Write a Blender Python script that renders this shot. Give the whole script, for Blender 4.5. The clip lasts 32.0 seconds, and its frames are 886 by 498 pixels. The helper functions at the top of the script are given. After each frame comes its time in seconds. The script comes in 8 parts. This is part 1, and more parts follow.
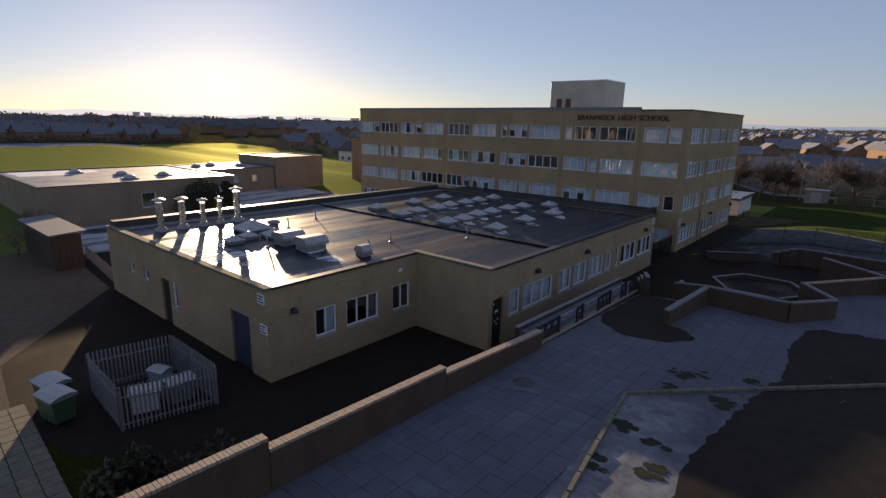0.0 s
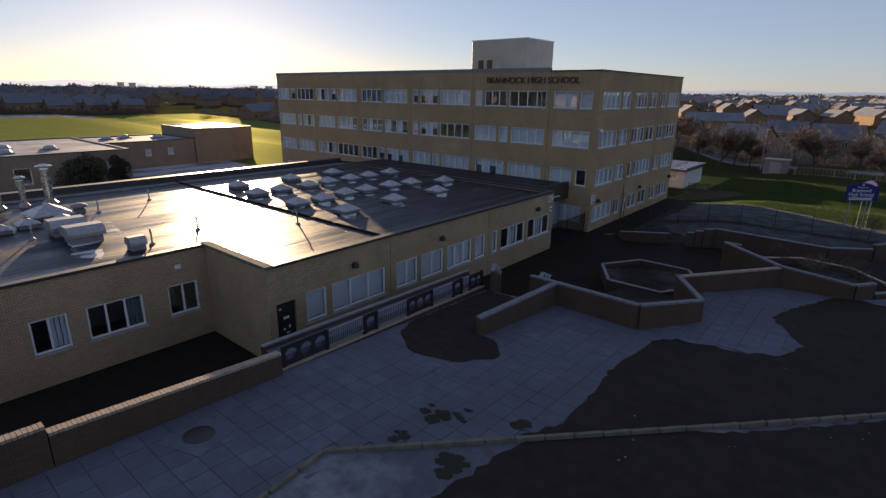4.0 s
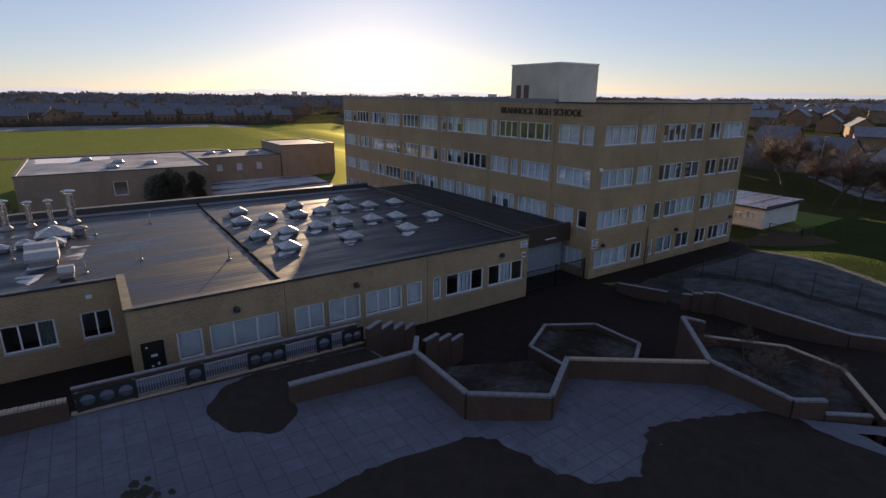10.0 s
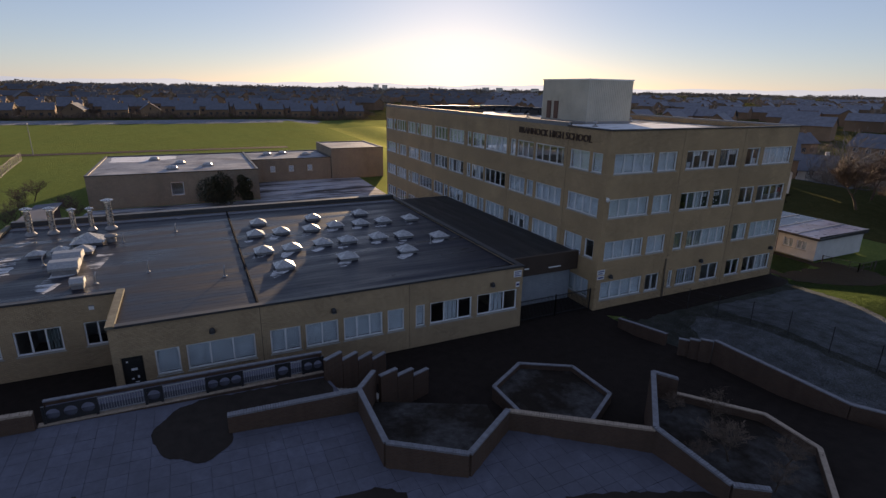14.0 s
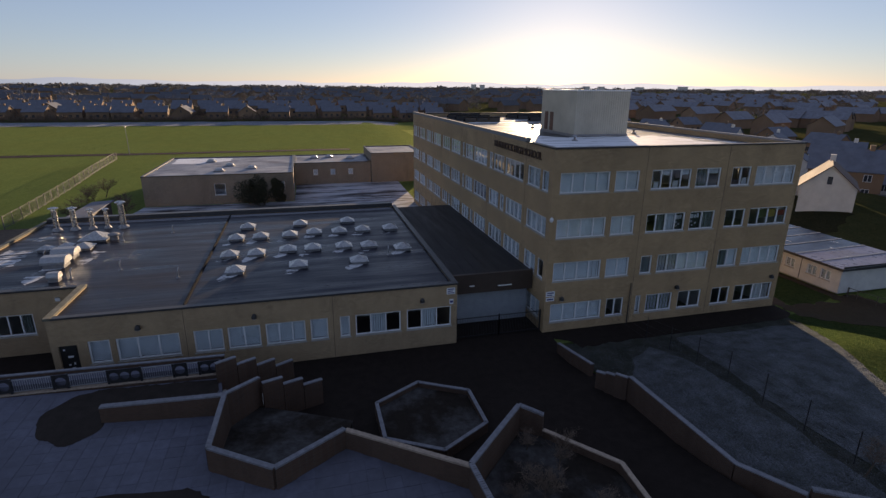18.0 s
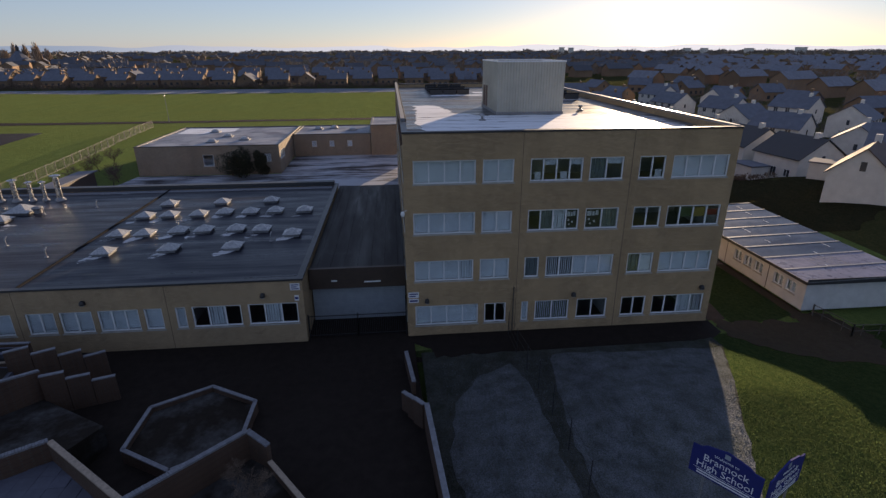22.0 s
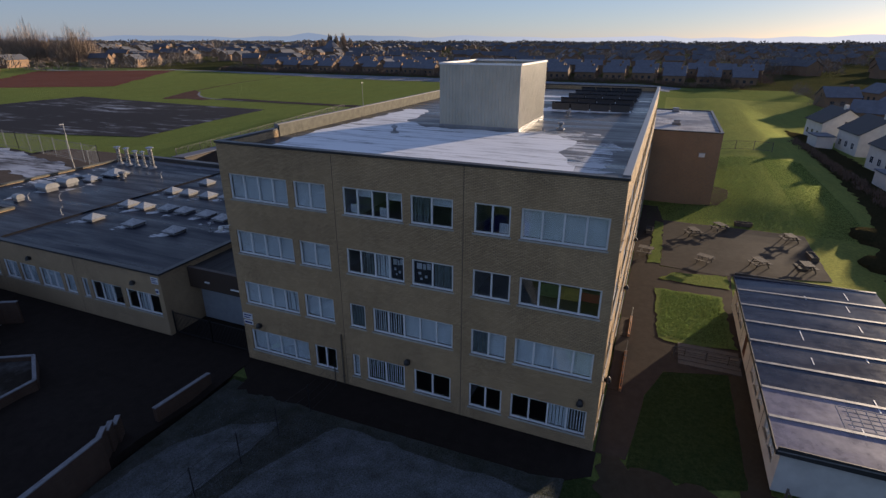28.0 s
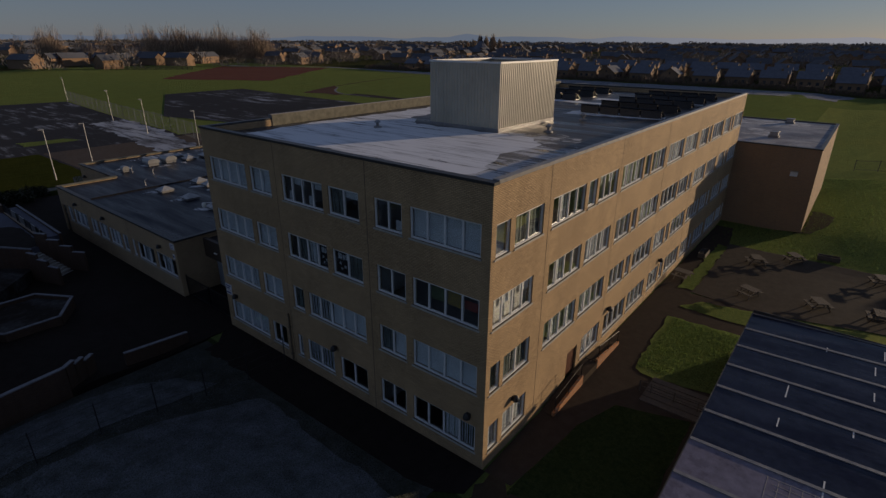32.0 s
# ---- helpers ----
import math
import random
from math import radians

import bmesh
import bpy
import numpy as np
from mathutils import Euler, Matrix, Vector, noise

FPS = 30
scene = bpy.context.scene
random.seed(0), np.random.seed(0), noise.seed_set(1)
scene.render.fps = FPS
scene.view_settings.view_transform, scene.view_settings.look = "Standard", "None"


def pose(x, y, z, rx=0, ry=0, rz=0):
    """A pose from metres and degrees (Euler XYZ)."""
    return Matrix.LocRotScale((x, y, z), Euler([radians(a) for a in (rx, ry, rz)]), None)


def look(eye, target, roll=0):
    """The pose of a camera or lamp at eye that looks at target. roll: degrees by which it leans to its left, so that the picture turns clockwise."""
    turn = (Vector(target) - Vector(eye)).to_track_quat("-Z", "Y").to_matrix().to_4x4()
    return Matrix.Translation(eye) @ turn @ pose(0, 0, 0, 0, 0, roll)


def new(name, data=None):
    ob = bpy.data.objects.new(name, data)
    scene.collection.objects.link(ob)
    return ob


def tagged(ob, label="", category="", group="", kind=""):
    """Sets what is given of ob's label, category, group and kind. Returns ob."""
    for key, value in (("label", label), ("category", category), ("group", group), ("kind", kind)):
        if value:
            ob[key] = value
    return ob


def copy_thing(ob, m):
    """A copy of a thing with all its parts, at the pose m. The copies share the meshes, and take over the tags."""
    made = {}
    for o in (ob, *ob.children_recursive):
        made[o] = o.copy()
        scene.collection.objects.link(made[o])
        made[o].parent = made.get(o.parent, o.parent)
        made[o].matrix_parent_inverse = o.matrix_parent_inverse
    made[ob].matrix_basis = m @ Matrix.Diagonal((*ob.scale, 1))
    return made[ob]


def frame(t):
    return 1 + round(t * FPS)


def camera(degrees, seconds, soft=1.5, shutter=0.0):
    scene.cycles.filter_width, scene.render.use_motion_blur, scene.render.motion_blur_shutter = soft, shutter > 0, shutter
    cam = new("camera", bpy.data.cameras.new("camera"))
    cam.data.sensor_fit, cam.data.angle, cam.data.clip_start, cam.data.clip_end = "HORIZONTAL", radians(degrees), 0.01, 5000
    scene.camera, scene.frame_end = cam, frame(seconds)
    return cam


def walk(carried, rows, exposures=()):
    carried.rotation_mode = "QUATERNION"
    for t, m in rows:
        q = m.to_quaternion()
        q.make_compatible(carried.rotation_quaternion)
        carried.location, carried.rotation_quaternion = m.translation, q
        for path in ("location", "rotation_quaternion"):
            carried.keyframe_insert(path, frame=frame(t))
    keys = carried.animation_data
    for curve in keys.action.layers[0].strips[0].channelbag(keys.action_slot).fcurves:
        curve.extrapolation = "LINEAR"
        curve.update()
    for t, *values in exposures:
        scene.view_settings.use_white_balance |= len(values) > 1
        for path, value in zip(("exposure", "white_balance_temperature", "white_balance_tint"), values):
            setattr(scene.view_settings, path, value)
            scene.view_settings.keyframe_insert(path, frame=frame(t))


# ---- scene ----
cam = camera(80.8, 32.0, soft=1.4)
PATH = [
    (0, (-1.824, -0.437, 12.856), (-3.084, 1.043, 12.386), 1.2),
    (0.5, (-2.391, 0.461, 12.877), (-3.652, 1.941, 12.407), 1.4),
    (1, (-2.811, 1.436, 12.882), (-4.074, 2.915, 12.414), 1.2),
    (1.5, (-2.868, 2.598, 12.86), (-4.129, 4.079, 12.394), 1.2),
    (2, (-2.425, 4.013, 12.829), (-3.681, 5.499, 12.364), 1.2),
    (2.5, (-1.558, 5.609, 12.749), (-2.804, 7.099, 12.274), 1.1),
    (3, (-0.381, 7.332, 12.681), (-1.606, 8.806, 12.11), 1.0),
    (3.5, (0.941, 9.139, 12.634), (-0.271, 10.622, 12.058), 0.9),
    (5.5, (6.235, 15.41, 12.769), (4.882, 16.765, 12.192), 0.3),
    (6, (7.055, 16.629, 12.841), (5.696, 17.979, 12.266), 0.3),
    (6.5, (7.769, 17.685, 12.995), (6.412, 19.037, 12.42), 0.3),
    (7, (8.371, 18.617, 13.204), (7.001, 19.958, 12.634), 0.2),
    (7.5, (8.891, 19.439, 13.44), (7.461, 20.718, 12.875), 0.1),
    (8, (9.249, 20.19, 13.687), (7.759, 21.399, 13.122), 0.0),
    (8.5, (9.481, 20.81, 13.967), (7.938, 21.95, 13.402), 0.1),
    (9, (9.662, 21.345, 14.306), (8.087, 22.439, 13.739), 0.4),
    (9.5, (9.881, 21.891, 14.656), (8.289, 22.963, 14.093), 0.4),
    (10, (10.084, 22.38, 15.056), (8.495, 23.456, 14.493), 0.5),
    (10.5, (10.282, 22.934, 15.48), (8.685, 24.0, 14.92), 0.5),
    (11, (10.465, 23.521, 15.841), (8.844, 24.552, 15.284), 0.5),
    (11.5, (10.63, 24.105, 16.156), (9.001, 25.122, 15.599), 0.7),
    (12, (10.856, 24.784, 16.46), (9.219, 25.784, 15.896), 0.8),
    (12.5, (11.171, 25.523, 16.729), (9.523, 26.506, 16.166), 0.8),
    (13, (11.563, 26.343, 16.987), (9.907, 27.298, 16.401), 0.8),
    (13.5, (11.948, 27.106, 17.226), (10.269, 28.019, 16.638), 0.9),
    (14, (12.488, 27.876, 17.455), (10.767, 28.707, 16.865), 1.0),
    (14.5, (13.173, 28.875, 17.64), (11.4, 29.586, 17.05), 1.0),
    (16.5, (15.722, 34.146, 18.553), (13.904, 34.731, 17.958), 1.0),
    (17, (16.144, 35.509, 18.682), (14.319, 36.072, 18.089), 0.6),
    (17.5, (16.426, 37.098, 18.783), (14.594, 37.637, 18.19), 0.6),
    (18, (16.643, 38.886, 18.873), (14.799, 39.38, 18.276), 0.5),
    (18.5, (16.833, 40.775, 18.958), (14.981, 41.242, 18.362), 0.4),
    (19, (16.964, 42.683, 19.048), (15.106, 43.118, 18.448), 0.7),
    (19.5, (16.906, 44.611, 19.163), (15.041, 45.009, 18.563), 0.7),
    (20, (16.78, 46.631, 19.276), (14.903, 46.965, 18.671), 0.6),
    (20.5, (16.597, 48.833, 19.349), (14.711, 49.127, 18.752), 0.2),
    (21, (16.303, 51.152, 19.416), (14.412, 51.42, 18.821), 0.2),
    (21.5, (15.893, 53.523, 19.483), (14.004, 53.757, 18.869), -0.0),
    (22, (15.364, 55.897, 19.547), (13.505, 56.073, 18.832), -0.2),
    (22.5, (14.762, 58.219, 19.616), (12.913, 58.35, 18.864), -0.1),
    (23, (14.079, 60.495, 19.674), (12.228, 60.568, 18.92), -0.1),
    (23.5, (13.399, 62.718, 19.744), (11.546, 62.713, 18.993), -0.2),
    (24, (12.631, 64.882, 19.803), (10.78, 64.788, 19.051), -0.1),
    (24.5, (11.789, 67.023, 19.857), (9.942, 66.841, 19.11), -0.0),
    (25, (10.842, 69.221, 19.885), (9.009, 68.949, 19.134), -0.1),
    (25.5, (9.874, 71.318, 19.921), (8.054, 70.961, 19.172), -0.0),
    (27.5, (5.839, 78.72, 20.107), (4.091, 78.095, 19.362), 0.1),
    (28, (4.875, 80.26, 20.107), (3.16, 79.549, 19.362), 0.1),
    (28.5, (3.947, 81.673, 20.072), (2.267, 80.885, 19.328), 0.1),
    (29, (3.043, 82.955, 20.048), (1.397, 82.098, 19.303), 0.3),
    (29.5, (2.209, 84.183, 20.01), (0.594, 83.268, 19.265), 0.3),
    (30, (1.417, 85.428, 19.984), (-0.175, 84.473, 19.24), 0.4),
    (30.5, (0.719, 86.604, 19.987), (-0.842, 85.6, 19.241), 0.5),
    (31, (0.062, 87.726, 19.972), (-1.466, 86.675, 19.224), 0.5),
    (31.5, (-0.545, 88.914, 19.945), (-2.038, 87.813, 19.197), 0.5),
    (32, (-1.05, 90.211, 19.903), (-2.503, 89.056, 19.16), 0.3),
]
SUN_STRENGTH, SKY_STRENGTH, HAZE = 5.2, 0.037, 0.5
EXPOSURES = [(0.0, 0.76, 6350, 23), (3.0, 0.78, 6350, 23), (6.0, 0.94, 6350, 23), (8.5, 0.94, 6350, 23), (11.0, 0.78, 6300, 23), (14.0, 0.75, 6300, 23), (20.0, 0.73, 6150, 22), (22.5, 0.78, 6000, 22), (24.5, 0.66, 5900, 22), (25.5, 0.60, 5850, 22), (28.0, 0.58, 5600, 21), (29.5, 0.34, 5650, 21), (31.0, -0.24, 5700, 20), (32.0, -0.68, 5850, 20)]
walk(cam, [(t, look(eye, target, roll)) for t, eye, target, roll in PATH], EXPOSURES)

# ---- light ----
SUN_AZ, SUN_EL = radians(152.9), radians(7.1)
world = bpy.data.worlds.new("sky_world")
scene.world = world
world.use_nodes = True
wn = world.node_tree
wn.nodes.clear()
sky = wn.nodes.new("ShaderNodeTexSky")
sky.sky_type = "NISHITA"
sky.sun_disc = False
sky.sun_elevation, sky.sun_rotation = SUN_EL, radians(90) - SUN_AZ
sky.altitude, sky.air_density, sky.dust_density, sky.ozone_density = 60, 0.8, 0.16, 1.6
sky_out, sky_bg = wn.nodes.new("ShaderNodeOutputWorld"), wn.nodes.new("ShaderNodeBackground")
sky_bg.inputs["Strength"].default_value = SKY_STRENGTH
wn.links.new(sky.outputs[0], sky_bg.inputs["Color"])
veil, sky_sum = wn.nodes.new("ShaderNodeBackground"), wn.nodes.new("ShaderNodeAddShader")
veil.inputs["Color"].default_value, veil.inputs["Strength"].default_value = (0.55, 0.66, 0.85, 1), 0.185
wn.links.new(sky_bg.outputs[0], sky_sum.inputs[0])
wn.links.new(veil.outputs[0], sky_sum.inputs[1])
wn.links.new(sky_sum.outputs[0], sky_out.inputs["Surface"])
sun = new("sun", bpy.data.lights.new("sun", "SUN"))
sun.data.energy, sun.data.angle, sun.data.color = SUN_STRENGTH, radians(0.6), (1.0, 0.745, 0.41)
sun.matrix_world = look((0, 0, 60), (-60 * math.cos(SUN_AZ), -60 * math.sin(SUN_AZ), 60 - 60 * math.tan(SUN_EL)))

# ---- materials ----
rnd = random.Random(7)


class Nodes:
    """Shorthand for building one node material."""

    def __init__(self, name):
        self.mat = bpy.data.materials.new(name)
        self.mat.use_nodes = True
        self.tree = self.mat.node_tree
        self.shader = self.tree.nodes["Principled BSDF"]
        self.out = self.tree.nodes["Material Output"]

    def link(self, a, b):
        self.tree.links.new(a, b)

    def coords(self):
        return self.tree.nodes.new("ShaderNodeTexCoord").outputs["Object"]

    def world(self):
        return self.tree.nodes.new("ShaderNodeNewGeometry").outputs["Position"]

    def noise(self, scale, detail=4.0, rough=0.6, vector=None, stretch=None):
        n = self.tree.nodes.new("ShaderNodeTexNoise")
        n.inputs["Scale"].default_value, n.inputs["Detail"].default_value, n.inputs["Roughness"].default_value = scale, detail, rough
        v = vector or self.world()
        if stretch:
            m = self.tree.nodes.new("ShaderNodeMapping")
            m.inputs["Scale"].default_value = stretch
            self.link(v, m.inputs["Vector"])
            v = m.outputs[0]
        self.link(v, n.inputs["Vector"])
        return n.outputs["Fac"]

    def ramp(self, fac, stops):
        r = self.tree.nodes.new("ShaderNodeValToRGB")
        el = r.color_ramp.elements
        while len(el) < len(stops):
            el.new(0.5)
        for e, (p, c) in zip(el, stops):
            e.position, e.color = p, (*c, 1) if len(c) == 3 else c
        self.link(fac, r.inputs["Fac"])
        return r.outputs["Color"]

    def grey(self, fac, a, b, lo=0.3, hi=0.7):
        m = self.tree.nodes.new("ShaderNodeMapRange")
        m.inputs["From Min"].default_value, m.inputs["From Max"].default_value = lo, hi
        m.inputs["To Min"].default_value, m.inputs["To Max"].default_value = a, b
        self.link(fac, m.inputs["Value"])
        return m.outputs[0]

    def mix(self, fac, a, b, mode="MIX"):
        m = self.tree.nodes.new("ShaderNodeMix")
        m.data_type, m.blend_type = "RGBA", mode
        for sock, val in ((m.inputs[0], fac), (m.inputs[6], a), (m.inputs[7], b)):
            if hasattr(val, "is_linked"):
                self.link(val, sock)
            else:
                sock.default_value = val if isinstance(val, float) else (*val, 1)
        return m.outputs[2]

    def maths(self, op, a, b=0.0):
        m = self.tree.nodes.new("ShaderNodeMath")
        m.operation = op
        for sock, val in ((m.inputs[0], a), (m.inputs[1], b)):
            if hasattr(val, "is_linked"):
                self.link(val, sock)
            else:
                sock.default_value = val
        return m.outputs[0]

    def bump(self, height, strength=0.3, distance=0.02):
        b = self.tree.nodes.new("ShaderNodeBump")
        b.inputs["Strength"].default_value, b.inputs["Distance"].default_value = strength, distance
        self.link(height, b.inputs["Height"])
        self.link(b.outputs[0], self.shader.inputs["Normal"])

    def set(self, **values):
        for key, val in values.items():
            sock = self.shader.inputs[{"color": "Base Color", "rough": "Roughness", "metal": "Metallic", "spec": "Specular IOR Level", "coat": "Coat Weight", "trans": "Transmission Weight", "emit": "Emission Color", "power": "Emission Strength", "alpha": "Alpha"}[key]]
            if hasattr(val, "is_linked"):
                self.link(val, sock)
            elif isinstance(val, tuple):
                sock.default_value = (*val, 1)
            else:
                sock.default_value = val
        return self.mat


def plain(name, color, rough=0.6, metal=0.0, var=0.15, scale=3.0, bump=0.0, spec=0.5):
    """A painted, plastic or metal surface with two scales of slight variation."""
    n = Nodes(name)
    big, fine = n.noise(scale), n.noise(scale * 14)
    dark, light = tuple(c * (1 - var) for c in color), tuple(min(1, c * (1 + var)) for c in color)
    col = n.mix(n.grey(fine, 0.0, 0.35), n.ramp(big, [(0.3, dark), (0.7, light)]), dark)
    if bump:
        n.bump(fine, bump, 0.01)
    return n.set(color=col, rough=n.grey(big, max(0.05, rough - 0.08), min(1, rough + 0.08)), metal=metal, spec=spec)


def wall_uv(n):
    """Metres along the wall and up, for walls that run along x or y."""
    s = n.tree.nodes.new("ShaderNodeSeparateXYZ")
    n.link(n.world(), s.inputs[0])
    c = n.tree.nodes.new("ShaderNodeCombineXYZ")
    n.link(n.maths("ADD", s.outputs[0], s.outputs[1]), c.inputs[0])
    n.link(s.outputs[2], c.inputs[1])
    return c.outputs[0]


def brick(name, a, b, mortar, stain=0.35):
    n = Nodes(name)
    t = n.tree.nodes.new("ShaderNodeTexBrick")
    t.inputs["Scale"].default_value = 1.0
    t.inputs["Brick Width"].default_value, t.inputs["Row Height"].default_value = 0.225, 0.075
    t.inputs["Mortar Size"].default_value, t.inputs["Mortar Smooth"].default_value = 0.012, 0.2
    t.inputs["Color1"].default_value, t.inputs["Color2"].default_value, t.inputs["Mortar"].default_value = (*a, 1), (*b, 1), (*mortar, 1)
    n.link(wall_uv(n), t.inputs["Vector"])
    streak = n.noise(0.9, 5, 0.65, stretch=(1.2, 1.2, 0.12))
    patch = n.noise(0.35, 3)
    col = n.mix(n.grey(streak, 0.0, stain, 0.45, 0.75), t.outputs["Color"], tuple(c * 0.55 for c in a))
    col = n.mix(n.grey(patch, 0.0, 0.25, 0.4, 0.7), col, tuple(min(1, c * 1.25) for c in b))
    inv = n.maths("SUBTRACT", 1.0, t.outputs["Fac"])
    n.bump(inv, 0.8, 0.010)
    return n.set(color=col, rough=0.86, spec=0.3)


def glass_pane(name, tint, inside=0.085):
    """Thin window glass: clear with a mirror that grows at grazing angles."""
    n = Nodes(name)
    tr, gl, mx = (n.tree.nodes.new(k) for k in ("ShaderNodeBsdfTransparent", "ShaderNodeBsdfGlossy", "ShaderNodeMixShader"))
    lw = n.tree.nodes.new("ShaderNodeLayerWeight")
    tr.inputs[0].default_value = (*tint, 1)
    gl.inputs["Roughness"].default_value = 0.02
    gl.inputs["Color"].default_value = (0.92, 0.95, 1, 1)
    fac = n.maths("ADD", n.maths("MULTIPLY", n.maths("POWER", lw.outputs["Facing"], 4.0), 0.8), inside)
    n.link(fac, mx.inputs[0])
    n.link(tr.outputs[0], mx.inputs[1])
    n.link(gl.outputs[0], mx.inputs[2])
    n.link(mx.outputs[0], n.out.inputs["Surface"])
    return n.mat


def roof_felt(name, base, lines, frost=0.5, along="x", wet=0.25, relief=0.35, spec=0.5):
    """Bitumen felt in strips, damp in places, with thin frost that comes and goes."""
    n = Nodes(name)
    s = n.tree.nodes.new("ShaderNodeSeparateXYZ")
    n.link(n.world(), s.inputs[0])
    v = s.outputs[1 if along == "x" else 0]
    wob = n.maths("MULTIPLY", n.noise(0.5, 2), 0.25)
    f = n.maths("FRACT", n.maths("MULTIPLY", n.maths("ADD", v, wob), 1 / lines))
    seam = n.grey(f, 1.0, 0.0, 0.02, 0.11)
    stretch = (0.12, 1.0, 1.0) if along == "x" else (1.0, 0.12, 1.0)
    damp, blot, grain = n.noise(0.8, 5, 0.6, stretch=stretch), n.noise(0.22, 4, 0.6), n.noise(60, 2)
    ice = n.maths("MULTIPLY", n.grey(blot, 0.0, 1.0, 0.62 - frost * 0.3, 0.72 - frost * 0.2), n.grey(damp, 0.25, 1.0, 0.3, 0.6))
    col = n.ramp(damp, [(0.3, tuple(c * 0.7 for c in base)), (0.7, tuple(c * 1.35 for c in base))])
    col = n.mix(n.maths("MULTIPLY", ice, 0.55 * frost), col, (0.55, 0.58, 0.62))
    col = n.mix(n.maths("MULTIPLY", seam, 0.75), col, tuple(c * 0.3 for c in base))
    n.bump(n.maths("ADD", n.maths("MULTIPLY", damp, 0.6), n.maths("ADD", seam, n.maths("MULTIPLY", grain, 0.15))), relief, 0.02)
    return n.set(color=col, rough=n.grey(damp, wet, wet + 0.4, 0.32, 0.68), spec=spec)


def grass_mat(name, a, b, frost=0.0, glow=3.6, sheen=0.0, clump_shade=0.6):
    n = Nodes(name)
    big, mid, fine = n.noise(0.06, 4), n.noise(0.9, 5, 0.65), n.noise(14, 3, 0.7)
    col = n.mix(n.grey(mid, 0.0, 1.0), a, b)
    col = n.mix(n.grey(big, 0.0, 0.5, 0.4, 0.65), col, (a[0] * 1.35, a[1] * 1.05, a[2] * 1.0))
    mow = n.noise(0.35, 4, 0.7, stretch=(0.3, 1.0, 1.0))
    col = n.mix(n.grey(mow, 0.0, 0.45, 0.4, 0.65), col, (a[0] * 0.62, a[1] * 0.72, a[2] * 0.8))
    col = n.mix(n.grey(fine, 0.0, 0.6), col, tuple(c * 0.45 for c in a))
    # shade between clumps of grass is put into the colour
    col = n.mix(n.grey(n.noise(3.2, 4, 0.7), 0.0, clump_shade, 0.42, 0.66), col, (a[0] * 0.5, a[1] * 0.6, a[2] * 0.6))
    if frost:
        ice = n.maths("MULTIPLY", n.grey(mid, 0.35, 1.0, 0.3, 0.7), n.grey(fine, 0.3, 1.0, 0.35, 0.65))
        col = n.mix(n.maths("MULTIPLY", ice, frost), col, (0.52, 0.56, 0.70))
    n.mat.cycles.use_bump_map_correction = False
    # blades stand at all angles, so the surface catches a low sun
    tex = n.tree.nodes.new("ShaderNodeTexNoise")
    tex.inputs["Scale"].default_value, tex.inputs["Detail"].default_value = 24.0, 3.0
    n.link(n.world(), tex.inputs["Vector"])
    lean = n.tree.nodes.new("ShaderNodeVectorMath")
    lean.operation = "MULTIPLY_ADD"
    lean.inputs[1].default_value, lean.inputs[2].default_value = (9.0, 9.0, 0.0), (-4.5, -4.5, 1.0)
    n.link(tex.outputs["Color"], lean.inputs[0])
    unit = n.tree.nodes.new("ShaderNodeVectorMath")
    unit.operation = "NORMALIZE"
    n.link(lean.outputs[0], unit.inputs[0])
    n.link(unit.outputs[0], n.shader.inputs["Normal"])
    # thin upright blades pass the low light on
    side = n.tree.nodes.new("ShaderNodeVectorMath")
    side.operation = "MULTIPLY"
    side.inputs[1].default_value = (1.0, 1.0, 0.12)
    n.link(lean.outputs[0], side.inputs[0])
    flat_unit = n.tree.nodes.new("ShaderNodeVectorMath")
    flat_unit.operation = "NORMALIZE"
    n.link(side.outputs[0], flat_unit.inputs[0])
    thin, both = n.tree.nodes.new("ShaderNodeBsdfTranslucent"), n.tree.nodes.new("ShaderNodeAddShader")
    n.link(n.mix(1.0, col, (1.0 * glow, 1.0 * glow, 0.8 * glow), "MULTIPLY"), thin.inputs["Color"])
    n.link(flat_unit.outputs[0], thin.inputs["Normal"])
    n.link(n.shader.outputs[0], both.inputs[0])
    n.link(thin.outputs[0], both.inputs[1])
    n.link(both.outputs[0], n.out.inputs["Surface"])
    # wet blades shine softly towards a low sun
    if sheen:
        gloss, more = n.tree.nodes.new("ShaderNodeBsdfGlossy"), n.tree.nodes.new("ShaderNodeAddShader")
        gloss.inputs["Color"].default_value = (sheen, sheen * 1.02, sheen * 0.36, 1)
        gloss.inputs["Roughness"].default_value = 0.7
        n.link(both.outputs[0], more.inputs[0])
        n.link(gloss.outputs[0], more.inputs[1])
        n.link(more.outputs[0], n.out.inputs["Surface"])
    return n.set(color=col, rough=1.0, spec=0.0)


def blade_mat(name, face, through_light):
    """Single blades of grass, lit from both sides."""
    n = Nodes(name)
    big, fine = n.noise(0.08, 4), n.noise(3.0, 4)
    col = n.mix(n.grey(fine, 0.0, 1.0), tuple(c * 0.7 for c in face), tuple(c * 1.3 for c in face))
    glow = n.mix(n.grey(big, 0.0, 1.0), tuple(c * 0.75 for c in through_light), tuple(c * 1.2 for c in through_light))
    thin, both = n.tree.nodes.new("ShaderNodeBsdfTranslucent"), n.tree.nodes.new("ShaderNodeAddShader")
    n.link(glow, thin.inputs["Color"])
    n.link(n.shader.outputs[0], both.inputs[0])
    n.link(thin.outputs[0], both.inputs[1])
    n.link(both.outputs[0], n.out.inputs["Surface"])
    return n.set(color=col, rough=1.0, spec=0.0)


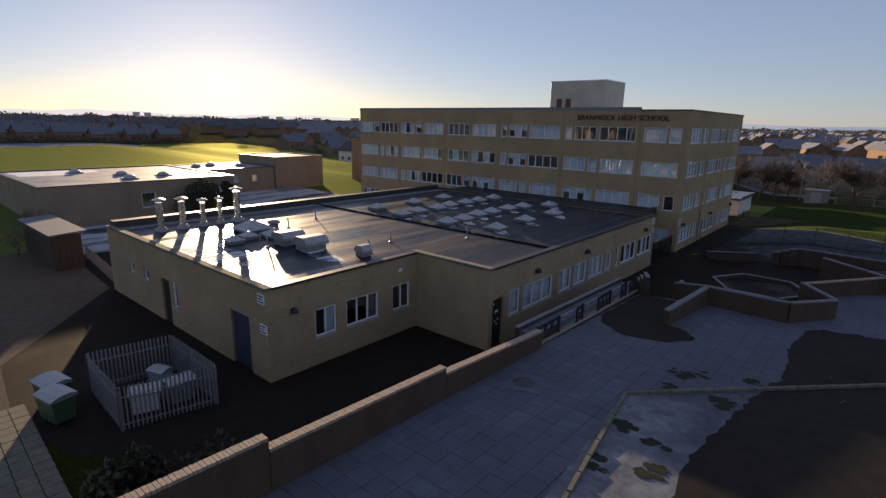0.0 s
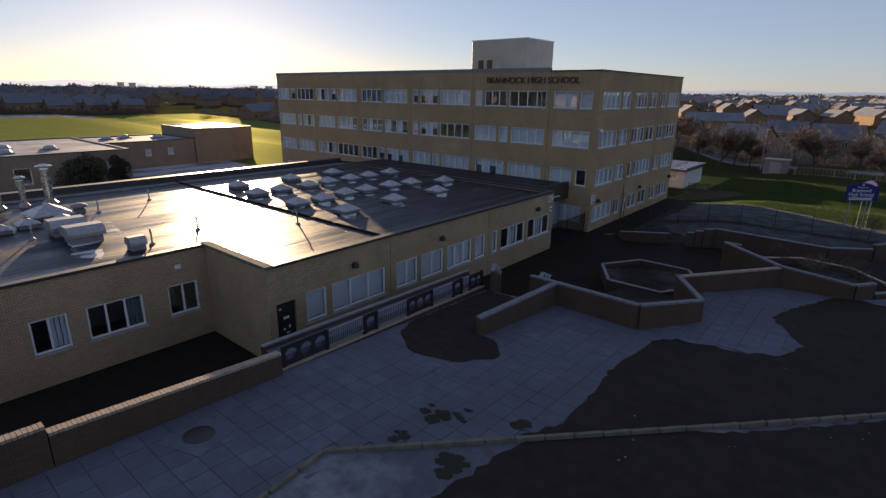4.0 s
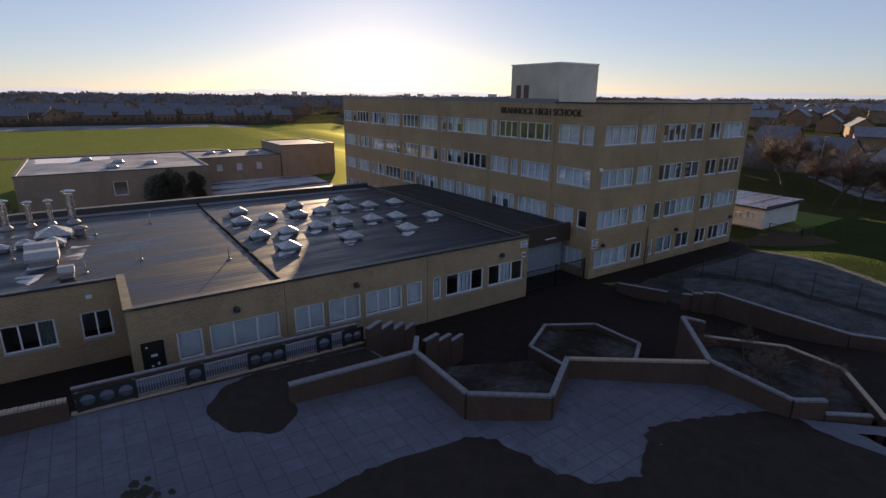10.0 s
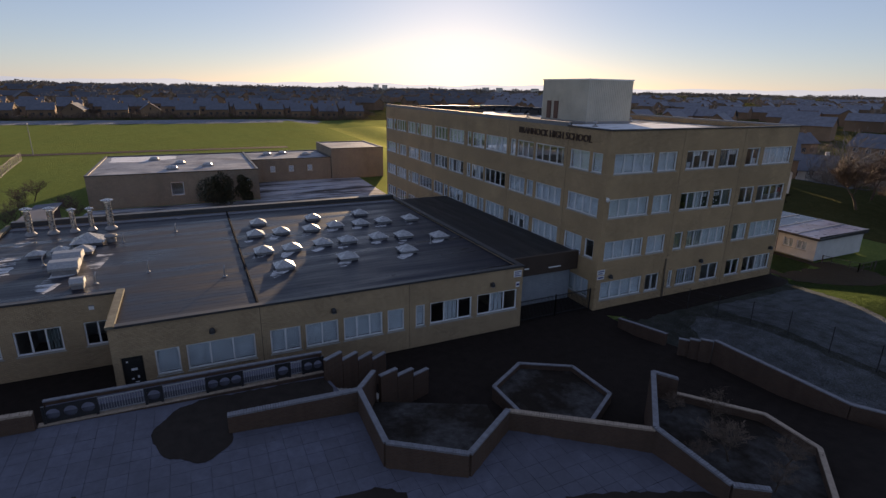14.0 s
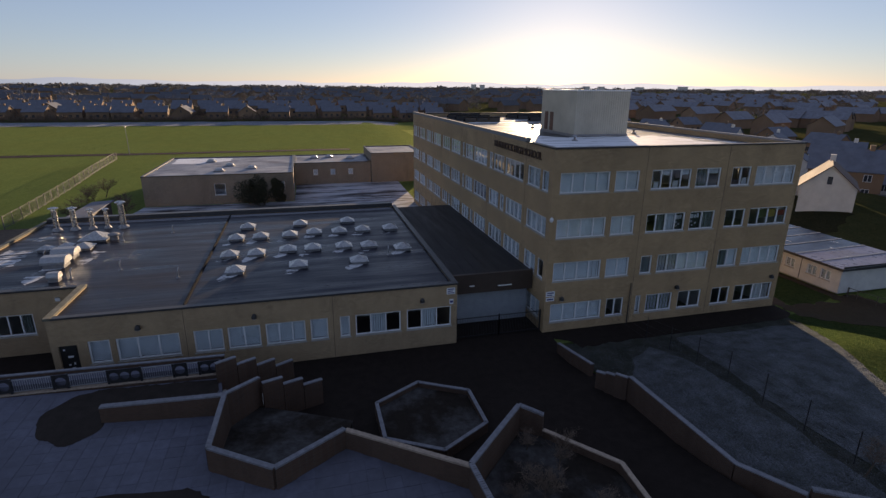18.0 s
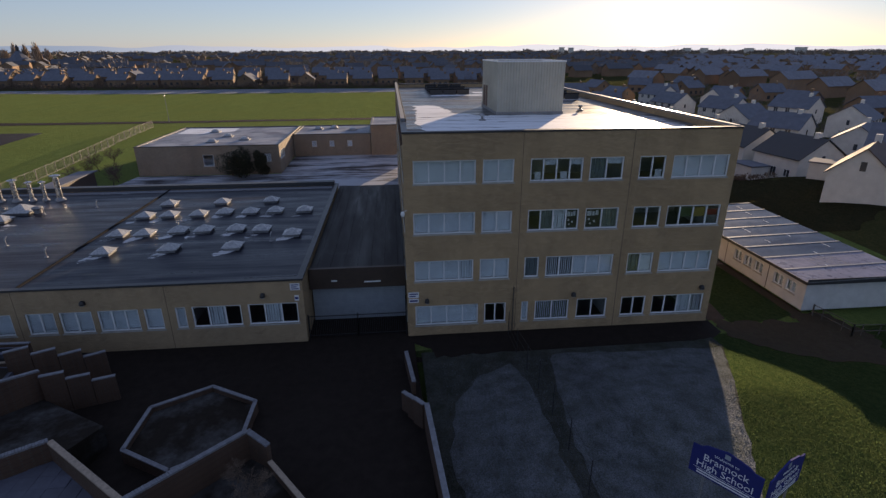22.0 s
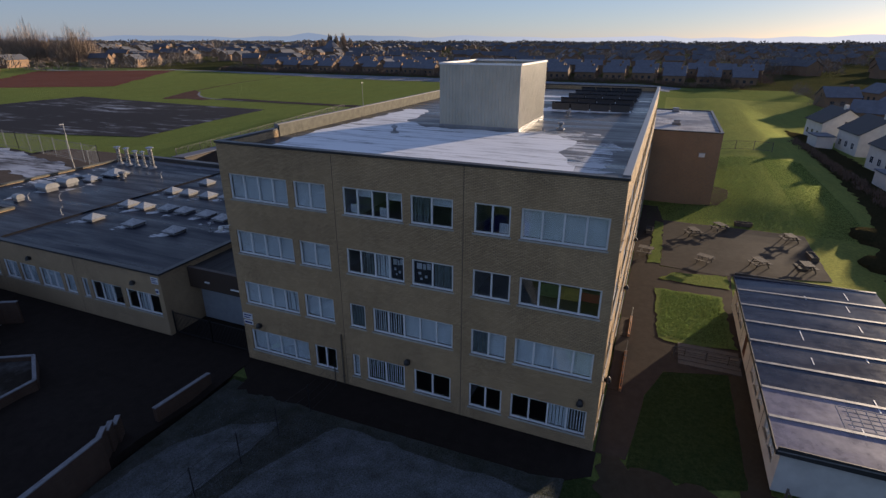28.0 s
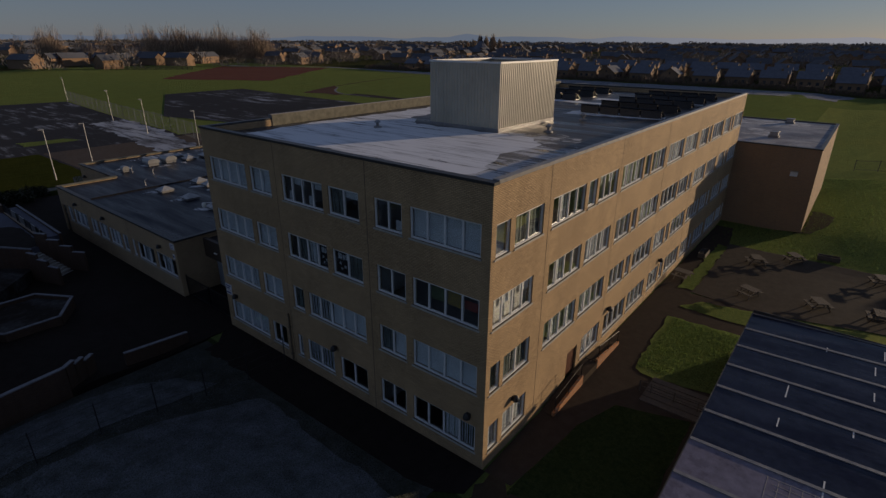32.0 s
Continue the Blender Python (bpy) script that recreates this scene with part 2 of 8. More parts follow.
def tarmac(name, base, frost=0.0, rough=0.8, size=1.0):
    n = Nodes(name)
    big, mid, fine = n.noise(0.18 * size, 5, 0.65), n.noise(1.6 * size, 5, 0.65), n.noise(90, 2)
    col = n.ramp(mid, [(0.3, tuple(c * 0.75 for c in base)), (0.7, tuple(c * 1.3 for c in base))])
    col = n.mix(n.grey(fine, 0.0, 0.4), col, tuple(c * 1.8 for c in base))
    if frost:
        ice = n.maths("MULTIPLY", n.grey(big, 0.0, 1.0, 0.42, 0.58), n.grey(mid, 0.3, 1.0, 0.3, 0.65))
        col = n.mix(n.maths("MULTIPLY", ice, frost), col, (0.6, 0.64, 0.7))
    n.bump(n.maths("ADD", fine, mid), 0.12, 0.01)
    return n.set(color=col, rough=n.grey(big, rough - 0.1, rough + 0.1), spec=0.05)


def wet_sheet(name, base, rough):
    """Smooth wet roofing sheet with faint blotches and dried marks."""
    n = Nodes(name)
    big, mid, fine = n.noise(0.35, 4), n.noise(2.2, 5, 0.65), n.noise(30, 2)
    col = n.ramp(mid, [(0.3, tuple(c * 0.75 for c in base)), (0.72, tuple(c * 1.4 for c in base))])
    col = n.mix(n.grey(big, 0.0, 0.35, 0.5, 0.75), col, tuple(min(1, c * 2.0) for c in base))
    n.bump(n.maths("ADD", big, n.maths("MULTIPLY", fine, 0.03)), 0.02, 0.03)
    return n.set(color=col, rough=n.maths("ADD", n.grey(big, rough, rough + 0.05, 0.35, 0.65), n.grey(mid, 0.0, 0.04)), spec=n.grey(n.noise(0.8, 5, 0.7, stretch=(1.0, 0.3, 1.0)), 0.10, 0.36, 0.4, 0.62))


def roof_snow(name, lo=0.36, top=0.80):
    """Frost lying on felt, worn thin in lines along the strips."""
    n = Nodes(name)
    line, big, fine = n.noise(1.6, 6, 0.7, stretch=(1.4, 0.12, 1.0)), n.noise(0.5, 5, 0.65), n.noise(25, 3)
    col = n.mix(n.grey(line, 0.0, 1.0, 0.34, 0.5), (0.36, 0.37, 0.40), (top, top * 1.02, top * 1.07))
    col = n.mix(n.grey(fine, 0.0, 0.2), col, (0.4, 0.41, 0.44))
    n.bump(n.maths("ADD", line, n.maths("MULTIPLY", fine, 0.3)), 0.3, 0.02)
    cover = n.maths("ADD", n.maths("MULTIPLY", line, 0.6), n.maths("MULTIPLY", big, 0.4))
    n.link(n.grey(cover, 0.0, 1.0, lo, lo + 0.06), n.shader.inputs["Alpha"])
    return n.set(color=col, rough=0.75, spec=0.3)


def streaked(name, base, lo=0.52, where=0.45):
    """Dark tarmac with worn lines of frost."""
    n = Nodes(name)
    line, big, fine = n.noise(0.5, 5, 0.7, stretch=(1.0, 0.14, 1.0)), n.noise(0.05, 4), n.noise(80, 2)
    col = n.mix(n.grey(fine, 0.0, 0.4), base, tuple(c * 1.7 for c in base))
    ice = n.maths("MULTIPLY", n.grey(line, 0.0, 0.75, lo, lo + 0.14), n.grey(big, 0.0, 1.0, where, where + 0.17))
    col = n.mix(ice, col, (0.5, 0.53, 0.6))
    n.bump(fine, 0.2, 0.01)
    return n.set(color=col, rough=0.85, spec=0.15)


def tile_frost(name, islands=False):
    """Hoar frost over concrete, thin at the joints and worn in places."""
    n = Nodes(name)
    big, mid, fine = n.noise(0.25, 5, 0.65), n.noise(2.3, 5, 0.7), n.noise(45, 2)
    info = n.tree.nodes.new("ShaderNodeNewGeometry").outputs["Random Per Island"] if islands else n.tree.nodes.new("ShaderNodeObjectInfo").outputs["Random"]
    col = n.mix(n.grey(mid, 0.0, 1.0, 0.25, 0.75), (0.084, 0.088, 0.122), (0.142, 0.150, 0.200))
    col = n.mix(n.grey(big, 0.0, 0.6, 0.4, 0.65), col, (0.075, 0.077, 0.098))
    col = n.mix(n.maths("MULTIPLY", info, 0.4), col, (0.072, 0.073, 0.09))
    spot = n.grey(n.noise(0.55, 6, 0.75), 0.0, 0.8, 0.66, 0.74)
    col = n.mix(spot, col, (0.05, 0.05, 0.05))
    n.bump(n.maths("ADD", fine, mid), 0.25, 0.01)
    return n.set(color=col, rough=0.85, spec=0.25)


def corrugated(name, color, pitch):
    n = Nodes(name)
    big, fine = n.noise(0.5, 4), n.noise(18, 3)
    col = n.ramp(big, [(0.3, tuple(c * 0.85 for c in color)), (0.7, tuple(min(1, c * 1.1) for c in color))])
    col = n.mix(n.grey(fine, 0, 0.15), col, tuple(c * 0.6 for c in color))
    return n.set(color=col, rough=0.45, metal=0.0, spec=0.5)


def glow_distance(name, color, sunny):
    """Far hills as a plain glowing distance: haze is put into the emission, paler towards the sun."""
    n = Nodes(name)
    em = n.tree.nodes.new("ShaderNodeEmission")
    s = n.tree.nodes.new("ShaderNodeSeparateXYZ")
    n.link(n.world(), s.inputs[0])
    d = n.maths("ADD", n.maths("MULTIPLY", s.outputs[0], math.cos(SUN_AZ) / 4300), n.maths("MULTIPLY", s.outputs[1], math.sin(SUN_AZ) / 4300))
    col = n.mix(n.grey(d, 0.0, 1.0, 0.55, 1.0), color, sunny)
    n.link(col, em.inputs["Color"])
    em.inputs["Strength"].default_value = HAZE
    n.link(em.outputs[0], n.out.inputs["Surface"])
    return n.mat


M = {}
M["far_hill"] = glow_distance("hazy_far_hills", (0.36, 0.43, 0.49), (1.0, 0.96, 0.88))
M["roof_frost"] = tile_frost("roof_frost")
M["brick_buff"] = brick("buff_brick", (0.40, 0.275, 0.148), (0.545, 0.385, 0.212), (0.15, 0.116, 0.085))
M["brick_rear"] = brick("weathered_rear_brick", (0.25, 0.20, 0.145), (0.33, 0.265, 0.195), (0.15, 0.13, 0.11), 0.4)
M["brick_low"] = brick("buff_brick_low", (0.37, 0.263, 0.155), (0.49, 0.36, 0.215), (0.15, 0.122, 0.092), 0.3)
M["brick_red"] = brick("red_brown_brick", (0.068, 0.038, 0.025), (0.096, 0.054, 0.035), (0.08, 0.066, 0.056), 0.5)
M["brick_gym"] = brick("gym_brick", (0.30, 0.185, 0.105), (0.36, 0.225, 0.13), (0.2, 0.16, 0.12), 0.2)
M["brick_orange"] = brick("orange_brick", (0.36, 0.15, 0.06), (0.44, 0.20, 0.08), (0.25, 0.2, 0.16), 0.1)
M["upvc"] = plain("white_upvc", (0.72, 0.73, 0.74), 0.35, 0, 0.06)
M["sill"] = plain("sill_concrete", (0.42, 0.40, 0.36), 0.85, 0, 0.2, bump=0.2)
M["glass"] = glass_pane("window_glass", (0.92, 0.95, 0.96), 0.135)
M["blind"] = plain("pale_blind", (0.82, 0.84, 0.87), 0.8, 0, 0.12, 1.2)
M["curtain"] = plain("grey_green_curtain", (0.20, 0.23, 0.22), 0.9, 0, 0.3, 2.5)
M["poster_dark"] = plain("dark_poster_paper", (0.02, 0.02, 0.025), 0.7, 0, 0.2)
M["drape_green"] = plain("dull_green_cloth", (0.10, 0.14, 0.05), 0.9, 0, 0.25)
M["drape_yellow"] = plain("dull_yellow_cloth", (0.35, 0.25, 0.05), 0.9, 0, 0.25)
M["drape_red"] = plain("dull_red_cloth", (0.30, 0.05, 0.03), 0.9, 0, 0.25)
M["room_dark"] = plain("room_inside", (0.78, 0.76, 0.72), 0.9, 0, 0.3, 0.6)
M["room_floor"] = plain("room_floor", (0.42, 0.38, 0.33), 0.8, 0, 0.2, 0.8)
M["felt_annex"] = roof_felt("annex_roof_felt", (0.013, 0.015, 0.026), 0.55, 0.10, "y", 0.20, 0.3, 0.22)
M["felt_block"] = roof_felt("block_roof_felt", (0.05, 0.048, 0.052), 1.0, 0.3, "y", 0.2, 0.35, 0.25)
M["felt_low"] = roof_felt("low_roof_felt", (0.105, 0.112, 0.150), 1.0, 0.9, "y", 0.4, 0.35, 0.25)
M["felt_dark"] = roof_felt("corridor_roof_felt", (0.03, 0.029, 0.03), 1.0, 0.06, "x", 0.4, 0.35, 0.12)
M["felt_hut"] = wet_sheet("hut_roof_sheet", (0.013, 0.017, 0.038), 0.15)
M["felt_hut_frost"] = wet_sheet("hut_roof_frosted", (0.155, 0.148, 0.205), 0.24)
M["edge_metal"] = plain("dark_roof_edge", (0.035, 0.036, 0.04), 0.45, 0, 0.2)
M["ridge_felt"] = plain("black_ridge_felt", (0.02, 0.02, 0.023), 0.95, 0, 0.3, 3, 0.2, 0.05)
M["lead"] = plain("grey_flashing", (0.25, 0.25, 0.26), 0.4, 0.3, 0.2)
M["coping"] = plain("pale_frosted_coping", (0.18, 0.185, 0.21), 0.8, 0, 0.3, 4, 0.2)
M["coping_tile"] = plain("frosted_brick_coping", (0.34, 0.27, 0.21), 0.85, 0, 0.3, 6, 0.3)
M["plant_clad"] = corrugated("cream_corrugated_sheet", (0.47, 0.44, 0.36), 0.2)
M["steel"] = plain("dull_steel_flue", (0.50, 0.50, 0.50), 0.28, 0.9, 0.2, 5)
M["galv"] = plain("galvanised_steel", (0.33, 0.34, 0.36), 0.45, 0.6, 0.2, 6)
M["black_metal"] = plain("black_painted_steel", (0.02, 0.02, 0.023), 0.45, 0, 0.2, 6)
M["dome"] = plain("frosted_rooflight_dome", (0.33, 0.34, 0.36), 0.28, 0, 0.15, 4)
M["kerb_grey"] = plain("grey_rooflight_kerb", (0.20, 0.20, 0.21), 0.7, 0, 0.2, 4)
M["fascia"] = plain("dark_brown_fascia", (0.05, 0.034, 0.026), 0.6, 0, 0.25, 2)
M["shutter"] = plain("pale_blue_grey_shutter", (0.30, 0.33, 0.37), 0.5, 0, 0.12, 2)
M["door_blue"] = plain("dark_blue_door", (0.035, 0.045, 0.075), 0.5, 0, 0.2, 4)
M["door_black"] = plain("black_door", (0.02, 0.02, 0.02), 0.5, 0, 0.2, 4)
M["door_brown"] = plain("brown_door", (0.10, 0.04, 0.025), 0.5, 0, 0.2, 4)
M["sign_white"] = plain("white_sign_board", (0.68, 0.69, 0.72), 0.5, 0, 0.05)
M["sign_blue"] = plain("royal_blue_sign", (0.03, 0.035, 0.16), 0.75, 0, 0.08, spec=0.1)
M["letter_dark"] = plain("brown_letter", (0.06, 0.03, 0.02), 0.5, 0, 0.1)
M["concrete"] = plain("weathered_concrete", (0.34, 0.33, 0.31), 0.9, 0, 0.25, 1.5, 0.3)
M["parapet_dull"] = plain("lichened_parapet", (0.15, 0.145, 0.115), 0.95, 0, 0.4, 2.5, 0.3)
M["joint"] = plain("movement_joint", (0.13, 0.10, 0.07), 0.9, 0, 0.1)
M["grass"] = grass_mat("winter_grass", (0.047, 0.080, 0.025), (0.070, 0.106, 0.038), 0.0, 4.3, 0.10, 0.8)
# paler copy of the winter grass: backlight on the bank put into its colour
M["bank_grass"] = grass_mat("backlit_bank_grass", (0.072, 0.096, 0.032), (0.105, 0.128, 0.046), 0.0, 5.6, 0.13, 0.9)
M["mown_lawn"] = grass_mat("mown_lawn", (0.040, 0.056, 0.022), (0.060, 0.080, 0.032), 0.0, 3.0, 0.0, 0.9)
M["grass_frost"] = grass_mat("frosted_grass", (0.046, 0.050, 0.036), (0.066, 0.070, 0.052), 0.30, 0.6)
M["grass_bare"] = grass_mat("bare_dark_turf", (0.034, 0.036, 0.020), (0.05, 0.048, 0.028), 0.12, 1.0)
M["kerb_moss"] = plain("mossy_kerb_concrete", (0.13, 0.125, 0.095), 0.9, 0, 0.35, 2.0, 0.3)
M["moss"] = tarmac("dark_wet_moss", (0.030, 0.030, 0.022), 0.0)
M["mud"] = tarmac("damp_brown_earth", (0.040, 0.032, 0.022), 0.0, 0.9, 1.5)
M["grass_dark"] = grass_mat("damp_grass", (0.030, 0.038, 0.010), (0.044, 0.050, 0.014), 0.0, 3.0)
# rough turf, darkened for the shade of the houses; also on the heaps
M["turf_rough"] = grass_mat("rough_turf_shaded", (0.042, 0.040, 0.022), (0.062, 0.056, 0.032), 0.0, 1.6, 0.0, 0.8)
M["far_ground"] = grass_mat("far_scrub", (0.058, 0.062, 0.028), (0.088, 0.086, 0.042), 0.0, 2.0)
M["grass_blade"] = blade_mat("grass_blades", (0.046, 0.074, 0.020), (0.080, 0.122, 0.034))
M["lawn_blade"] = blade_mat("lawn_blades", (0.028, 0.046, 0.018), (0.055, 0.082, 0.030))
M["tarmac"] = tarmac("dark_tarmac", (0.026, 0.0215, 0.019))
M["tarmac_yard"] = tarmac("yard_tarmac", (0.018, 0.0142, 0.0125), 0.0)
M["tarmac_frost"] = tarmac("frosted_tarmac", (0.055, 0.052, 0.055), 0.32, size=0.5)
M["tarmac_streak"] = streaked("streaked_tarmac", (0.023, 0.021, 0.023))
M["road_frost"] = tarmac("frosted_road", (0.085, 0.088, 0.105), 0.22, size=1.2)
M["tarmac_white"] = streaked("heavily_frosted_tarmac", (0.045, 0.042, 0.045), 0.40, 0.30)
M["roof_snow"] = roof_snow("white_roof_frost")
M["roof_frost_thin"] = roof_snow("thin_roof_frost", 0.47, 0.55)
M["tarmac_brown"] = tarmac("brown_path", (0.042, 0.033, 0.026), 0.0)
M["tarmac_terrace"] = tarmac("terrace_tarmac", (0.056, 0.048, 0.039), 0.0)
M["tarmac_side"] = tarmac("side_yard_tarmac", (0.085, 0.066, 0.052), 0.0)
M["blaze"] = tarmac("red_blaze", (0.125, 0.045, 0.026), 0.0, size=0.3)
M["track_earth"] = tarmac("worn_track_earth", (0.085, 0.046, 0.030), 0.0, size=0.4)
M["frost_turf"] = grass_mat("white_frosted_turf", (0.10, 0.105, 0.10), (0.15, 0.155, 0.15), 0.75, 0.6)
M["slab"] = tile_frost("frosted_paving_slab")
M["slab_rest"] = tile_frost("frosted_paving_field", True)
M["soil"] = tarmac("dark_soil", (0.018, 0.0145, 0.012), 0.09, size=1.5)
M["timber"] = plain("weathered_timber", (0.095, 0.08, 0.066), 0.85, 0, 0.3, 5, 0.3)
M["bark"] = plain("grey_brown_bark", (0.085, 0.062, 0.045), 0.95, 0, 0.35, 5, 0.3)
M["twig"] = plain("brown_twigs", (0.14, 0.10, 0.075), 0.95, 0, 0.35, 1.0)
# paled so that the colour carries the haze of distance
M["twig_far"] = plain("hazed_far_twigs", (0.20, 0.175, 0.155), 0.95, 0, 0.35, 0.05)
# lighter copy of brown_twigs with sunlight put into the colour
M["twig_lit"] = plain("sunlit_brown_twigs", (0.33, 0.25, 0.18), 0.95, 0, 0.35, 0.4)
M["leaf_dark"] = plain("dark_evergreen_leaf", (0.040, 0.042, 0.022), 0.8, 0, 0.4, 2.0)
M["render_white"] = plain("white_render", (0.62, 0.60, 0.56), 0.9, 0, 0.1, 1.0)
M["roof_far"] = plain("far_roof_tile", (0.085, 0.09, 0.11), 0.85, 0, 0.3, 0.05)
M["wall_far"] = plain("far_house_wall", (0.24, 0.155, 0.095), 0.9, 0, 0.35, 0.03)
M["fence_pale"] = plain("frosted_steel_mesh", (0.13, 0.15, 0.18), 0.6, 0, 0.2)
M["fence_dark"] = plain("weathered_grey_fence", (0.10, 0.10, 0.105), 0.6, 0, 0.2)
M["roof_tile"] = plain("frosted_roof_tile", (0.12, 0.13, 0.165), 0.8, 0, 0.25, 0.7)
M["roof_pale"] = plain("pale_frosted_slate", (0.17, 0.178, 0.215), 0.75, 0, 0.3, 0.7)
M["roof_dark"] = plain("dark_wet_roof_tile", (0.050, 0.048, 0.052), 0.7, 0, 0.25, 0.7)
M["roof_brown"] = plain("brown_roof_tile", (0.12, 0.085, 0.07), 0.85, 0, 0.25, 0.7)
M["house_glass"] = plain("dark_house_window", (0.05, 0.055, 0.065), 0.1, 0, 0.1)
M["hut_wall"] = plain("cream_hut_panel", (0.56, 0.55, 0.53), 0.7, 0, 0.12, 1.2)
M["bin_green"] = plain("green_bin_plastic", (0.035, 0.085, 0.04), 0.45, 0, 0.15, 3)
M["panel_solar"] = plain("dark_collector_glass", (0.012, 0.014, 0.02), 0.15, 0, 0.1)


# ---- building blocks ----
def box(bm, x0, x1, y0, y1, z0, z1):
    v = [bm.verts.new(p) for p in ((x0, y0, z0), (x1, y0, z0), (x1, y1, z0), (x0, y1, z0), (x0, y0, z1), (x1, y0, z1), (x1, y1, z1), (x0, y1, z1))]
    for f in ((0, 3, 2, 1), (4, 5, 6, 7), (0, 1, 5, 4), (1, 2, 6, 5), (2, 3, 7, 6), (3, 0, 4, 7)):
        bm.faces.new([v[i] for i in f])
    return v


def boxes(*rows):
    bm = bmesh.new()
    for r in rows:
        box(bm, *r)
    return bm


def prism(bm, pts, z0, z1):
    """An upright prism over a plan polygon; z0 and z1 are numbers or one per corner."""
    n = len(pts)
    lo = z0 if isinstance(z0, (list, tuple)) else [z0] * n
    hi = z1 if isinstance(z1, (list, tuple)) else [z1] * n
    a = [bm.verts.new((x, y, z)) for (x, y), z in zip(pts, lo)]
    b = [bm.verts.new((x, y, z)) for (x, y), z in zip(pts, hi)]
    bm.faces.new(a[::-1])
    bm.faces.new(b)
    for i in range(n):
        j = (i + 1) % n
        bm.faces.new((a[i], a[j], b[j], b[i]))


def bar(bm, a, b, w, h=None, sides=4):
    """A straight bar from a to b, w wide and h high (a round one with more sides)."""
    a, b = Vector(a), Vector(b)
    d = (b - a).normalized()
    up = Vector((0, 0, 1)) if abs(d.z) < 0.95 else Vector((1, 0, 0))
    s = d.cross(up).normalized()
    u = s.cross(d)
    h = w if h is None else h
    rings = []
    for p in (a, b):
        if sides == 4:
            rings.append([bm.verts.new(p + s * (w / 2 * i) + u * (h / 2 * j)) for i, j in ((-1, -1), (1, -1), (1, 1), (-1, 1))])
        else:
            rings.append([bm.verts.new(p + s * (w / 2 * math.cos(k * math.tau / sides)) + u * (h / 2 * math.sin(k * math.tau / sides))) for k in range(sides)])
    n = len(rings[0])
    bm.faces.new(rings[0][::-1])
    bm.faces.new(rings[1])
    for i in range(n):
        j = (i + 1) % n
        bm.faces.new((rings[0][i], rings[0][j], rings[1][j], rings[1][i]))


def lathe(bm, centre, profile, sides=14):
    """A turned shape round an upright axis; profile rows are (radius, z)."""
    cx, cy = centre
    rings = [[bm.verts.new((cx + r * math.cos(k * math.tau / sides), cy + r * math.sin(k * math.tau / sides), z)) for k in range(sides)] for r, z in profile]
    for p, q in zip(rings, rings[1:]):
        for i in range(sides):
            j = (i + 1) % sides
            bm.faces.new((p[i], p[j], q[j], q[i]))
    bm.faces.new(rings[0][::-1])
    bm.faces.new(rings[-1])


def part(name, bm, material, parent=None, label="", smooth=False):
    mesh = bpy.data.meshes.new(name)
    bmesh.ops.recalc_face_normals(bm, faces=bm.faces)
    bm.to_mesh(mesh)
    bm.free()
    mesh.materials.append(material)
    if smooth:
        for p in mesh.polygons:
            p.use_smooth = True
    ob = new(name, mesh)
    if parent:
        ob.parent = parent
    if label:
        tagged(ob, label)
    return ob


def again(ob, name, parent, m):
    """One more piece on the same mesh."""
    c = new(name, ob.data)
    c.parent = parent
    c.matrix_basis = m
    return c


def thing(name, label, category, group="", kind="", at=(0, 0, 0)):
    ob = new(name)
    ob.empty_display_size = 0.2
    ob.location = at
    return tagged(ob, label, category, group, kind)


def smooth01(v):
    v = min(1.0, max(0.0, v))
    return v * v * (3 - 2 * v)


# ---- walls with openings ----
def wall_mesh(axis, plane, inner, u0, u1, z0, z1, holes):
    """A wall in the plane axis = plane, as thick as plane - inner, with rectangular holes (a, b, low, high)."""
    bm = bmesh.new()
    us = sorted({u0, u1, *(min(max(v, u0), u1) for h in holes for v in h[:2])})
    zs = sorted({z0, z1, *(min(max(v, z0), z1) for h in holes for v in h[2:4])})
    nu, nz = len(us) - 1, len(zs) - 1

    def solid(i, k):
        if not (0 <= i < nu and 0 <= k < nz):
            return False
        u, z = (us[i] + us[i + 1]) / 2, (zs[k] + zs[k + 1]) / 2
        return not any(h[0] < u < h[1] and h[2] < z < h[3] for h in holes)

    made = {}

    def vert(i, k, d):
        if (i, k, d) not in made:
            p = inner if d else plane
            made[i, k, d] = bm.verts.new((p, us[i], zs[k]) if axis == "x" else (us[i], p, zs[k]))
        return made[i, k, d]

    for i in range(nu):
        for k in range(nz):
            if not solid(i, k):
                continue
            for d in (0, 1):
                bm.faces.new((vert(i, k, d), vert(i + 1, k, d), vert(i + 1, k + 1, d), vert(i, k + 1, d)))
            for (di, dk), (a, b) in (((-1, 0), ((i, k), (i, k + 1))), ((1, 0), ((i + 1, k), (i + 1, k + 1))), ((0, -1), ((i, k), (i + 1, k))), ((0, 1), ((i, k + 1), (i + 1, k + 1)))):
                if not solid(i + di, k + dk):
                    bm.faces.new((vert(*a, 0), vert(*b, 0), vert(*b, 1), vert(*a, 1)))
    return bm


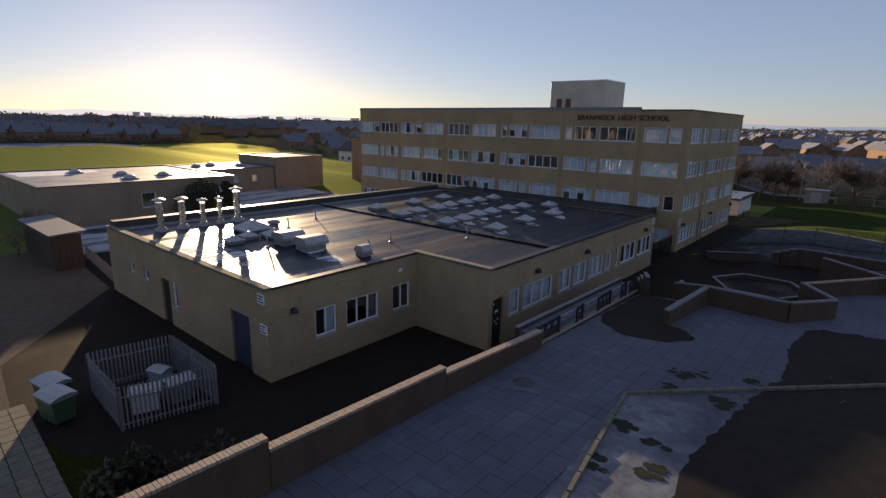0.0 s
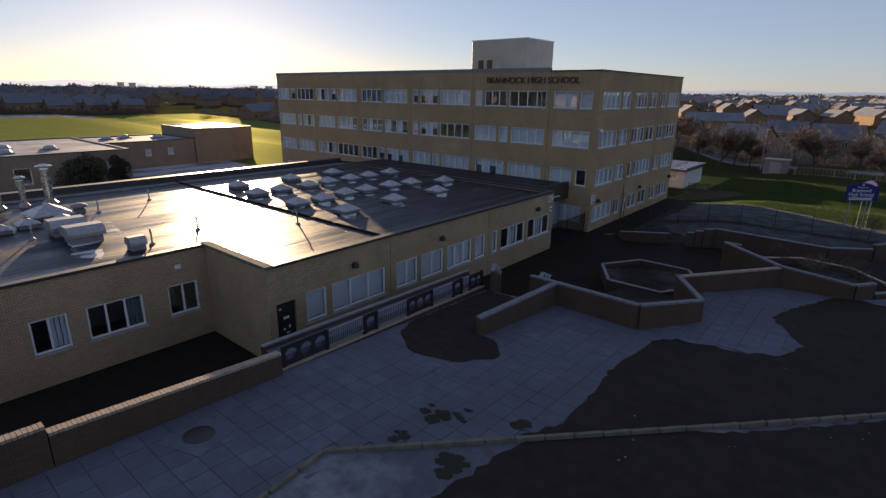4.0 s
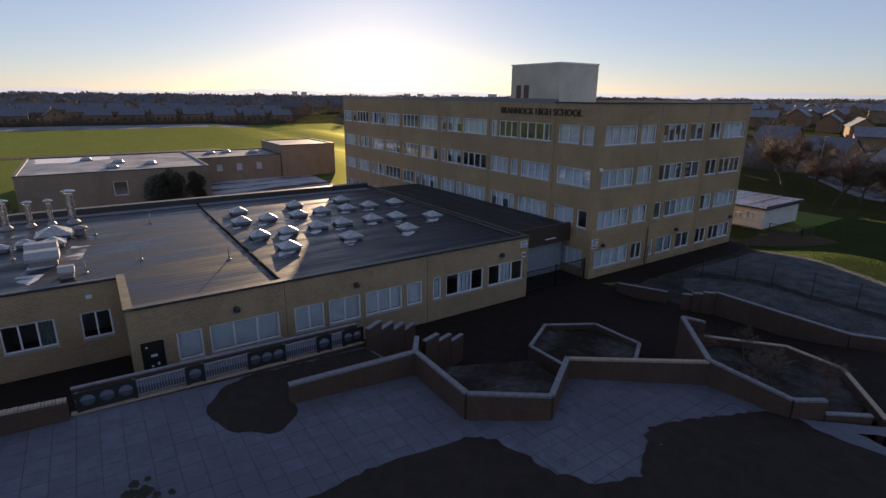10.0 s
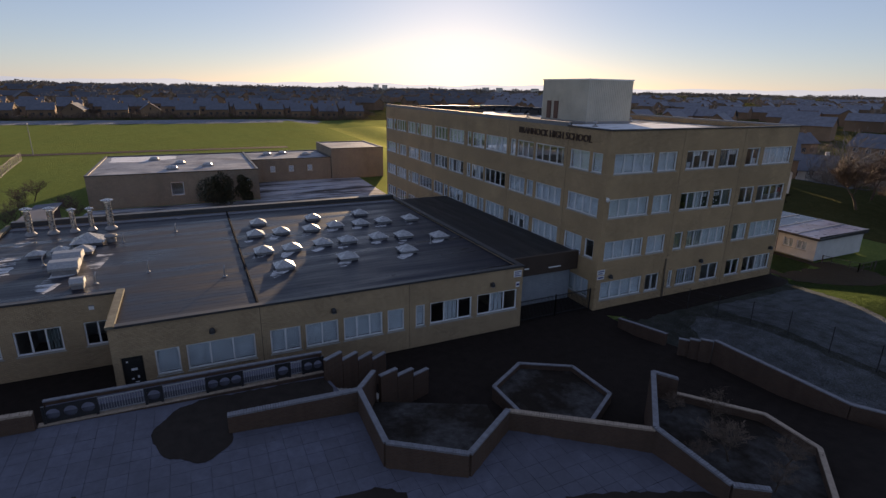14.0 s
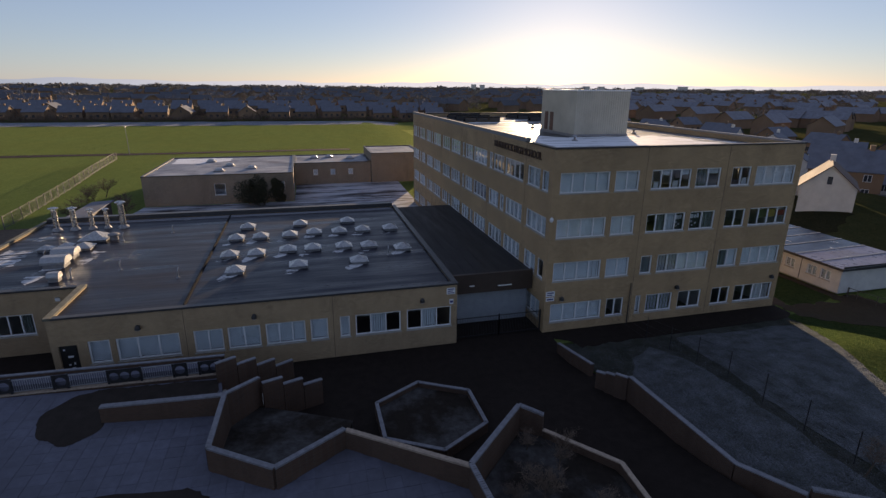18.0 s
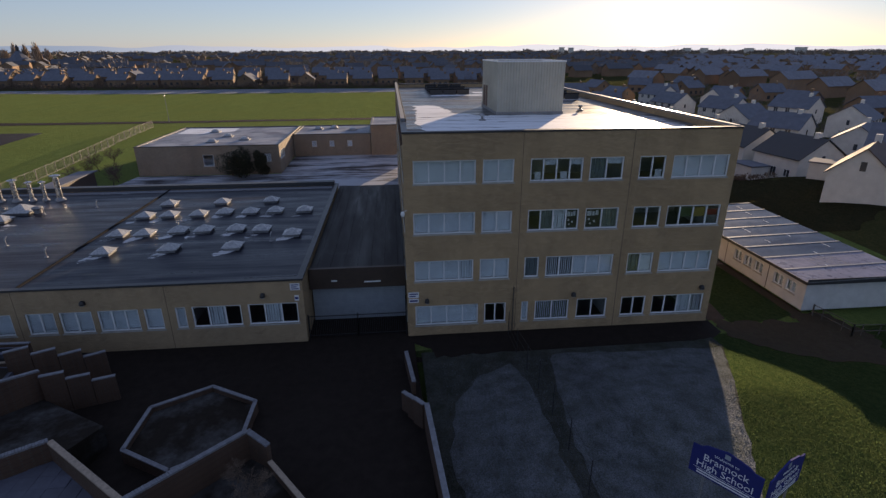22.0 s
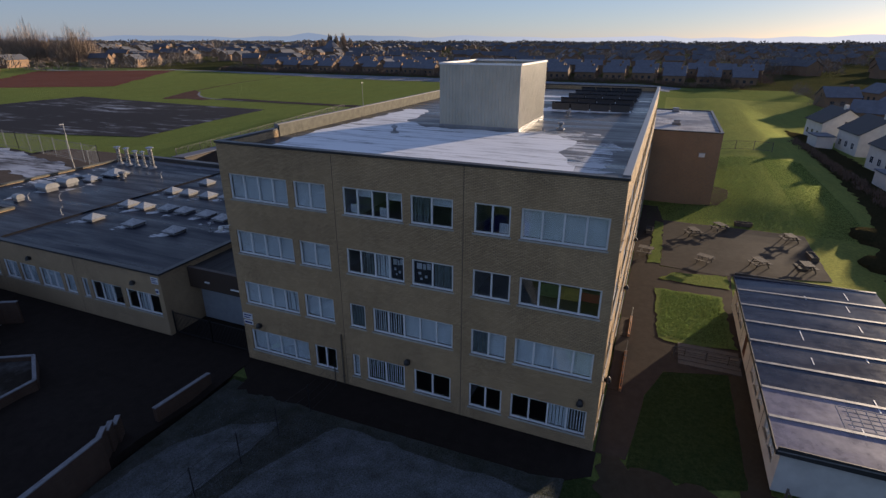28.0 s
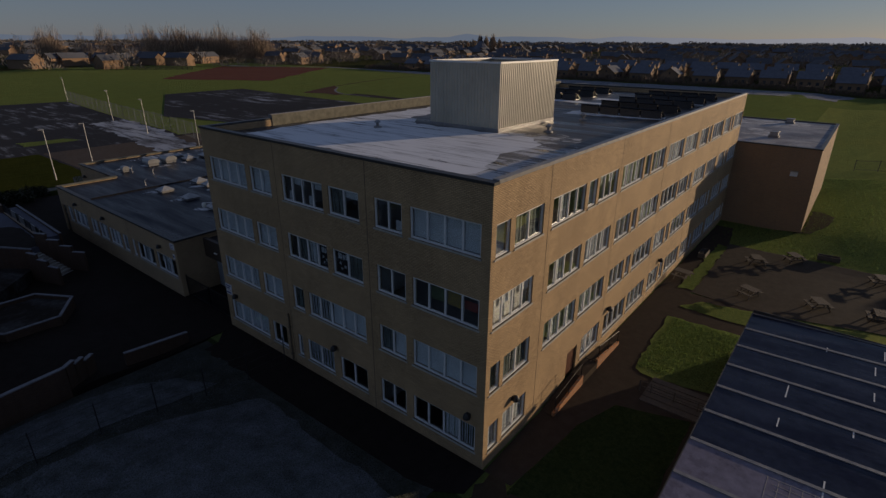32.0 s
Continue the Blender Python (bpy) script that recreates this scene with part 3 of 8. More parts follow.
def window(parent, axis, plane, out, a, b, lo, hi, panes, look_in, sill=True):
    """A white framed window in a wall; out is +1 or -1, the way the wall faces. look_in: what stands behind each pane."""
    def place(bm, u0, u1, d0, d1, l, h):
        p, q = sorted((plane + out * d0, plane + out * d1))
        if axis == "x":
            box(bm, p, q, u0, u1, l, h)
        else:
            box(bm, u0, u1, p, q, l, h)

    w, depth0, depth1 = 0.09, -0.15, -0.07
    bm = bmesh.new()
    loops = []
    for d in (depth0, depth1):
        p = plane + out * d
        for m in (0.0, w):
            ring = ((a + m, lo + m), (b - m, lo + m), (b - m, hi - m), (a + m, hi - m))
            loops.append([bm.verts.new((p, u, z) if axis == "x" else (u, p, z)) for u, z in ring])
    for p, q in ((0, 1), (1, 3), (3, 2), (2, 0)):
        for i in range(4):
            j = (i + 1) % 4
            bm.faces.new((loops[p][i], loops[p][j], loops[q][j], loops[q][i]))
    frame_ob = part("window", bm, M["upvc"], parent)
    cuts = [a + w]
    for i in range(1, panes):
        u = a + (b - a) * i / panes
        bm = bmesh.new()
        place(bm, u - 0.045, u + 0.045, depth0, depth1, lo + w, hi - w)
        part("mullion", bm, M["upvc"], frame_ob)
        cuts += [u - 0.045, u + 0.045]
    cuts.append(b - w)
    for i in range(panes):
        u0, u1 = cuts[2 * i], cuts[2 * i + 1]
        kind = look_in[i % len(look_in)]
        bm = bmesh.new()
        place(bm, u0, u1, -0.135, -0.127, lo + w, hi - w)
        pane = part("pane", bm, M["glass"], frame_ob)
        pane.visible_shadow = False
        if kind in "bcvhtspgyr":
            wide, high = u1 - u0, hi - lo
            bm = bmesh.new()
            low = lo + high * {"h": 0.55, "t": 0.68}.get(kind, 0.0) + (w if kind not in "ht" else 0)
            top = hi - w
            if kind == "s":
                low, top = lo + w, lo + high * 0.38
            if kind in "gy":
                low, top = lo + high * 0.4, lo + high * 0.85
            if kind == "r":
                low, top = lo + high * 0.45, lo + high * 0.75
            if kind in "cv":
                k = max(2, int(wide / (0.16 if kind == "c" else 0.13)))
                for j in range(k):
                    s = u0 + wide * j / k
                    place(bm, s + 0.02, s + wide / k * (0.95 if kind == "c" else 0.55), -0.24 - 0.03 * (j % 2), -0.22 - 0.03 * (j % 2), low, top)
            elif kind == "s":
                place(bm, u0 + wide * 0.35, u1 - wide * 0.08, -0.26, -0.24, low, top)
            else:
                place(bm, u0 - 0.03, u1 + 0.03, -0.26, -0.24, low, top)
            name, paint = {"p": ("poster", "poster_dark"), "s": ("paper_sheet", "sign_white"), "g": ("drape", "drape_green"), "y": ("drape", "drape_yellow"), "r": ("drape", "drape_red")}.get(kind, ("blind", "blind"))
            part(name, bm, M["curtain" if kind == "c" and rnd.random() < 0.5 else paint], frame_ob)
            if kind == "p":
                for f0, f1, g0, g1 in ((0.12, 0.4, 0.6, 0.82), (0.46, 0.62, 0.6, 0.8), (0.68, 0.88, 0.62, 0.84), (0.2, 0.34, 0.38, 0.48), (0.55, 0.7, 0.28, 0.38), (0.3, 0.42, 0.18, 0.26)):
                    bm = bmesh.new()
                    place(bm, u0 + wide * f0, u0 + wide * f1, -0.238, -0.232, lo + high * g0, lo + high * g1)
                    part("print_mark", bm, M["sign_white"], frame_ob)
    if sill:
        bm = bmesh.new()
        place(bm, a - 0.06, b + 0.06, -0.16, 0.05, lo - 0.09, lo)
        part("sill", bm, M["sill"], frame_ob)
    return frame_ob


def facade(parent, name, axis, plane, out, thick, u0, u1, z0, z1, rows, material, doors=()):
    """A brick wall with its windows. rows: (low, high, [(a, b, panes, what is behind)])."""
    holes = [(a, b, lo, hi) for lo, hi, ws in rows for a, b, *_ in ws] + [d[:4] for d in doors]
    ob = part(name, wall_mesh(axis, plane, plane - out * thick, u0, u1, z0, z1, holes), material, parent)
    for lo, hi, ws in rows:
        for a, b, n, what in ws:
            window(parent, axis, plane, out, a, b, lo, hi, n, what)
    return ob


# ---- ground ----
def court_z(x, y):
    return 2.12 + 0.036 * max(0.0, 33 - y)


def lawn_z(x, y):
    rise = 1.42 * smooth01((x + 16.5) / 10.5) * smooth01((y - 55.5) / 8.5)
    return rise * (1 - 0.5 * smooth01((y - 76) / 9))


def ground_z(x, y):
    d = math.hypot(x + 20, y - 50)
    far = 1.2 * smooth01((-x - 60) / 60) * (1 - smooth01((y - 66) / 22)) + 1.5 * smooth01((d - 120) / 150)
    far += 5 * smooth01((d - 350) / 1400) - 4 * smooth01((d - 1600) / 2200)
    estate = 2.4 * smooth01((y - 101) / 12) * smooth01((-x - 20) / 12) * smooth01((x + 64) / 12) * smooth01((170 - y) / 30)
    estate -= 1.0 * smooth01((-x - 50) / 14) * smooth01((y - 100) / 20) * smooth01((200 + x) / 50) * smooth01((175 - y) / 30)
    estate -= 3.0 * smooth01((y - 122) / 35) * smooth01((x + 82) / 20) * smooth01((700 - y) / 300)
    bank = 1.15 * smooth01((-x - 56) / 16) * smooth01((y - 83) / 13) * (1 - smooth01((y - 98) / 11)) * smooth01((x + 280) / 150)
    z = far + estate + bank + lawn_z(x, y)
    if -16 < x < 9 and y < 57.5:
        z = min(z, -0.4)
    if x <= -16 and -60 < y < 57.5 and x > -60:
        z = min(z, -0.06)
    if x >= 9 and y < 57.5 and d < 200:
        z = 1.8 * (1 - smooth01((y - 40) / 20)) + z * smooth01((y - 40) / 20)
    return z


def spread(lo, hi, step, reach):
    vals = list(np.arange(lo, hi + step / 2, step))
    s, a, b = step, lo, hi
    while b < reach or a > -reach:
        s *= 1.13
        a, b = a - s, b + s
        vals = [a] + vals + [b]
    return vals


gx, gy = spread(-72, 24, 1.0, 4800), spread(-20, 118, 1.0, 4800)
verts = [(x, y, ground_z(x, y)) for y in gy for x in gx]
nx = len(gx)
faces = [(j * nx + i, j * nx + i + 1, (j + 1) * nx + i + 1, (j + 1) * nx + i) for j in range(len(gy) - 1) for i in range(nx - 1)]
mesh = bpy.data.meshes.new("ground")
mesh.from_pydata(verts, [], faces)
mesh.materials.append(M["grass"])
mesh.materials.append(M["far_ground"])
mesh.materials.append(M["mown_lawn"])
mesh.materials.append(M["bank_grass"])
for p in mesh.polygons:
    p.use_smooth = True
    c = p.center
    field = -248 < c.x < 80 and -300 < c.y < (127 if c.x < -62 else 104)
    p.material_index = (2 if c.x > -16 and c.y > 50 else 3 if -215 < c.x < -44 and c.y > 79.5 else 0) if field else 1
# unseen copy of the ground, added to block sky light from underneath
under = mesh.copy()
under.materials.clear()
under.materials.append(M["far_ground"])
below = tagged(new("ground_light_stop", under), "unseen sheet under the turf that stops light from below", "ground", kind="structure")
below.location.z = -0.6
tagged(new("ground", mesh), "winter grass on school ground and rough land to the horizon", "ground", kind="structure")


def sheet(name, pts, material, zf, lift, label, category="ground", depth=0.0, step=2.0):
    """A thin laid surface over a plan polygon that follows the ground; with depth it is a solid block."""
    bm = bmesh.new()
    vs = [bm.verts.new((x, y, zf(x, y) + lift)) for x, y in pts]
    f = bm.faces.new(vs)
    if step:
        for ax in (0, 1):
            lo, hi = min(p[ax] for p in pts), max(p[ax] for p in pts)
            u = lo + step
            while u < hi:
                co, no = [0, 0, 0], [0, 0, 0]
                co[ax], no[ax] = u, 1
                bmesh.ops.bisect_plane(bm, geom=bm.verts[:] + bm.edges[:] + bm.faces[:], plane_co=co, plane_no=no)
                u += step
        for v in bm.verts:
            v.co.z = zf(v.co.x, v.co.y) + lift
    bmesh.ops.recalc_face_normals(bm, faces=bm.faces)
    if sum(f.normal.z for f in bm.faces) < 0:
        bmesh.ops.reverse_faces(bm, faces=bm.faces)
    if depth:
        ext = bmesh.ops.extrude_face_region(bm, geom=bm.faces[:] + bm.edges[:] + bm.verts[:])
        top = {v for v in ext["geom"] if isinstance(v, bmesh.types.BMVert)}
        for v in bm.verts:
            if v not in top:
                v.co.z = -depth
    return tagged(part(name, bm, material), label, category, kind="structure")


def wavy(pts, amount, step, seed):
    """A closed outline with an uneven, worn edge."""
    r = random.Random(seed)
    out = []
    for (x0, y0), (x1, y1) in zip(pts, pts[1:] + pts[:1]):
        n = max(1, int(math.hypot(x1 - x0, y1 - y0) / step))
        for i in range(n):
            k = i / n
            out.append((x0 + (x1 - x0) * k + r.uniform(-amount, amount), y0 + (y1 - y0) * k + r.uniform(-amount, amount)))
    return out


def inside(x, y, poly):
    hit_odd = False
    for (x0, y0), (x1, y1) in zip(poly, poly[1:] + poly[:1]):
        if (y0 > y) != (y1 > y) and x < (x1 - x0) * (y - y0) / (y1 - y0) + x0:
            hit_odd = not hit_odd
    return hit_odd


flat = lambda z: (lambda x, y: z)
sheet("yard_tarmac", [(-13.4, -30), (-13.4, 33), (-9.6, 34.2), (-5.2, 39.9), (-1.3, 45), (9.5, 52), (9.5, 57.6), (-16.5, 56.9), (-18.2, 57), (-73, 57), (-73, -30)], M["tarmac_yard"], lambda x, y: 0.55 * smooth01((x + 13) / 4) * smooth01((y - 38) / 6) + 1.3 * smooth01((x + 4) / 9), 0.0, "dark damp tarmac yard beside the school", "yard", 0.8)
sheet("court_base", [(-13.25, -30), (-13.25, 33.2), (-9.5, 33.9), (-5, 33.8), (-3, 36.8), (-5.1, 39.9), (-1, 45), (2.4, 45.3), (9.5, 46.5), (60, 46.5), (60, -30)], M["slab_rest"], court_z, -0.026, "worn concrete bed of the paved court", "pavement", 0.8)


# ---- four-storey block ----
BX0, BX1, BY0, BY1, BTOP, BDECK = -68.4, -18.0, 56.5, 79.3, 14.7, 14.15
ROWZ = [(11.3, 12.85), (7.8, 9.32), (4.3, 5.85), (0.82, 2.38)]
block = thing("school_block", "four-storey buff brick school block with flat frosted roof", "school building")
front = [
    [(57.1, 61.25, 4, "b"), (61.7, 63.8, 2, "bb"), (64.9, 68.5, 4, "stst"), (68.95, 71.3, 2, "ct"), (72.4, 74.25, 2, "ds"), (74.75, 78.78, 4, "b")],
    [(57.05, 61.25, 4, "b"), (61.7, 63.8, 2, "b"), (64.9, 68.5, 4, "dccp"), (68.95, 71.35, 2, "pc"), (72.4, 74.4, 2, "d"), (74.85, 78.8, 4, "dgyr")],
    [(57.05, 61.2, 4, "bbbc"), (61.65, 63.75, 2, "b"), (64.85, 65.9, 1, "c"), (66.4, 71.35, 5, "vvbbb"), (72.4, 74.35, 2, "cb"), (74.8, 78.8, 4, "b")],
    [(57.05, 61.6, 4, "b"), (62.05, 63.65, 2, "d"), (64.8, 65.3, 1, "b"), (65.8, 68.35, 2, "v"), (68.95, 71.25, 2, "d"), (72.35, 74.25, 2, "d"), (74.75, 78.8, 4, "ddcv")],
]
facade(block, "wall", "x", BX1, 1, 0.35, BY0, BY1, -0.6, BTOP - 0.12, [(*z, ws) for z, ws in zip(ROWZ, front)], M["brick_buff"])


def bays(row, seed, door=None):
    """Window strips of the long sides; the bays are 9.1 m wide from x = -23."""
    r = random.Random(seed)
    ws = []
    kinds = [[(0.3, 4.1, 4), (4.5, 5.6, 1), (5.9, 8.7, 3)], [(0.3, 4.5, 4), (4.8, 7.5, 3), (7.8, 8.7, 1)], [(0.4, 4.3, 4), (4.8, 8.5, 4)], [(0.3, 2.9, 3), (3.3, 4.2, 1), (4.7, 8.7, 4)]]
    for k in range(5):
        x1 = -23.1 - 9.1 * k
        for a, b, n in kinds[(k + row * 3 + r.randrange(2)) % 4]:
            ws.append((x1 - b, x1 - a, n, r.choice(["b", "b", "b", "bd", "d", "hb", "c"])))
    if door:
        ws = [w for w in ws if w[1] < door[0] - 0.1 or w[0] > door[1] + 0.1]
    return ws


south = []
for i, z in enumerate(ROWZ):
    first = [[(-19.9, -18.7, 1, "b"), (-22.6, -20.2, 2, "b")], [(-22.5, -18.7, 4, "b")], [(-19.8, -18.7, 1, "d"), (-22.5, -20.2, 2, "b")], [(-22.5, -18.9, 4, "b")]][i]
    south.append((*z, first + bays(i, 40 + i)))
facade(block, "wall", "y", BY0, -1, 0.35, BX0, BX1 - 0.35, -0.6, BTOP - 0.12, south, M["brick_buff"])
NDOOR = (-28.4, -27.0)
north = []
for i, z in enumerate(ROWZ):
    first = [[(-19.5, -18.3, 1, "d"), (-22.5, -19.9, 2, "c")], [(-21.9, -18.3, 4, "hd")], [(-19.2, -18.3, 1, "c"), (-22.0, -19.5, 2, "c")], [(-19.3, -18.4, 1, "c"), (-22.0, -19.7, 2, "c")]][i]
    north.append((*z, first + [(a, b, n, rnd.choice(["cd", "c", "hd", "d", "bc"])) for a, b, n, w in bays(i + 1, 50 + i, NDOOR if i == 3 else None)]))
facade(block, "wall", "y", BY1, 1, 0.35, BX0, BX1 - 0.35, -0.6, BTOP - 0.12, north, M["brick_buff"], [(*NDOOR, -0.6, 2.2)])
part("wall", wall_mesh("x", BX0, BX0 + 0.35, BY0 + 0.35, BY1 - 0.35, -0.6, BTOP - 0.12, []), M["brick_buff"], block)
for i, z in enumerate((0.0, 3.45, 6.95, 10.45)):
    part("floor_slab", boxes((BX0 + 0.36, BX1 - 0.36, BY0 + 0.36, BY1 - 0.36, z - 0.25, z)), M["room_floor"], block)
part("inner_wall", boxes((BX0 + 0.4, -24.2, BY0 + 6.2, BY0 + 6.35, 0, 14.0), (BX0 + 0.4, -24.2, BY1 - 6.35, BY1 - 6.2, 0, 14.0), (-24.2, -24.05, BY0 + 0.4, BY1 - 0.4, 0, 14.0)), M["room_dark"], block)
# unseen partition at y 78.86 is added to keep sun out of corner rooms
part("inner_wall", boxes(*[(x, x + 0.12, BY0 + 0.4, BY0 + 6.2, 0, 14.0) for x in (-32.2, -41.3, -50.4, -59.5)], *[(x, x + 0.12, BY1 - 6.2, BY1 - 0.4, 0, 14.0) for x in (-32.2, -41.3, -50.4, -59.5)], *[(-24.0, -18.4, y, y + 0.12, 0, 14.0) for y in (64.3, 71.8, 78.86)]), M["room_dark"], block)
part("roof", boxes((BX0 + 0.36, BX1 - 0.36, BY0 + 0.36, BY1 - 0.36, 13.85, BDECK)), M["felt_block"], block, "flat felt roof with patches of frost")
part("parapet", boxes((BX0, -23.2, BY0, BY0 + 0.3, BTOP - 0.116, BTOP + 0.24)), M["kerb_grey"], block, "weathered concrete parapet")
part("upstand", boxes((BX0 + 0.5, -23.2, BY0 + 0.362, BY0 + 0.4, BDECK + 0.002, BTOP + 0.2)), M["parapet_dull"], block, "weathered grey-brown parapet face")
part("parapet", boxes((BX0, BX1 - 0.36, BY1 - 0.3, BY1 + 0.03, BTOP - 0.116, BTOP + 0.05)), M["lead"], block, "grey metal capped parapet")
for edge in ((BX1 - 0.35, BX1 + 0.06, BY0 - 0.06, BY1 + 0.06, BTOP - 0.116, BTOP), (-23.2, BX1 - 0.352, BY0 - 0.06, BY0 + 0.34, BTOP - 0.116, BTOP - 0.004), (BX0 - 0.06, BX0 + 0.3, BY0 - 0.06, BY1 + 0.06, BTOP - 0.116, BTOP + 0.03)):
    part("roof_edge", boxes(edge), M["edge_metal"], block, "dark roof edge trim")
for y in (64.35, 71.85):
    part("joint", boxes((BX1 - 0.01, BX1 + 0.006, y - 0.02, y + 0.02, -0.3, BTOP - 0.13)), M["joint"], block)
for y, z, xx in ((BY0, -1, 0), (BY1, 1, 0)):
    for x in (-23.0, -32.1, -41.2, -50.3, -59.4):
        part("joint", boxes((x - 0.02, x + 0.02, min(y, y + z * 0.006), max(y, y + z * 0.006), -0.3, BTOP - 0.13)), M["joint"], block)


def downpipe(parent, x, y, z0, z1, ax, ay):
    bm = bmesh.new()
    bar(bm, (x, y, z0), (x, y, z1), 0.1, sides=8)
    for z in np.arange(z0 + 0.5, z1, 2.0):
        box(bm, x - 0.08, x + 0.08, y - 0.08, y + 0.08, z, z + 0.06)
    part("downpipe", bm, M["joint"], parent, "brown downpipe")


downpipe(block, BX1 + 0.09, 64.15, 0.1, 3.6, 1, 0)


def wall_light(x, y, z, axis, out):
    """A small dark half-round bulkhead lamp with a hood."""
    t = thing("wall_lamp", "small dark hooded lamp on a brick wall", "wall lamp", "wall lamps")
    bm = bmesh.new()
    prof = [(0.19, 0.0), (0.17, 0.14), (0.10, 0.26), (0.03, 0.31)]
    lathe(bm, (0, 0), prof, 10)
    hood = part("hood", bm, M["black_metal"], t)
    bm = bmesh.new()
    lathe(bm, (0, 0), [(0.12, -0.07), (0.15, -0.01)], 10)
    part("lens", bm, M["dome"], t)
    part("back_plate", boxes((-0.2, -0.17, -0.12, 0.12, -0.06, 0.2)), M["black_metal"], t)
    t.matrix_basis = pose(x + (0.2 * out if axis == "x" else 0), y + (0.2 * out if axis == "y" else 0), z, 0, 0, {("x", 1): 0, ("x", -1): 180, ("y", 1): 90, ("y", -1): -90}[(axis, out)])


for y, z in ((57.9, 2.75), (68.6, 2.75), (78.4, 2.85)):
    wall_light(BX1, y, z, "x", 1)
for x, z in ((-20.6, 2.75), (-33.0, 2.75), (-44.0, 2.75)):
    wall_light(x, BY1, z, "y", 1)


def notice(x, y, z, w, h, axis, out, bars, back="sign_white", ink="sign_blue"):
    """A flat sign board with lines of small print as plain bars."""
    t = thing("wall_sign", "small white notice board with blue print on a brick wall", "sign", "wall signs")
    part("board", boxes((-w / 2, w / 2, -0.02, 0.02, -h / 2, h / 2)), M[back], t)
    for k in range(bars):
        zz = h / 2 - h * (k + 0.7) / (bars + 0.4)
        part("print_line", boxes((-w * 0.4, w * (0.4 - 0.2 * (k % 2)), -0.026, -0.0205, zz - h * 0.1 / bars * 2, zz + h * 0.1 / bars * 2)), M[ink], t)
    t.matrix_basis = pose(x + (0.025 * out if axis == "x" else 0), y + (0.025 * out if axis == "y" else 0), z, 0, 0, {("x", 1): 90, ("x", -1): -90, ("y", 1): 180, ("y", -1): 0}[(axis, out)])


notice(BX1, 56.95, 3.3, 0.75, 0.42, "x", 1, 2)
notice(BX1, 56.95, 2.85, 0.7, 0.3, "x", 1, 1)


def spell(name, text, size, depth, material, parent, m, label=""):
    """Letters as one mesh, from the built-in font."""
    c = bpy.data.curves.new(name, "FONT")
    c.body, c.size, c.extrude, c.align_x, c.resolution_u = text, size, depth, "CENTER", 3
    tmp = new("tmp_text", c)
    me = bpy.data.meshes.new_from_object(tmp.evaluated_get(bpy.context.evaluated_depsgraph_get()))
    bpy.data.objects.remove(tmp)
    me.materials.clear()
    me.materials.append(material)
    ob = new(name, me)
    ob.parent = parent
    ob.matrix_basis = m
    if label:
        tagged(ob, label)
    return ob


spell("lettering", "BRANNOCK HIGH SCHOOL", 0.82, 0.05, M["letter_dark"], block, pose(-25.2, BY0 - 0.06, 13.55, 90, 0, 0), "brown raised letters of the school name")

# plant room on the roof
plant = thing("plant_room", "cream corrugated metal plant room on the flat roof", "rooftop building")
PX0, PX1, PY0, PY1, PTOP = -38.9, -31.1, 65.1, 71.0, 18.65


def ribbed(u0, u1, z0, z1, pitch, depth):
    """A strip of trapezoid ribs along x, facing -y."""
    bm = bmesh.new()
    us, k = [], int((u1 - u0) / pitch)
    for i in range(k):
        a = u0 + i * (u1 - u0) / k
        p = (u1 - u0) / k
        us += [(a, 0), (a + p * 0.5, 0), (a + p * 0.6, -depth), (a + p * 0.9, -depth)]
    us.append((u1, 0))
    lo = [bm.verts.new((u, d, z0)) for u, d in us]
    hi = [bm.verts.new((u, d, z1)) for u, d in us]
    for i in range(len(us) - 1):
        bm.faces.new((lo[i], lo[i + 1], hi[i + 1], hi[i]))
    return bm


for m, w in ((pose(PX0, PY0, 0), PX1 - PX0), (pose(PX1, PY1, 0, 0, 0, 180), PX1 - PX0), (pose(PX1, PY0, 0, 0, 0, 90), PY1 - PY0), (pose(PX0, PY1, 0, 0, 0, -90), PY1 - PY0)):
    side = part("cladding", ribbed(0, w, BDECK + 0.25, PTOP - 0.1, 0.24, 0.035), M["plant_clad"], plant)
    side.matrix_basis = m
part("core", boxes((PX0 + 0.01, PX1 - 0.01, PY0 + 0.01, PY1 - 0.01, BDECK, PTOP - 1.2)), M["kerb_grey"], plant)
part("kerb", boxes((PX0 - 0.06, PX1 + 0.06, PY0 - 0.06, PY1 + 0.06, BDECK, BDECK + 0.25)), M["lead"], plant)
part("roof_edge", boxes((PX0 - 0.07, PX1 + 0.07, PY0 - 0.07, PY0 + 0.1, PTOP - 0.12, PTOP), (PX0 - 0.07, PX1 + 0.07, PY1 - 0.1, PY1 + 0.07, PTOP - 0.12, PTOP), (PX0 - 0.07, PX0 + 0.1, PY0 + 0.1, PY1 - 0.1, PTOP - 0.12, PTOP), (PX1 - 0.1, PX1 + 0.07, PY0 + 0.1, PY1 - 0.1, PTOP - 0.12, PTOP)), M["upvc"], plant, "pale roof edge trim")
for a in (-37.9, -36.6):
    part("door", boxes((a, a + 0.75, PY0 - 0.08, PY0 - 0.036, BDECK + 0.3, BDECK + 2.2)), M["door_brown"], plant)

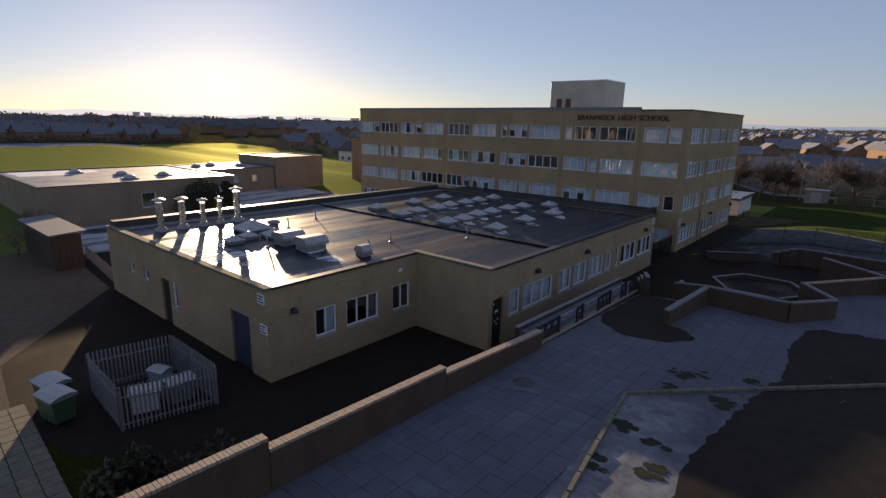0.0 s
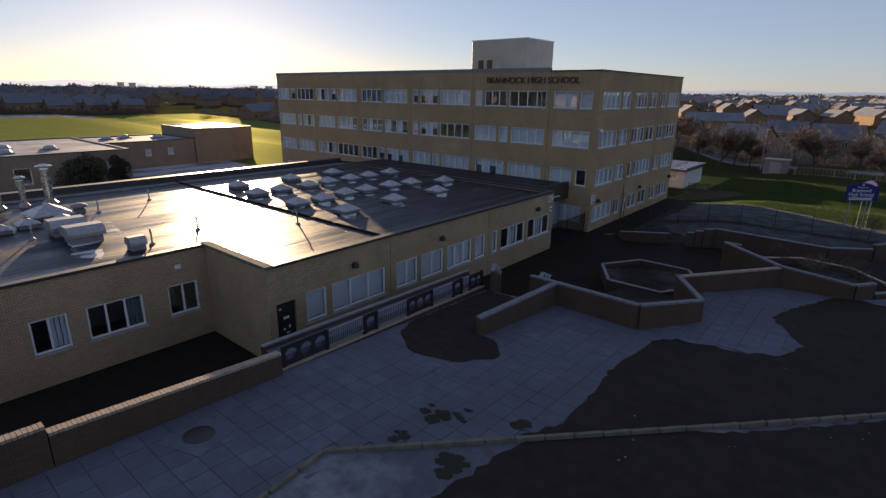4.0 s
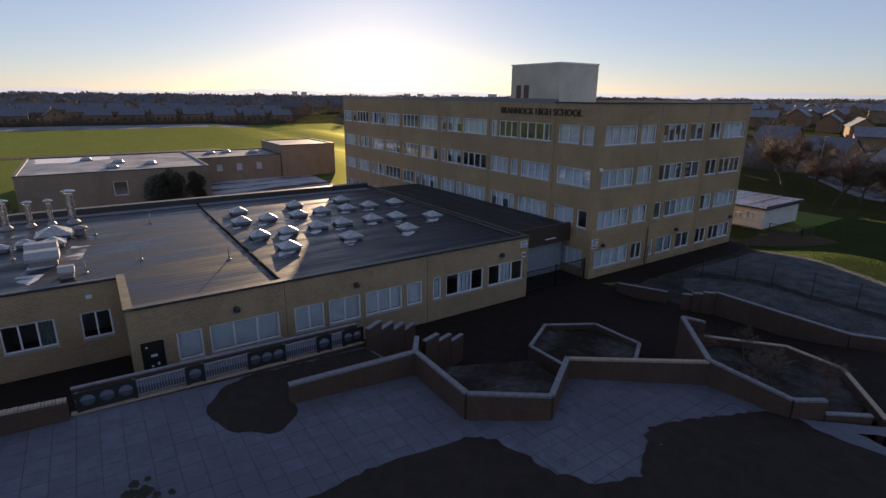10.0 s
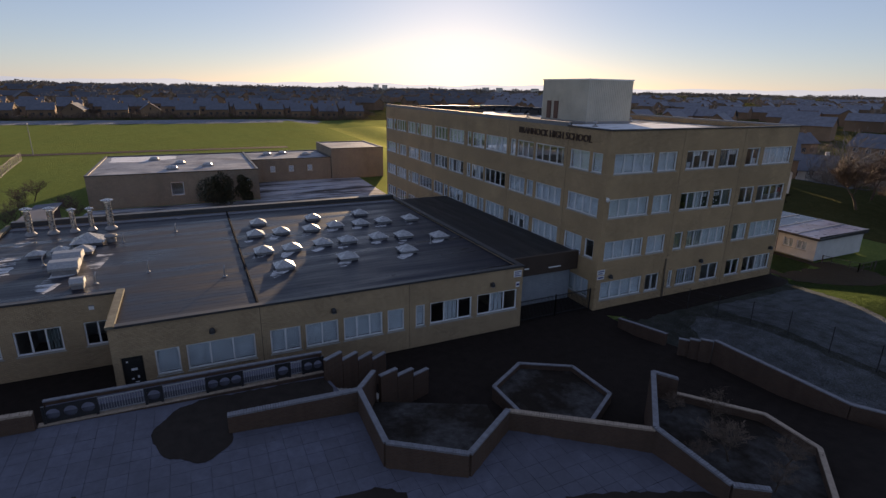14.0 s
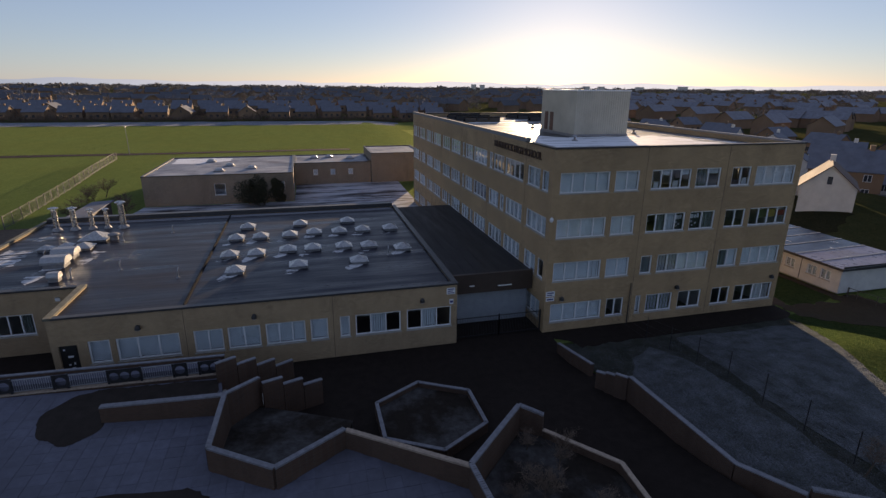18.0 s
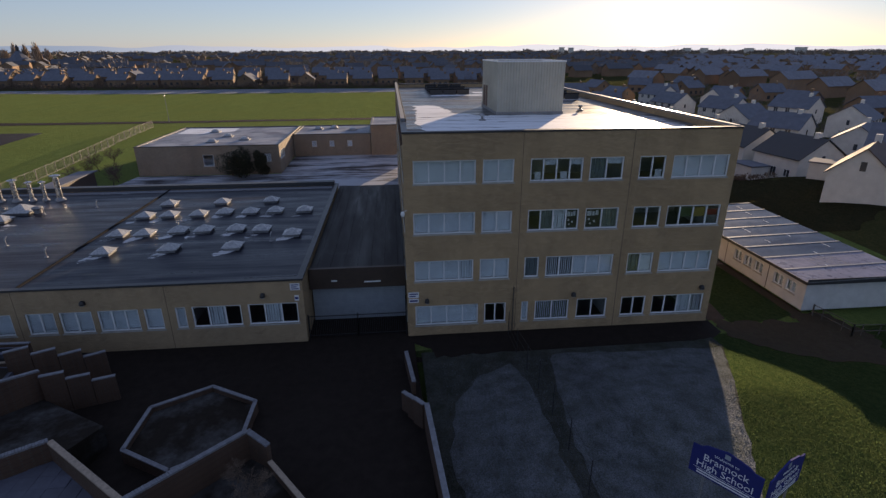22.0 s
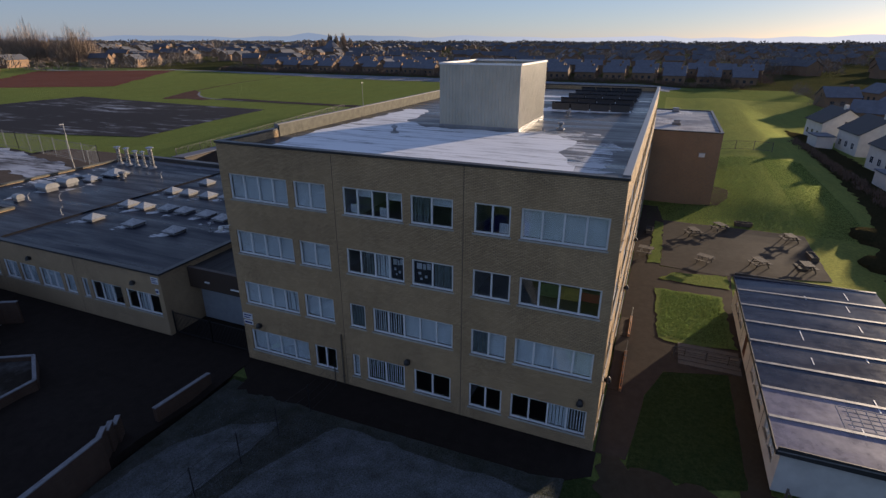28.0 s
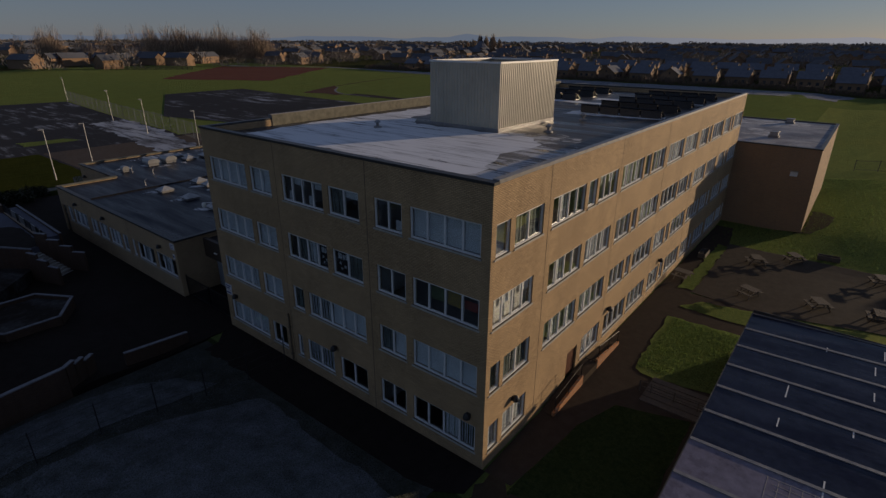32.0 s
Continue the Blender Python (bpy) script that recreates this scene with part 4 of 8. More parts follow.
# ---- low annex ----
AX0, AX1, AXN, AY0, AYN, AY1, ATOP = -45.4, -18.0, -23.7, 12.15, 22.7, 49.3, 4.95
annex = thing("school_annex", "single-storey buff brick annex with dark wet felt roof", "school building")
arow = (1.55, 3.15)
facade(annex, "wall", "x", AX1, 1, 0.32, AYN, AY1, -0.6, ATOP - 0.14, [(*arow, [(24.75, 26.0, 1, "b"), (26.35, 30.1, 3, "bbb"), (30.97, 32.8, 2, "b"), (33.1, 35.2, 2, "b"), (35.55, 38.2, 3, "b"), (38.55, 39.75, 1, "b"), (40.6, 41.3, 1, "b"), (41.7, 45.0, 3, "dcd"), (45.45, 48.85, 3, "dcd")])], M["brick_low"], [(23.1, 24.15, -0.6, 3.0)])
facade(annex, "wall", "x", AXN, 1, 0.32, AY0, AYN + 0.32, -0.6, ATOP - 0.14, [(*arow, [(14.95, 16.35, 2, "dc"), (17.05, 19.45, 3, "ddc"), (20.6, 22.1, 2, "d")])], M["brick_low"])
facade(annex, "wall", "y", AYN, -1, 0.32, AXN, AX1 - 0.32, -0.6, ATOP - 0.14, [], M["brick_low"])
facade(annex, "wall", "y", AY0, -1, 0.32, AX0, AXN - 0.32, -0.6, ATOP - 0.14, [(1.3, 3.0, [(-34.6, -33.9, 1, "b")]), (2.2, 3.0, [(-41.5, -40.7, 1, "d"), (-39, -38.2, 1, "d")])], M["brick_low"], [(-27.3, -25.4, -0.6, 3.05), (-36.2, -35.0, -0.6, 2.9)])
facade(annex, "wall", "y", AY1, 1, 0.32, AX0, AX1 - 0.32, -0.6, ATOP - 0.14, [], M["brick_low"])
facade(annex, "wall", "x", AX0, -1, 0.32, AY0 + 0.32, AY1 - 0.32, -0.6, ATOP - 0.14, [], M["brick_low"])
bm = bmesh.new()
prism(bm, [(AX0 + 0.3, AY0 + 0.33), (AXN - 0.33, AY0 + 0.33), (AXN - 0.33, AYN + 0.33), (AX1 - 0.33, AYN + 0.33), (AX1 - 0.33, AY1 - 0.33), (AX0 + 0.3, AY1 - 0.33)], 4.45, 4.72)
part("roof", bm, M["felt_annex"], annex, "flat wet bitumen felt roof with thin frost")
part("inner_wall", boxes((-24.6, -24.5, 23.2, 49.0, -0.5, 4.45), (-29.2, -29.1, 12.6, 23.0, -0.5, 4.45), (-29.0, -24.1, 16.7, 16.8, -0.5, 4.45), *[(-24.4, -18.4, y, y + 0.1, -0.5, 4.45) for y in (26.2, 30.5, 35.4, 40.2)]), M["room_dark"], annex)
part("floor_slab", boxes((AX0 + 0.35, AXN - 0.35, AY0 + 0.35, AY1 - 0.35, -0.3, 0.0), (AXN - 0.34, AX1 - 0.35, AYN + 0.35, AY1 - 0.35, -0.3, 0.0)), M["room_floor"], annex)
e = 0.36
part("roof_edge", boxes((AX1 - e, AX1 + 0.07, AYN + 0.36, AY1 + 0.07, ATOP - 0.136, ATOP), (AXN - e, AXN + 0.07, AY0 + 0.36, AYN - 0.072, ATOP - 0.136, ATOP + 0.004), (AX0, AX1 - e - 0.002, AY1 - e, AY1 + 0.07, ATOP - 0.136, ATOP)), M["edge_metal"], annex, "dark felt roof edge")
part("roof_edge", boxes((AXN - e, AX1 + 0.07, AYN - 0.07, AYN + 0.355, ATOP - 0.136, ATOP + 0.03), (AX0, AXN + 0.07, AY0 - 0.07, AY0 + 0.355, ATOP - 0.136, ATOP + 0.02)), M["parapet_dull"], annex, "dull stone-coloured roof edge")
part("back_upstand", boxes((AX0 - 0.3, AX0 + 0.5, AY0 + 0.36, AY1 - 0.4, ATOP - 0.136, ATOP + 0.32)), M["edge_metal"], annex, "raised dark parapet at the back of the roof")
part("roof_fillet", boxes((AX0 + 0.504, AX0 + 1.5, AY0 + 0.4, AY1 - 0.6, 4.72, 4.76)), M["coping"], annex, "frosted strip of felt along the parapet")
ridge_joint = part("expansion_ridge", boxes((AX0 + 0.5, AX1 - 0.4, 30.40, 30.57, 4.72, 4.80)), M["ridge_felt"], annex, "raised dark roof joint")
for k in range(12):
    x = AX0 + 0.6 + 2.2 * k
    bm = bmesh.new()
    bar(bm, (x, 30.48 + rnd.uniform(-0.015, 0.015), 4.82), (x + rnd.uniform(1.7, 2.15), 30.48, 4.82), 0.055, sides=6)
    part("cap", bm, M["ridge_felt"], ridge_joint, "worn metal capping")
door = part("doorway", boxes((AX1 - 0.2, AX1 - 0.14, 23.1, 24.15, -0.2, 3.0)), M["door_black"], annex, "black panelled door")
for lo, hi in ((0.3, 1.1), (1.25, 1.75), (1.9, 2.75)):
    part("panel", boxes((AX1 - 0.138, AX1 - 0.118, 23.25, 24.0, lo, hi)), M["door_black"], door)
for y, z, w, h in ((23.5, 2.1, 0.3, 0.14), (23.45, 1.55, 0.12, 0.1), (23.75, 1.6, 0.1, 0.16), (23.3, 2.62, 0.1, 0.1), (23.6, 1.35, 0.2, 0.06)):
    part("note", boxes((AX1 - 0.116, AX1 - 0.11, y, y + w, z, z + h)), M["sign_white"], door)
part("doorway", boxes((-27.3, -25.4, AY0 + 0.14, AY0 + 0.2, -0.2, 3.05)), M["door_blue"], annex, "dark blue double door")
part("doorway", boxes((-36.2, -35.0, AY0 + 0.14, AY0 + 0.2, -0.2, 2.9)), M["door_black"], annex, "dark door")
for y in (30.5, 40.15):
    part("joint", boxes((AX1 - 0.01, AX1 + 0.006, y - 0.02, y + 0.02, -0.3, ATOP - 0.15)), M["joint"], annex)
for y in (27.8, 34.9, 46.6):
    wall_light(AX1, y, 3.75, "x", 1)
wall_light(AXN, 13.6, 3.4, "x", 1)
t = thing("alarm_box", "small white alarm box on the annex wall", "alarm box", at=(AXN, 21.2, 4.1))
part("body", boxes((0.002, 0.1, -0.14, 0.14, -0.12, 0.12)), M["upvc"], t)
part("cap", boxes((0.002, 0.12, -0.15, 0.15, 0.121, 0.15)), M["galv"], t)
notice(AX1, 48.8, 4.35, 0.65, 0.5, "x", 1, 3)
notice(AX1, 48.85, 3.5, 0.3, 0.4, "x", 1, 1)
notice(-24.1, AY0, 4.35, 0.6, 0.5, "y", -1, 3)
notice(-24.0, AY0, 2.8, 0.6, 0.5, "y", -1, 3)


def rooflight(x, y, s):
    t = thing("rooflight", "frosted pyramid rooflight on a grey kerb on the felt roof", "rooflight", "rooflights on the annex roof", at=(x, y, 4.72))
    part("kerb", boxes((-s * 0.44, s * 0.44, -s * 0.44, s * 0.44, 0, 0.21)), M["kerb_grey"], t)
    part("flange", boxes((-s * 0.52, s * 0.52, -s * 0.52, s * 0.52, 0.21, 0.25)), M["dome"], t)
    bm = bmesh.new()
    a = [bm.verts.new((s * 0.48 * i, s * 0.48 * j, 0.254)) for i, j in ((-1, -1), (1, -1), (1, 1), (-1, 1))]
    b = [bm.verts.new((s * 0.04 * i, s * 0.04 * j, 0.25 + s * 0.26)) for i, j in ((-1, -1), (1, -1), (1, 1), (-1, 1))]
    bm.faces.new(b)
    for i in range(4):
        bm.faces.new((a[i], a[(i + 1) % 4], b[(i + 1) % 4], b[i]))
    part("pyramid", bm, M["dome"], t)
    return t


first_light = rooflight(-24.9, 33.1, 1.42)
for x, y in ((-29.2, 32.2), (-34.5, 32.2), (-29.2, 34.4), (-38.6, 32.9), (-34.6, 34.4), (-25.2, 37.9), (-29.7, 37.0), (-34.6, 37.1), (-29.7, 39.15), (-38.7, 38.1), (-35.0, 39.4), (-25.2, 42.8), (-29.7, 41.9), (-34.9, 41.85), (-29.4, 44.15), (-35.0, 44.2), (-38.9, 43.0), (-28.0, 47.0), (-35.0, 47.0)):
    copy_thing(first_light, pose(x, y, 4.72))


def roof_box(x, y, w, d, h, label):
    """A round-shouldered extract hood on a kerb."""
    t = thing("roof_ventilator", label, "roof ventilator", "ventilators on the annex roof", at=(x, y, 4.72))
    part("kerb", boxes((-w * 0.42, w * 0.42, -d * 0.42, d * 0.42, 0, h * 0.45)), M["kerb_grey"], t)
    bm = bmesh.new()
    sec = [(-0.5, 0.4), (-0.5, 0.6), (-0.42, 0.85), (-0.25, 1.0), (0.25, 1.0), (0.42, 0.85), (0.5, 0.6), (0.5, 0.4)]
    lo = [bm.verts.new((u * w, -d / 2, v * h)) for u, v in sec]
    hi = [bm.verts.new((u * w, d / 2, v * h)) for u, v in sec]
    bm.faces.new(lo)
    bm.faces.new(hi[::-1])
    for i in range(len(sec)):
        j = (i + 1) % len(sec)
        bm.faces.new((lo[i], hi[i], hi[j], lo[j]))
    part("cowl", bm, M["galv"], t)
    return t


for x, y, w, d, h in ((-32.0, 18.9, 1.5, 1.75, 0.9), (-29.7, 19.05, 1.5, 1.75, 0.9), (-26.0, 20.3, 0.8, 0.8, 0.7)):
    roof_box(x, y, w, d, h, "grey metal roof ventilator hood on the felt roof")
for x, y, w in ((-34.6, 16.4, 1.1), (-35.2, 17.8, 1.1), (-34.5, 19.4, 1.5), (-37.5, 19.4, 2.3)):
    rooflight(x, y, w)
t = thing("roof_cowl", "dark round mushroom cowl on the felt roof", "roof ventilator", at=(-37.2, 21.0, 4.72))
bm = bmesh.new()
lathe(bm, (0, 0), [(0.36, 0), (0.36, 0.3), (0.3, 0.34), (0.3, 0.42)], 14)
part("base", bm, M["kerb_grey"], t)
bm = bmesh.new()
lathe(bm, (0, 0), [(0.46, 0.4), (0.5, 0.5), (0.42, 0.6), (0.12, 0.68)], 14)
part("cap", bm, M["kerb_grey"], t)
for x, y in ((-36.6, 21.9), (-32.0, 17.3), (-26.4, 21.2), (-27.6, 24.2), (-38.5, 25.8), (-24.6, 29.0), (-26.5, 45.5)):
    t = thing("vent_pipe", "thin bent metal vent pipe on the felt roof", "vent pipe", "vent pipes", at=(x, y, 4.7))
    bm = bmesh.new()
    bar(bm, (0, 0, 0), (0, 0, 0.6), 0.09, sides=8)
    bar(bm, (0, 0, 0.58), (-0.22, 0.05, 0.78), 0.1, sides=8)
    part("pipe", bm, M["galv"], t)
    bm = bmesh.new()
    lathe(bm, (0, 0), [(0.16, 0), (0.14, 0.05), (0.05, 0.12)], 10)
    part("collar", bm, M["lead"], t)


def flue(x, y, h, r):
    t = thing("flue", "polished steel boiler flue with a conical cap on the roof", "chimney flue", "flues on the annex roof", at=(x, y, 4.72))
    bm = bmesh.new()
    lathe(bm, (0, 0), [(r * 2.0, 0), (r * 1.9, 0.12), (r * 1.1, 0.32)], 14)
    part("base_cone", bm, M["lead"], t)
    bm = bmesh.new()
    lathe(bm, (0, 0), [(r, 0.2), (r, h * 0.45), (r * 1.08, h * 0.45), (r * 1.08, h * 0.48), (r, h * 0.48), (r, h - 0.28)], 14)
    part("pipe", bm, M["steel"], t, smooth=False)
    bm = bmesh.new()
    lathe(bm, (0, 0), [(r * 1.9, h - 0.12), (r * 1.9, h - 0.07), (r * 0.3, h + 0.06)], 14)
    part("cap", bm, M["steel"], t)
    bm = bmesh.new()
    for k in range(4):
        a = k * math.tau / 4
        bar(bm, (r * 0.9 * math.cos(a), r * 0.9 * math.sin(a), h - 0.32), (r * 1.5 * math.cos(a), r * 1.5 * math.sin(a), h - 0.08), 0.02)
    part("stay", bm, M["galv"], t)


for y, h, r in ((14.6, 2.4, 0.24), (16.2, 2.35, 0.24), (17.75, 2.1, 0.2), (19.1, 2.1, 0.18), (20.55, 2.75, 0.27)):
    flue(-41.8, y, h, r)

# ---- corridor between annex and block ----
link = thing("link_corridor", "low flat-roofed link with dark fascia between the two school buildings", "link building")
part("roof", boxes((-46.0, -20.6, AY1 + 0.1, BY0 - 0.08, 4.2, 4.45)), M["felt_dark"], link)
part("fascia", boxes((-20.6, -20.3, AY1 + 0.08, BY0 - 0.07, 3.0, 4.6)), M["fascia"], link, "dark brown timber fascia")
shutter = part("shutter", boxes((-21.25, -21.2, AY1 + 0.1, BY0 - 0.1, 0.0, 3.0)), M["shutter"], link, "pale blue-grey slatted roller shutter")
for k in range(20):
    part("slat", boxes((-21.2, -21.17, AY1 + 0.12, BY0 - 0.12, 0.01 + 0.15 * k, 0.14 + 0.15 * k)), M["shutter"], shutter)
part("back_wall", boxes((-46.0, -45.7, AY1 + 0.1, BY0 - 0.1, -0.4, 4.2)), M["brick_low"], link)
part("lamp_bar", boxes((-20.3, -20.2, 53.4, 54.6, 3.45, 3.52), (-20.3, -20.2, 51.0, 51.4, 3.6, 3.68)), M["upvc"], link, "thin white strip on the fascia")


def fence_panel(name, label, pts, zf, height, gap, post, material, group, bar_w=0.02, rails=(0.12, 0.92), slat=0.0, step=2.6):
    """An upright-bar fence along a line of plan points, each run a thing of its own with posts and bars."""
    for (x0, y0), (x1, y1) in zip(pts, pts[1:]):
        length = math.hypot(x1 - x0, y1 - y0)
        n = max(1, round(length / step))
        t = thing(name, label, "fence", group, at=(x0, y0, 0))
        dx, dy = (x1 - x0) / length, (y1 - y0) / length
        z = lambda u: zf(x0 + dx * u, y0 + dy * u)
        for k in range(n + 1):
            u = length * k / n
            part("post", boxes((dx * u - post / 2, dx * u + post / 2, dy * u - post / 2, dy * u + post / 2, z(u) - 0.2, z(u) + height)), material, t)
        for r in rails:
            for k in range(n):
                bm = bmesh.new()
                a, b = length * k / n, length * (k + 1) / n
                bar(bm, (dx * a, dy * a, z(a) + height * r), (dx * b, dy * b, z(b) + height * r), 0.04)
                part("rail", bm, material, t)
        k = int(length / gap)
        single = length < 12
        bm = bmesh.new()
        for i in range(k):
            u = (i + 0.5) * length / k
            w = slat or bar_w
            if slat:
                p, q = Vector((dx, dy, 0)) * (w / 2), Vector((-dy, dx, 0)) * 0.012
                c = Vector((dx * u, dy * u, 0))
                prism(bm, [tuple((c - p - q)[:2]), tuple((c + p - q)[:2]), tuple((c + p + q)[:2]), tuple((c - p + q)[:2])], z(u) + 0.05, z(u) + height * 1.06)
            else:
                bar(bm, (dx * u, dy * u, z(u) + 0.08), (dx * u, dy * u, z(u) + height * 0.97), w)
            if single:
                part("bar", bm, material, t)
                bm = bmesh.new()
        if single:
            bm.free()
        else:
            tagged(part("bar_run", bm, material, t), kind="stuff")


fence_panel("gate_fence", "black steel bar gate closing the gap between buildings", [(-18.4, 49.4), (-18.4, 52.9), (-18.4, 56.4)], flat(0.0), 1.9, 0.13, 0.07, M["black_metal"], "gates between the buildings", 0.025)


# ---- buildings behind ----
def simple_hall(name, label, x0, x1, y0, y1, z0, z1, wall, roof, wins=()):
    t = thing(name, label, "school building")
    th = 0.3
    for axis, plane, out, a, b in (("x", x1, 1, y0, y1), ("x", x0, -1, y0, y1), ("y", y0, -1, x0 + th, x1 - th), ("y", y1, 1, x0 + th, x1 - th)):
        rows = [w for w in wins if w[0] == axis and w[1] == out]
        facade(t, "wall", axis, plane, out, th, a, b, z0 - 1.0, z1 - 0.12, [(lo, hi, [(u, v, n, what)]) for _, _, u, v, lo, hi, n, what in rows], wall)
    part("roof", boxes((x0 + th, x1 - th, y0 + th, y1 - th, z1 - 0.4, z1 - 0.14)), roof, t)
    for edge in ((x1 - 0.3, x1 + 0.06, y0 - 0.06, y1 + 0.06, z1 - 0.116, z1), (x0 - 0.06, x0 + 0.3, y0 - 0.06, y1 + 0.06, z1 - 0.116, z1), (x0 + 0.3, x1 - 0.3, y0 - 0.06, y0 + 0.3, z1 - 0.116, z1), (x0 + 0.3, x1 - 0.3, y1 - 0.3, y1 + 0.06, z1 - 0.116, z1)):
        part("roof_edge", boxes(edge), M["edge_metal"], t)
    part("inner_wall", boxes((x0 + 1, x1 - 2.5, y0 + 1.5, y1 - 2.5, z0 - 0.5, z1 - 0.5)), M["room_dark"], t)
    return t


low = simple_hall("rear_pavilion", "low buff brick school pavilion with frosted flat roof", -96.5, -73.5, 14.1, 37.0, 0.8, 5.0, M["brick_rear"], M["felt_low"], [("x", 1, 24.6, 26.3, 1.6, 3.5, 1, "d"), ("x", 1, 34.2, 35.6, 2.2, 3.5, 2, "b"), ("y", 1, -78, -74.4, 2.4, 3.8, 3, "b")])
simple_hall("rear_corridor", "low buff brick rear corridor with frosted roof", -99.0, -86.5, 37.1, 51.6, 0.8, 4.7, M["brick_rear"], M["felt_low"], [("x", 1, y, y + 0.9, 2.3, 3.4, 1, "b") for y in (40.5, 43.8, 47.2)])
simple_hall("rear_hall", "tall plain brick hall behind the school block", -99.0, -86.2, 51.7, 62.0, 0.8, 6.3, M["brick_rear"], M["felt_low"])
ice = sheet("tmp", wavy([(-95.6, 15.2), (-88.5, 15.4), (-88.0, 19.5), (-90.5, 25.0), (-94.8, 25.5)], 0.25, 0.7, 77), M["roof_snow"], flat(4.86), 0.006, "patch", step=0)
ice.name, ice.parent = "frost_patch", low
for key in ("kind", "category"):
    del ice[key]
ice["label"] = "thin white frost on the pavilion roof"
gym = simple_hall("gym_hall", "tall windowless orange-brown brick sports hall with flat roof", -92.5, -68.5, 74.5, 87.4, 0.5, 9.5, M["brick_gym"], M["felt_low"])
for x, y, z in ((-90, 22, 4.86), (-84, 26, 4.86), (-80, 30, 4.86), (-78, 25, 4.86), (-94, 41, 4.56), (-95, 44, 4.56), (-92, 48, 4.56)):
    t = thing("roof_dome", "small domed rooflight on a flat roof", "rooflight", "small roof domes", at=(x, y, z))
    bm = bmesh.new()
    lathe(bm, (0, 0), [(0.75, 0), (0.75, 0.2), (0.6, 0.42), (0.3, 0.55), (0.05, 0.58)], 12)
    part("dome", bm, M["dome"], t)
    part("kerb", boxes((-0.85, 0.85, -0.85, 0.85, 0, 0.14)), M["kerb_grey"], t)

for x, y in ((-89.5, 81.9), (-75.0, 82.0)):
    t = thing("roof_box", "small grey square ventilator on the sports hall roof", "roof ventilator", "ventilators on the sports hall", at=(x, y, 9.36))
    part("kerb", boxes((-0.55, 0.55, -0.55, 0.55, 0.0, 0.25)), M["kerb_grey"], t)
    part("hood", boxes((-0.42, 0.42, -0.42, 0.42, 0.25, 0.6)), M["galv"], t)
    part("lid", boxes((-0.5, 0.5, -0.5, 0.5, 0.6, 0.68)), M["lead"], t)
for i, pts in enumerate(([(-91.5, 76), (-86, 75.6), (-84, 80), (-88, 84.5), (-91.6, 84)], [(-82, 78.5), (-77, 77.5), (-74, 80.5), (-79, 82.4)], [(-72, 76), (-69.4, 76), (-69.3, 85), (-70.6, 85)])):
    ice = sheet("tmp", wavy(pts, 0.25, 0.6, 120 + i), M["roof_frost_thin"], flat(9.36), 0.006, "patch", step=0)
    ice.name, ice.parent = "frost_patch", gym
    for key in ("kind", "category"):
        del ice[key]
    ice["label"] = "thin frost on the sports hall roof"
# portable classroom
hut = thing("portable_classroom", "long cream portable classroom with ribbed wet flat roof", "portable building")
HX0, HX1, HY0, HY1 = -38.6, -18.5, 87.5, 96.2
hwin = [(a - 0.55, a + 0.55, 2, "b") for a in (-20.05, -21.5, -24.0, -25.45, -26.9, -33.6, -35.05, -36.5)]
HDOOR = (-31.2, -30.2)
facade(hut, "wall", "y", HY0, -1, 0.12, HX0, HX1, 0.2, 2.55, [(1.1, 2.1, hwin)], M["hut_wall"], [(*HDOOR, 0.3, 2.25)])
part("door", boxes((*HDOOR, HY0 + 0.03, HY0 + 0.07, 0.3, 2.25)), M["door_brown"], hut, "dark hut door")
for x in (-22.75, -28.6, -32.4):
    part("joint", boxes((x - 0.04, x + 0.04, HY0 - 0.008, HY0 - 0.002, 0.22, 2.5)), M["edge_metal"], hut)
facade(hut, "wall", "y", HY1, 1, 0.12, HX0, HX1, 0.2, 2.75, [], M["hut_wall"])
facade(hut, "wall", "x", HX1, 1, 0.12, HY0 + 0.12, HY1 - 0.12, 0.2, 2.6, [], M["hut_wall"])
facade(hut, "wall", "x", HX0, -1, 0.12, HY0 + 0.12, HY1 - 0.12, 0.2, 2.6, [], M["hut_wall"])
part("plinth", boxes((HX0 + 0.3, HX1 - 0.3, HY0 + 0.3, HY1 - 0.3, -0.3, 0.3)), M["concrete"], hut)
part("floor_slab", boxes((HX0 + 0.13, HX1 - 0.13, HY0 + 0.13, HY1 - 0.13, 0.3, 0.4)), M["room_floor"], hut)
for k in range(8):
    xa, xb = HX0 - 0.25 + (HX1 - HX0 + 0.5) * k / 8 + 0.004, HX0 - 0.25 + (HX1 - HX0 + 0.5) * (k + 1) / 8 - 0.004
    bm = bmesh.new()
    prism(bm, [(xa, HY0 - 0.25), (xb, HY0 - 0.25), (xb, HY1 + 0.25), (xa, HY1 + 0.25)], [2.56, 2.56, 2.76, 2.76], [2.72, 2.72, 2.95, 2.95])
    part("roof_bay", bm, M["felt_hut_frost" if k > 5 else "felt_hut"], hut, "frosted felt roof bay" if k > 5 else "dark wet felt roof bay")
bm = boxes((HX0 - 0.29, HX1 + 0.29, HY0 - 0.3, HY0 - 0.254, 2.5, 2.74), (HX1 + 0.254, HX1 + 0.3, HY0 - 0.254, HY1 + 0.254, 2.52, 2.98), (HX0 - 0.3, HX0 - 0.254, HY0 - 0.254, HY1 + 0.254, 2.52, 2.98))
part("fascia", bm, M["edge_metal"], hut, "dark fascia board")
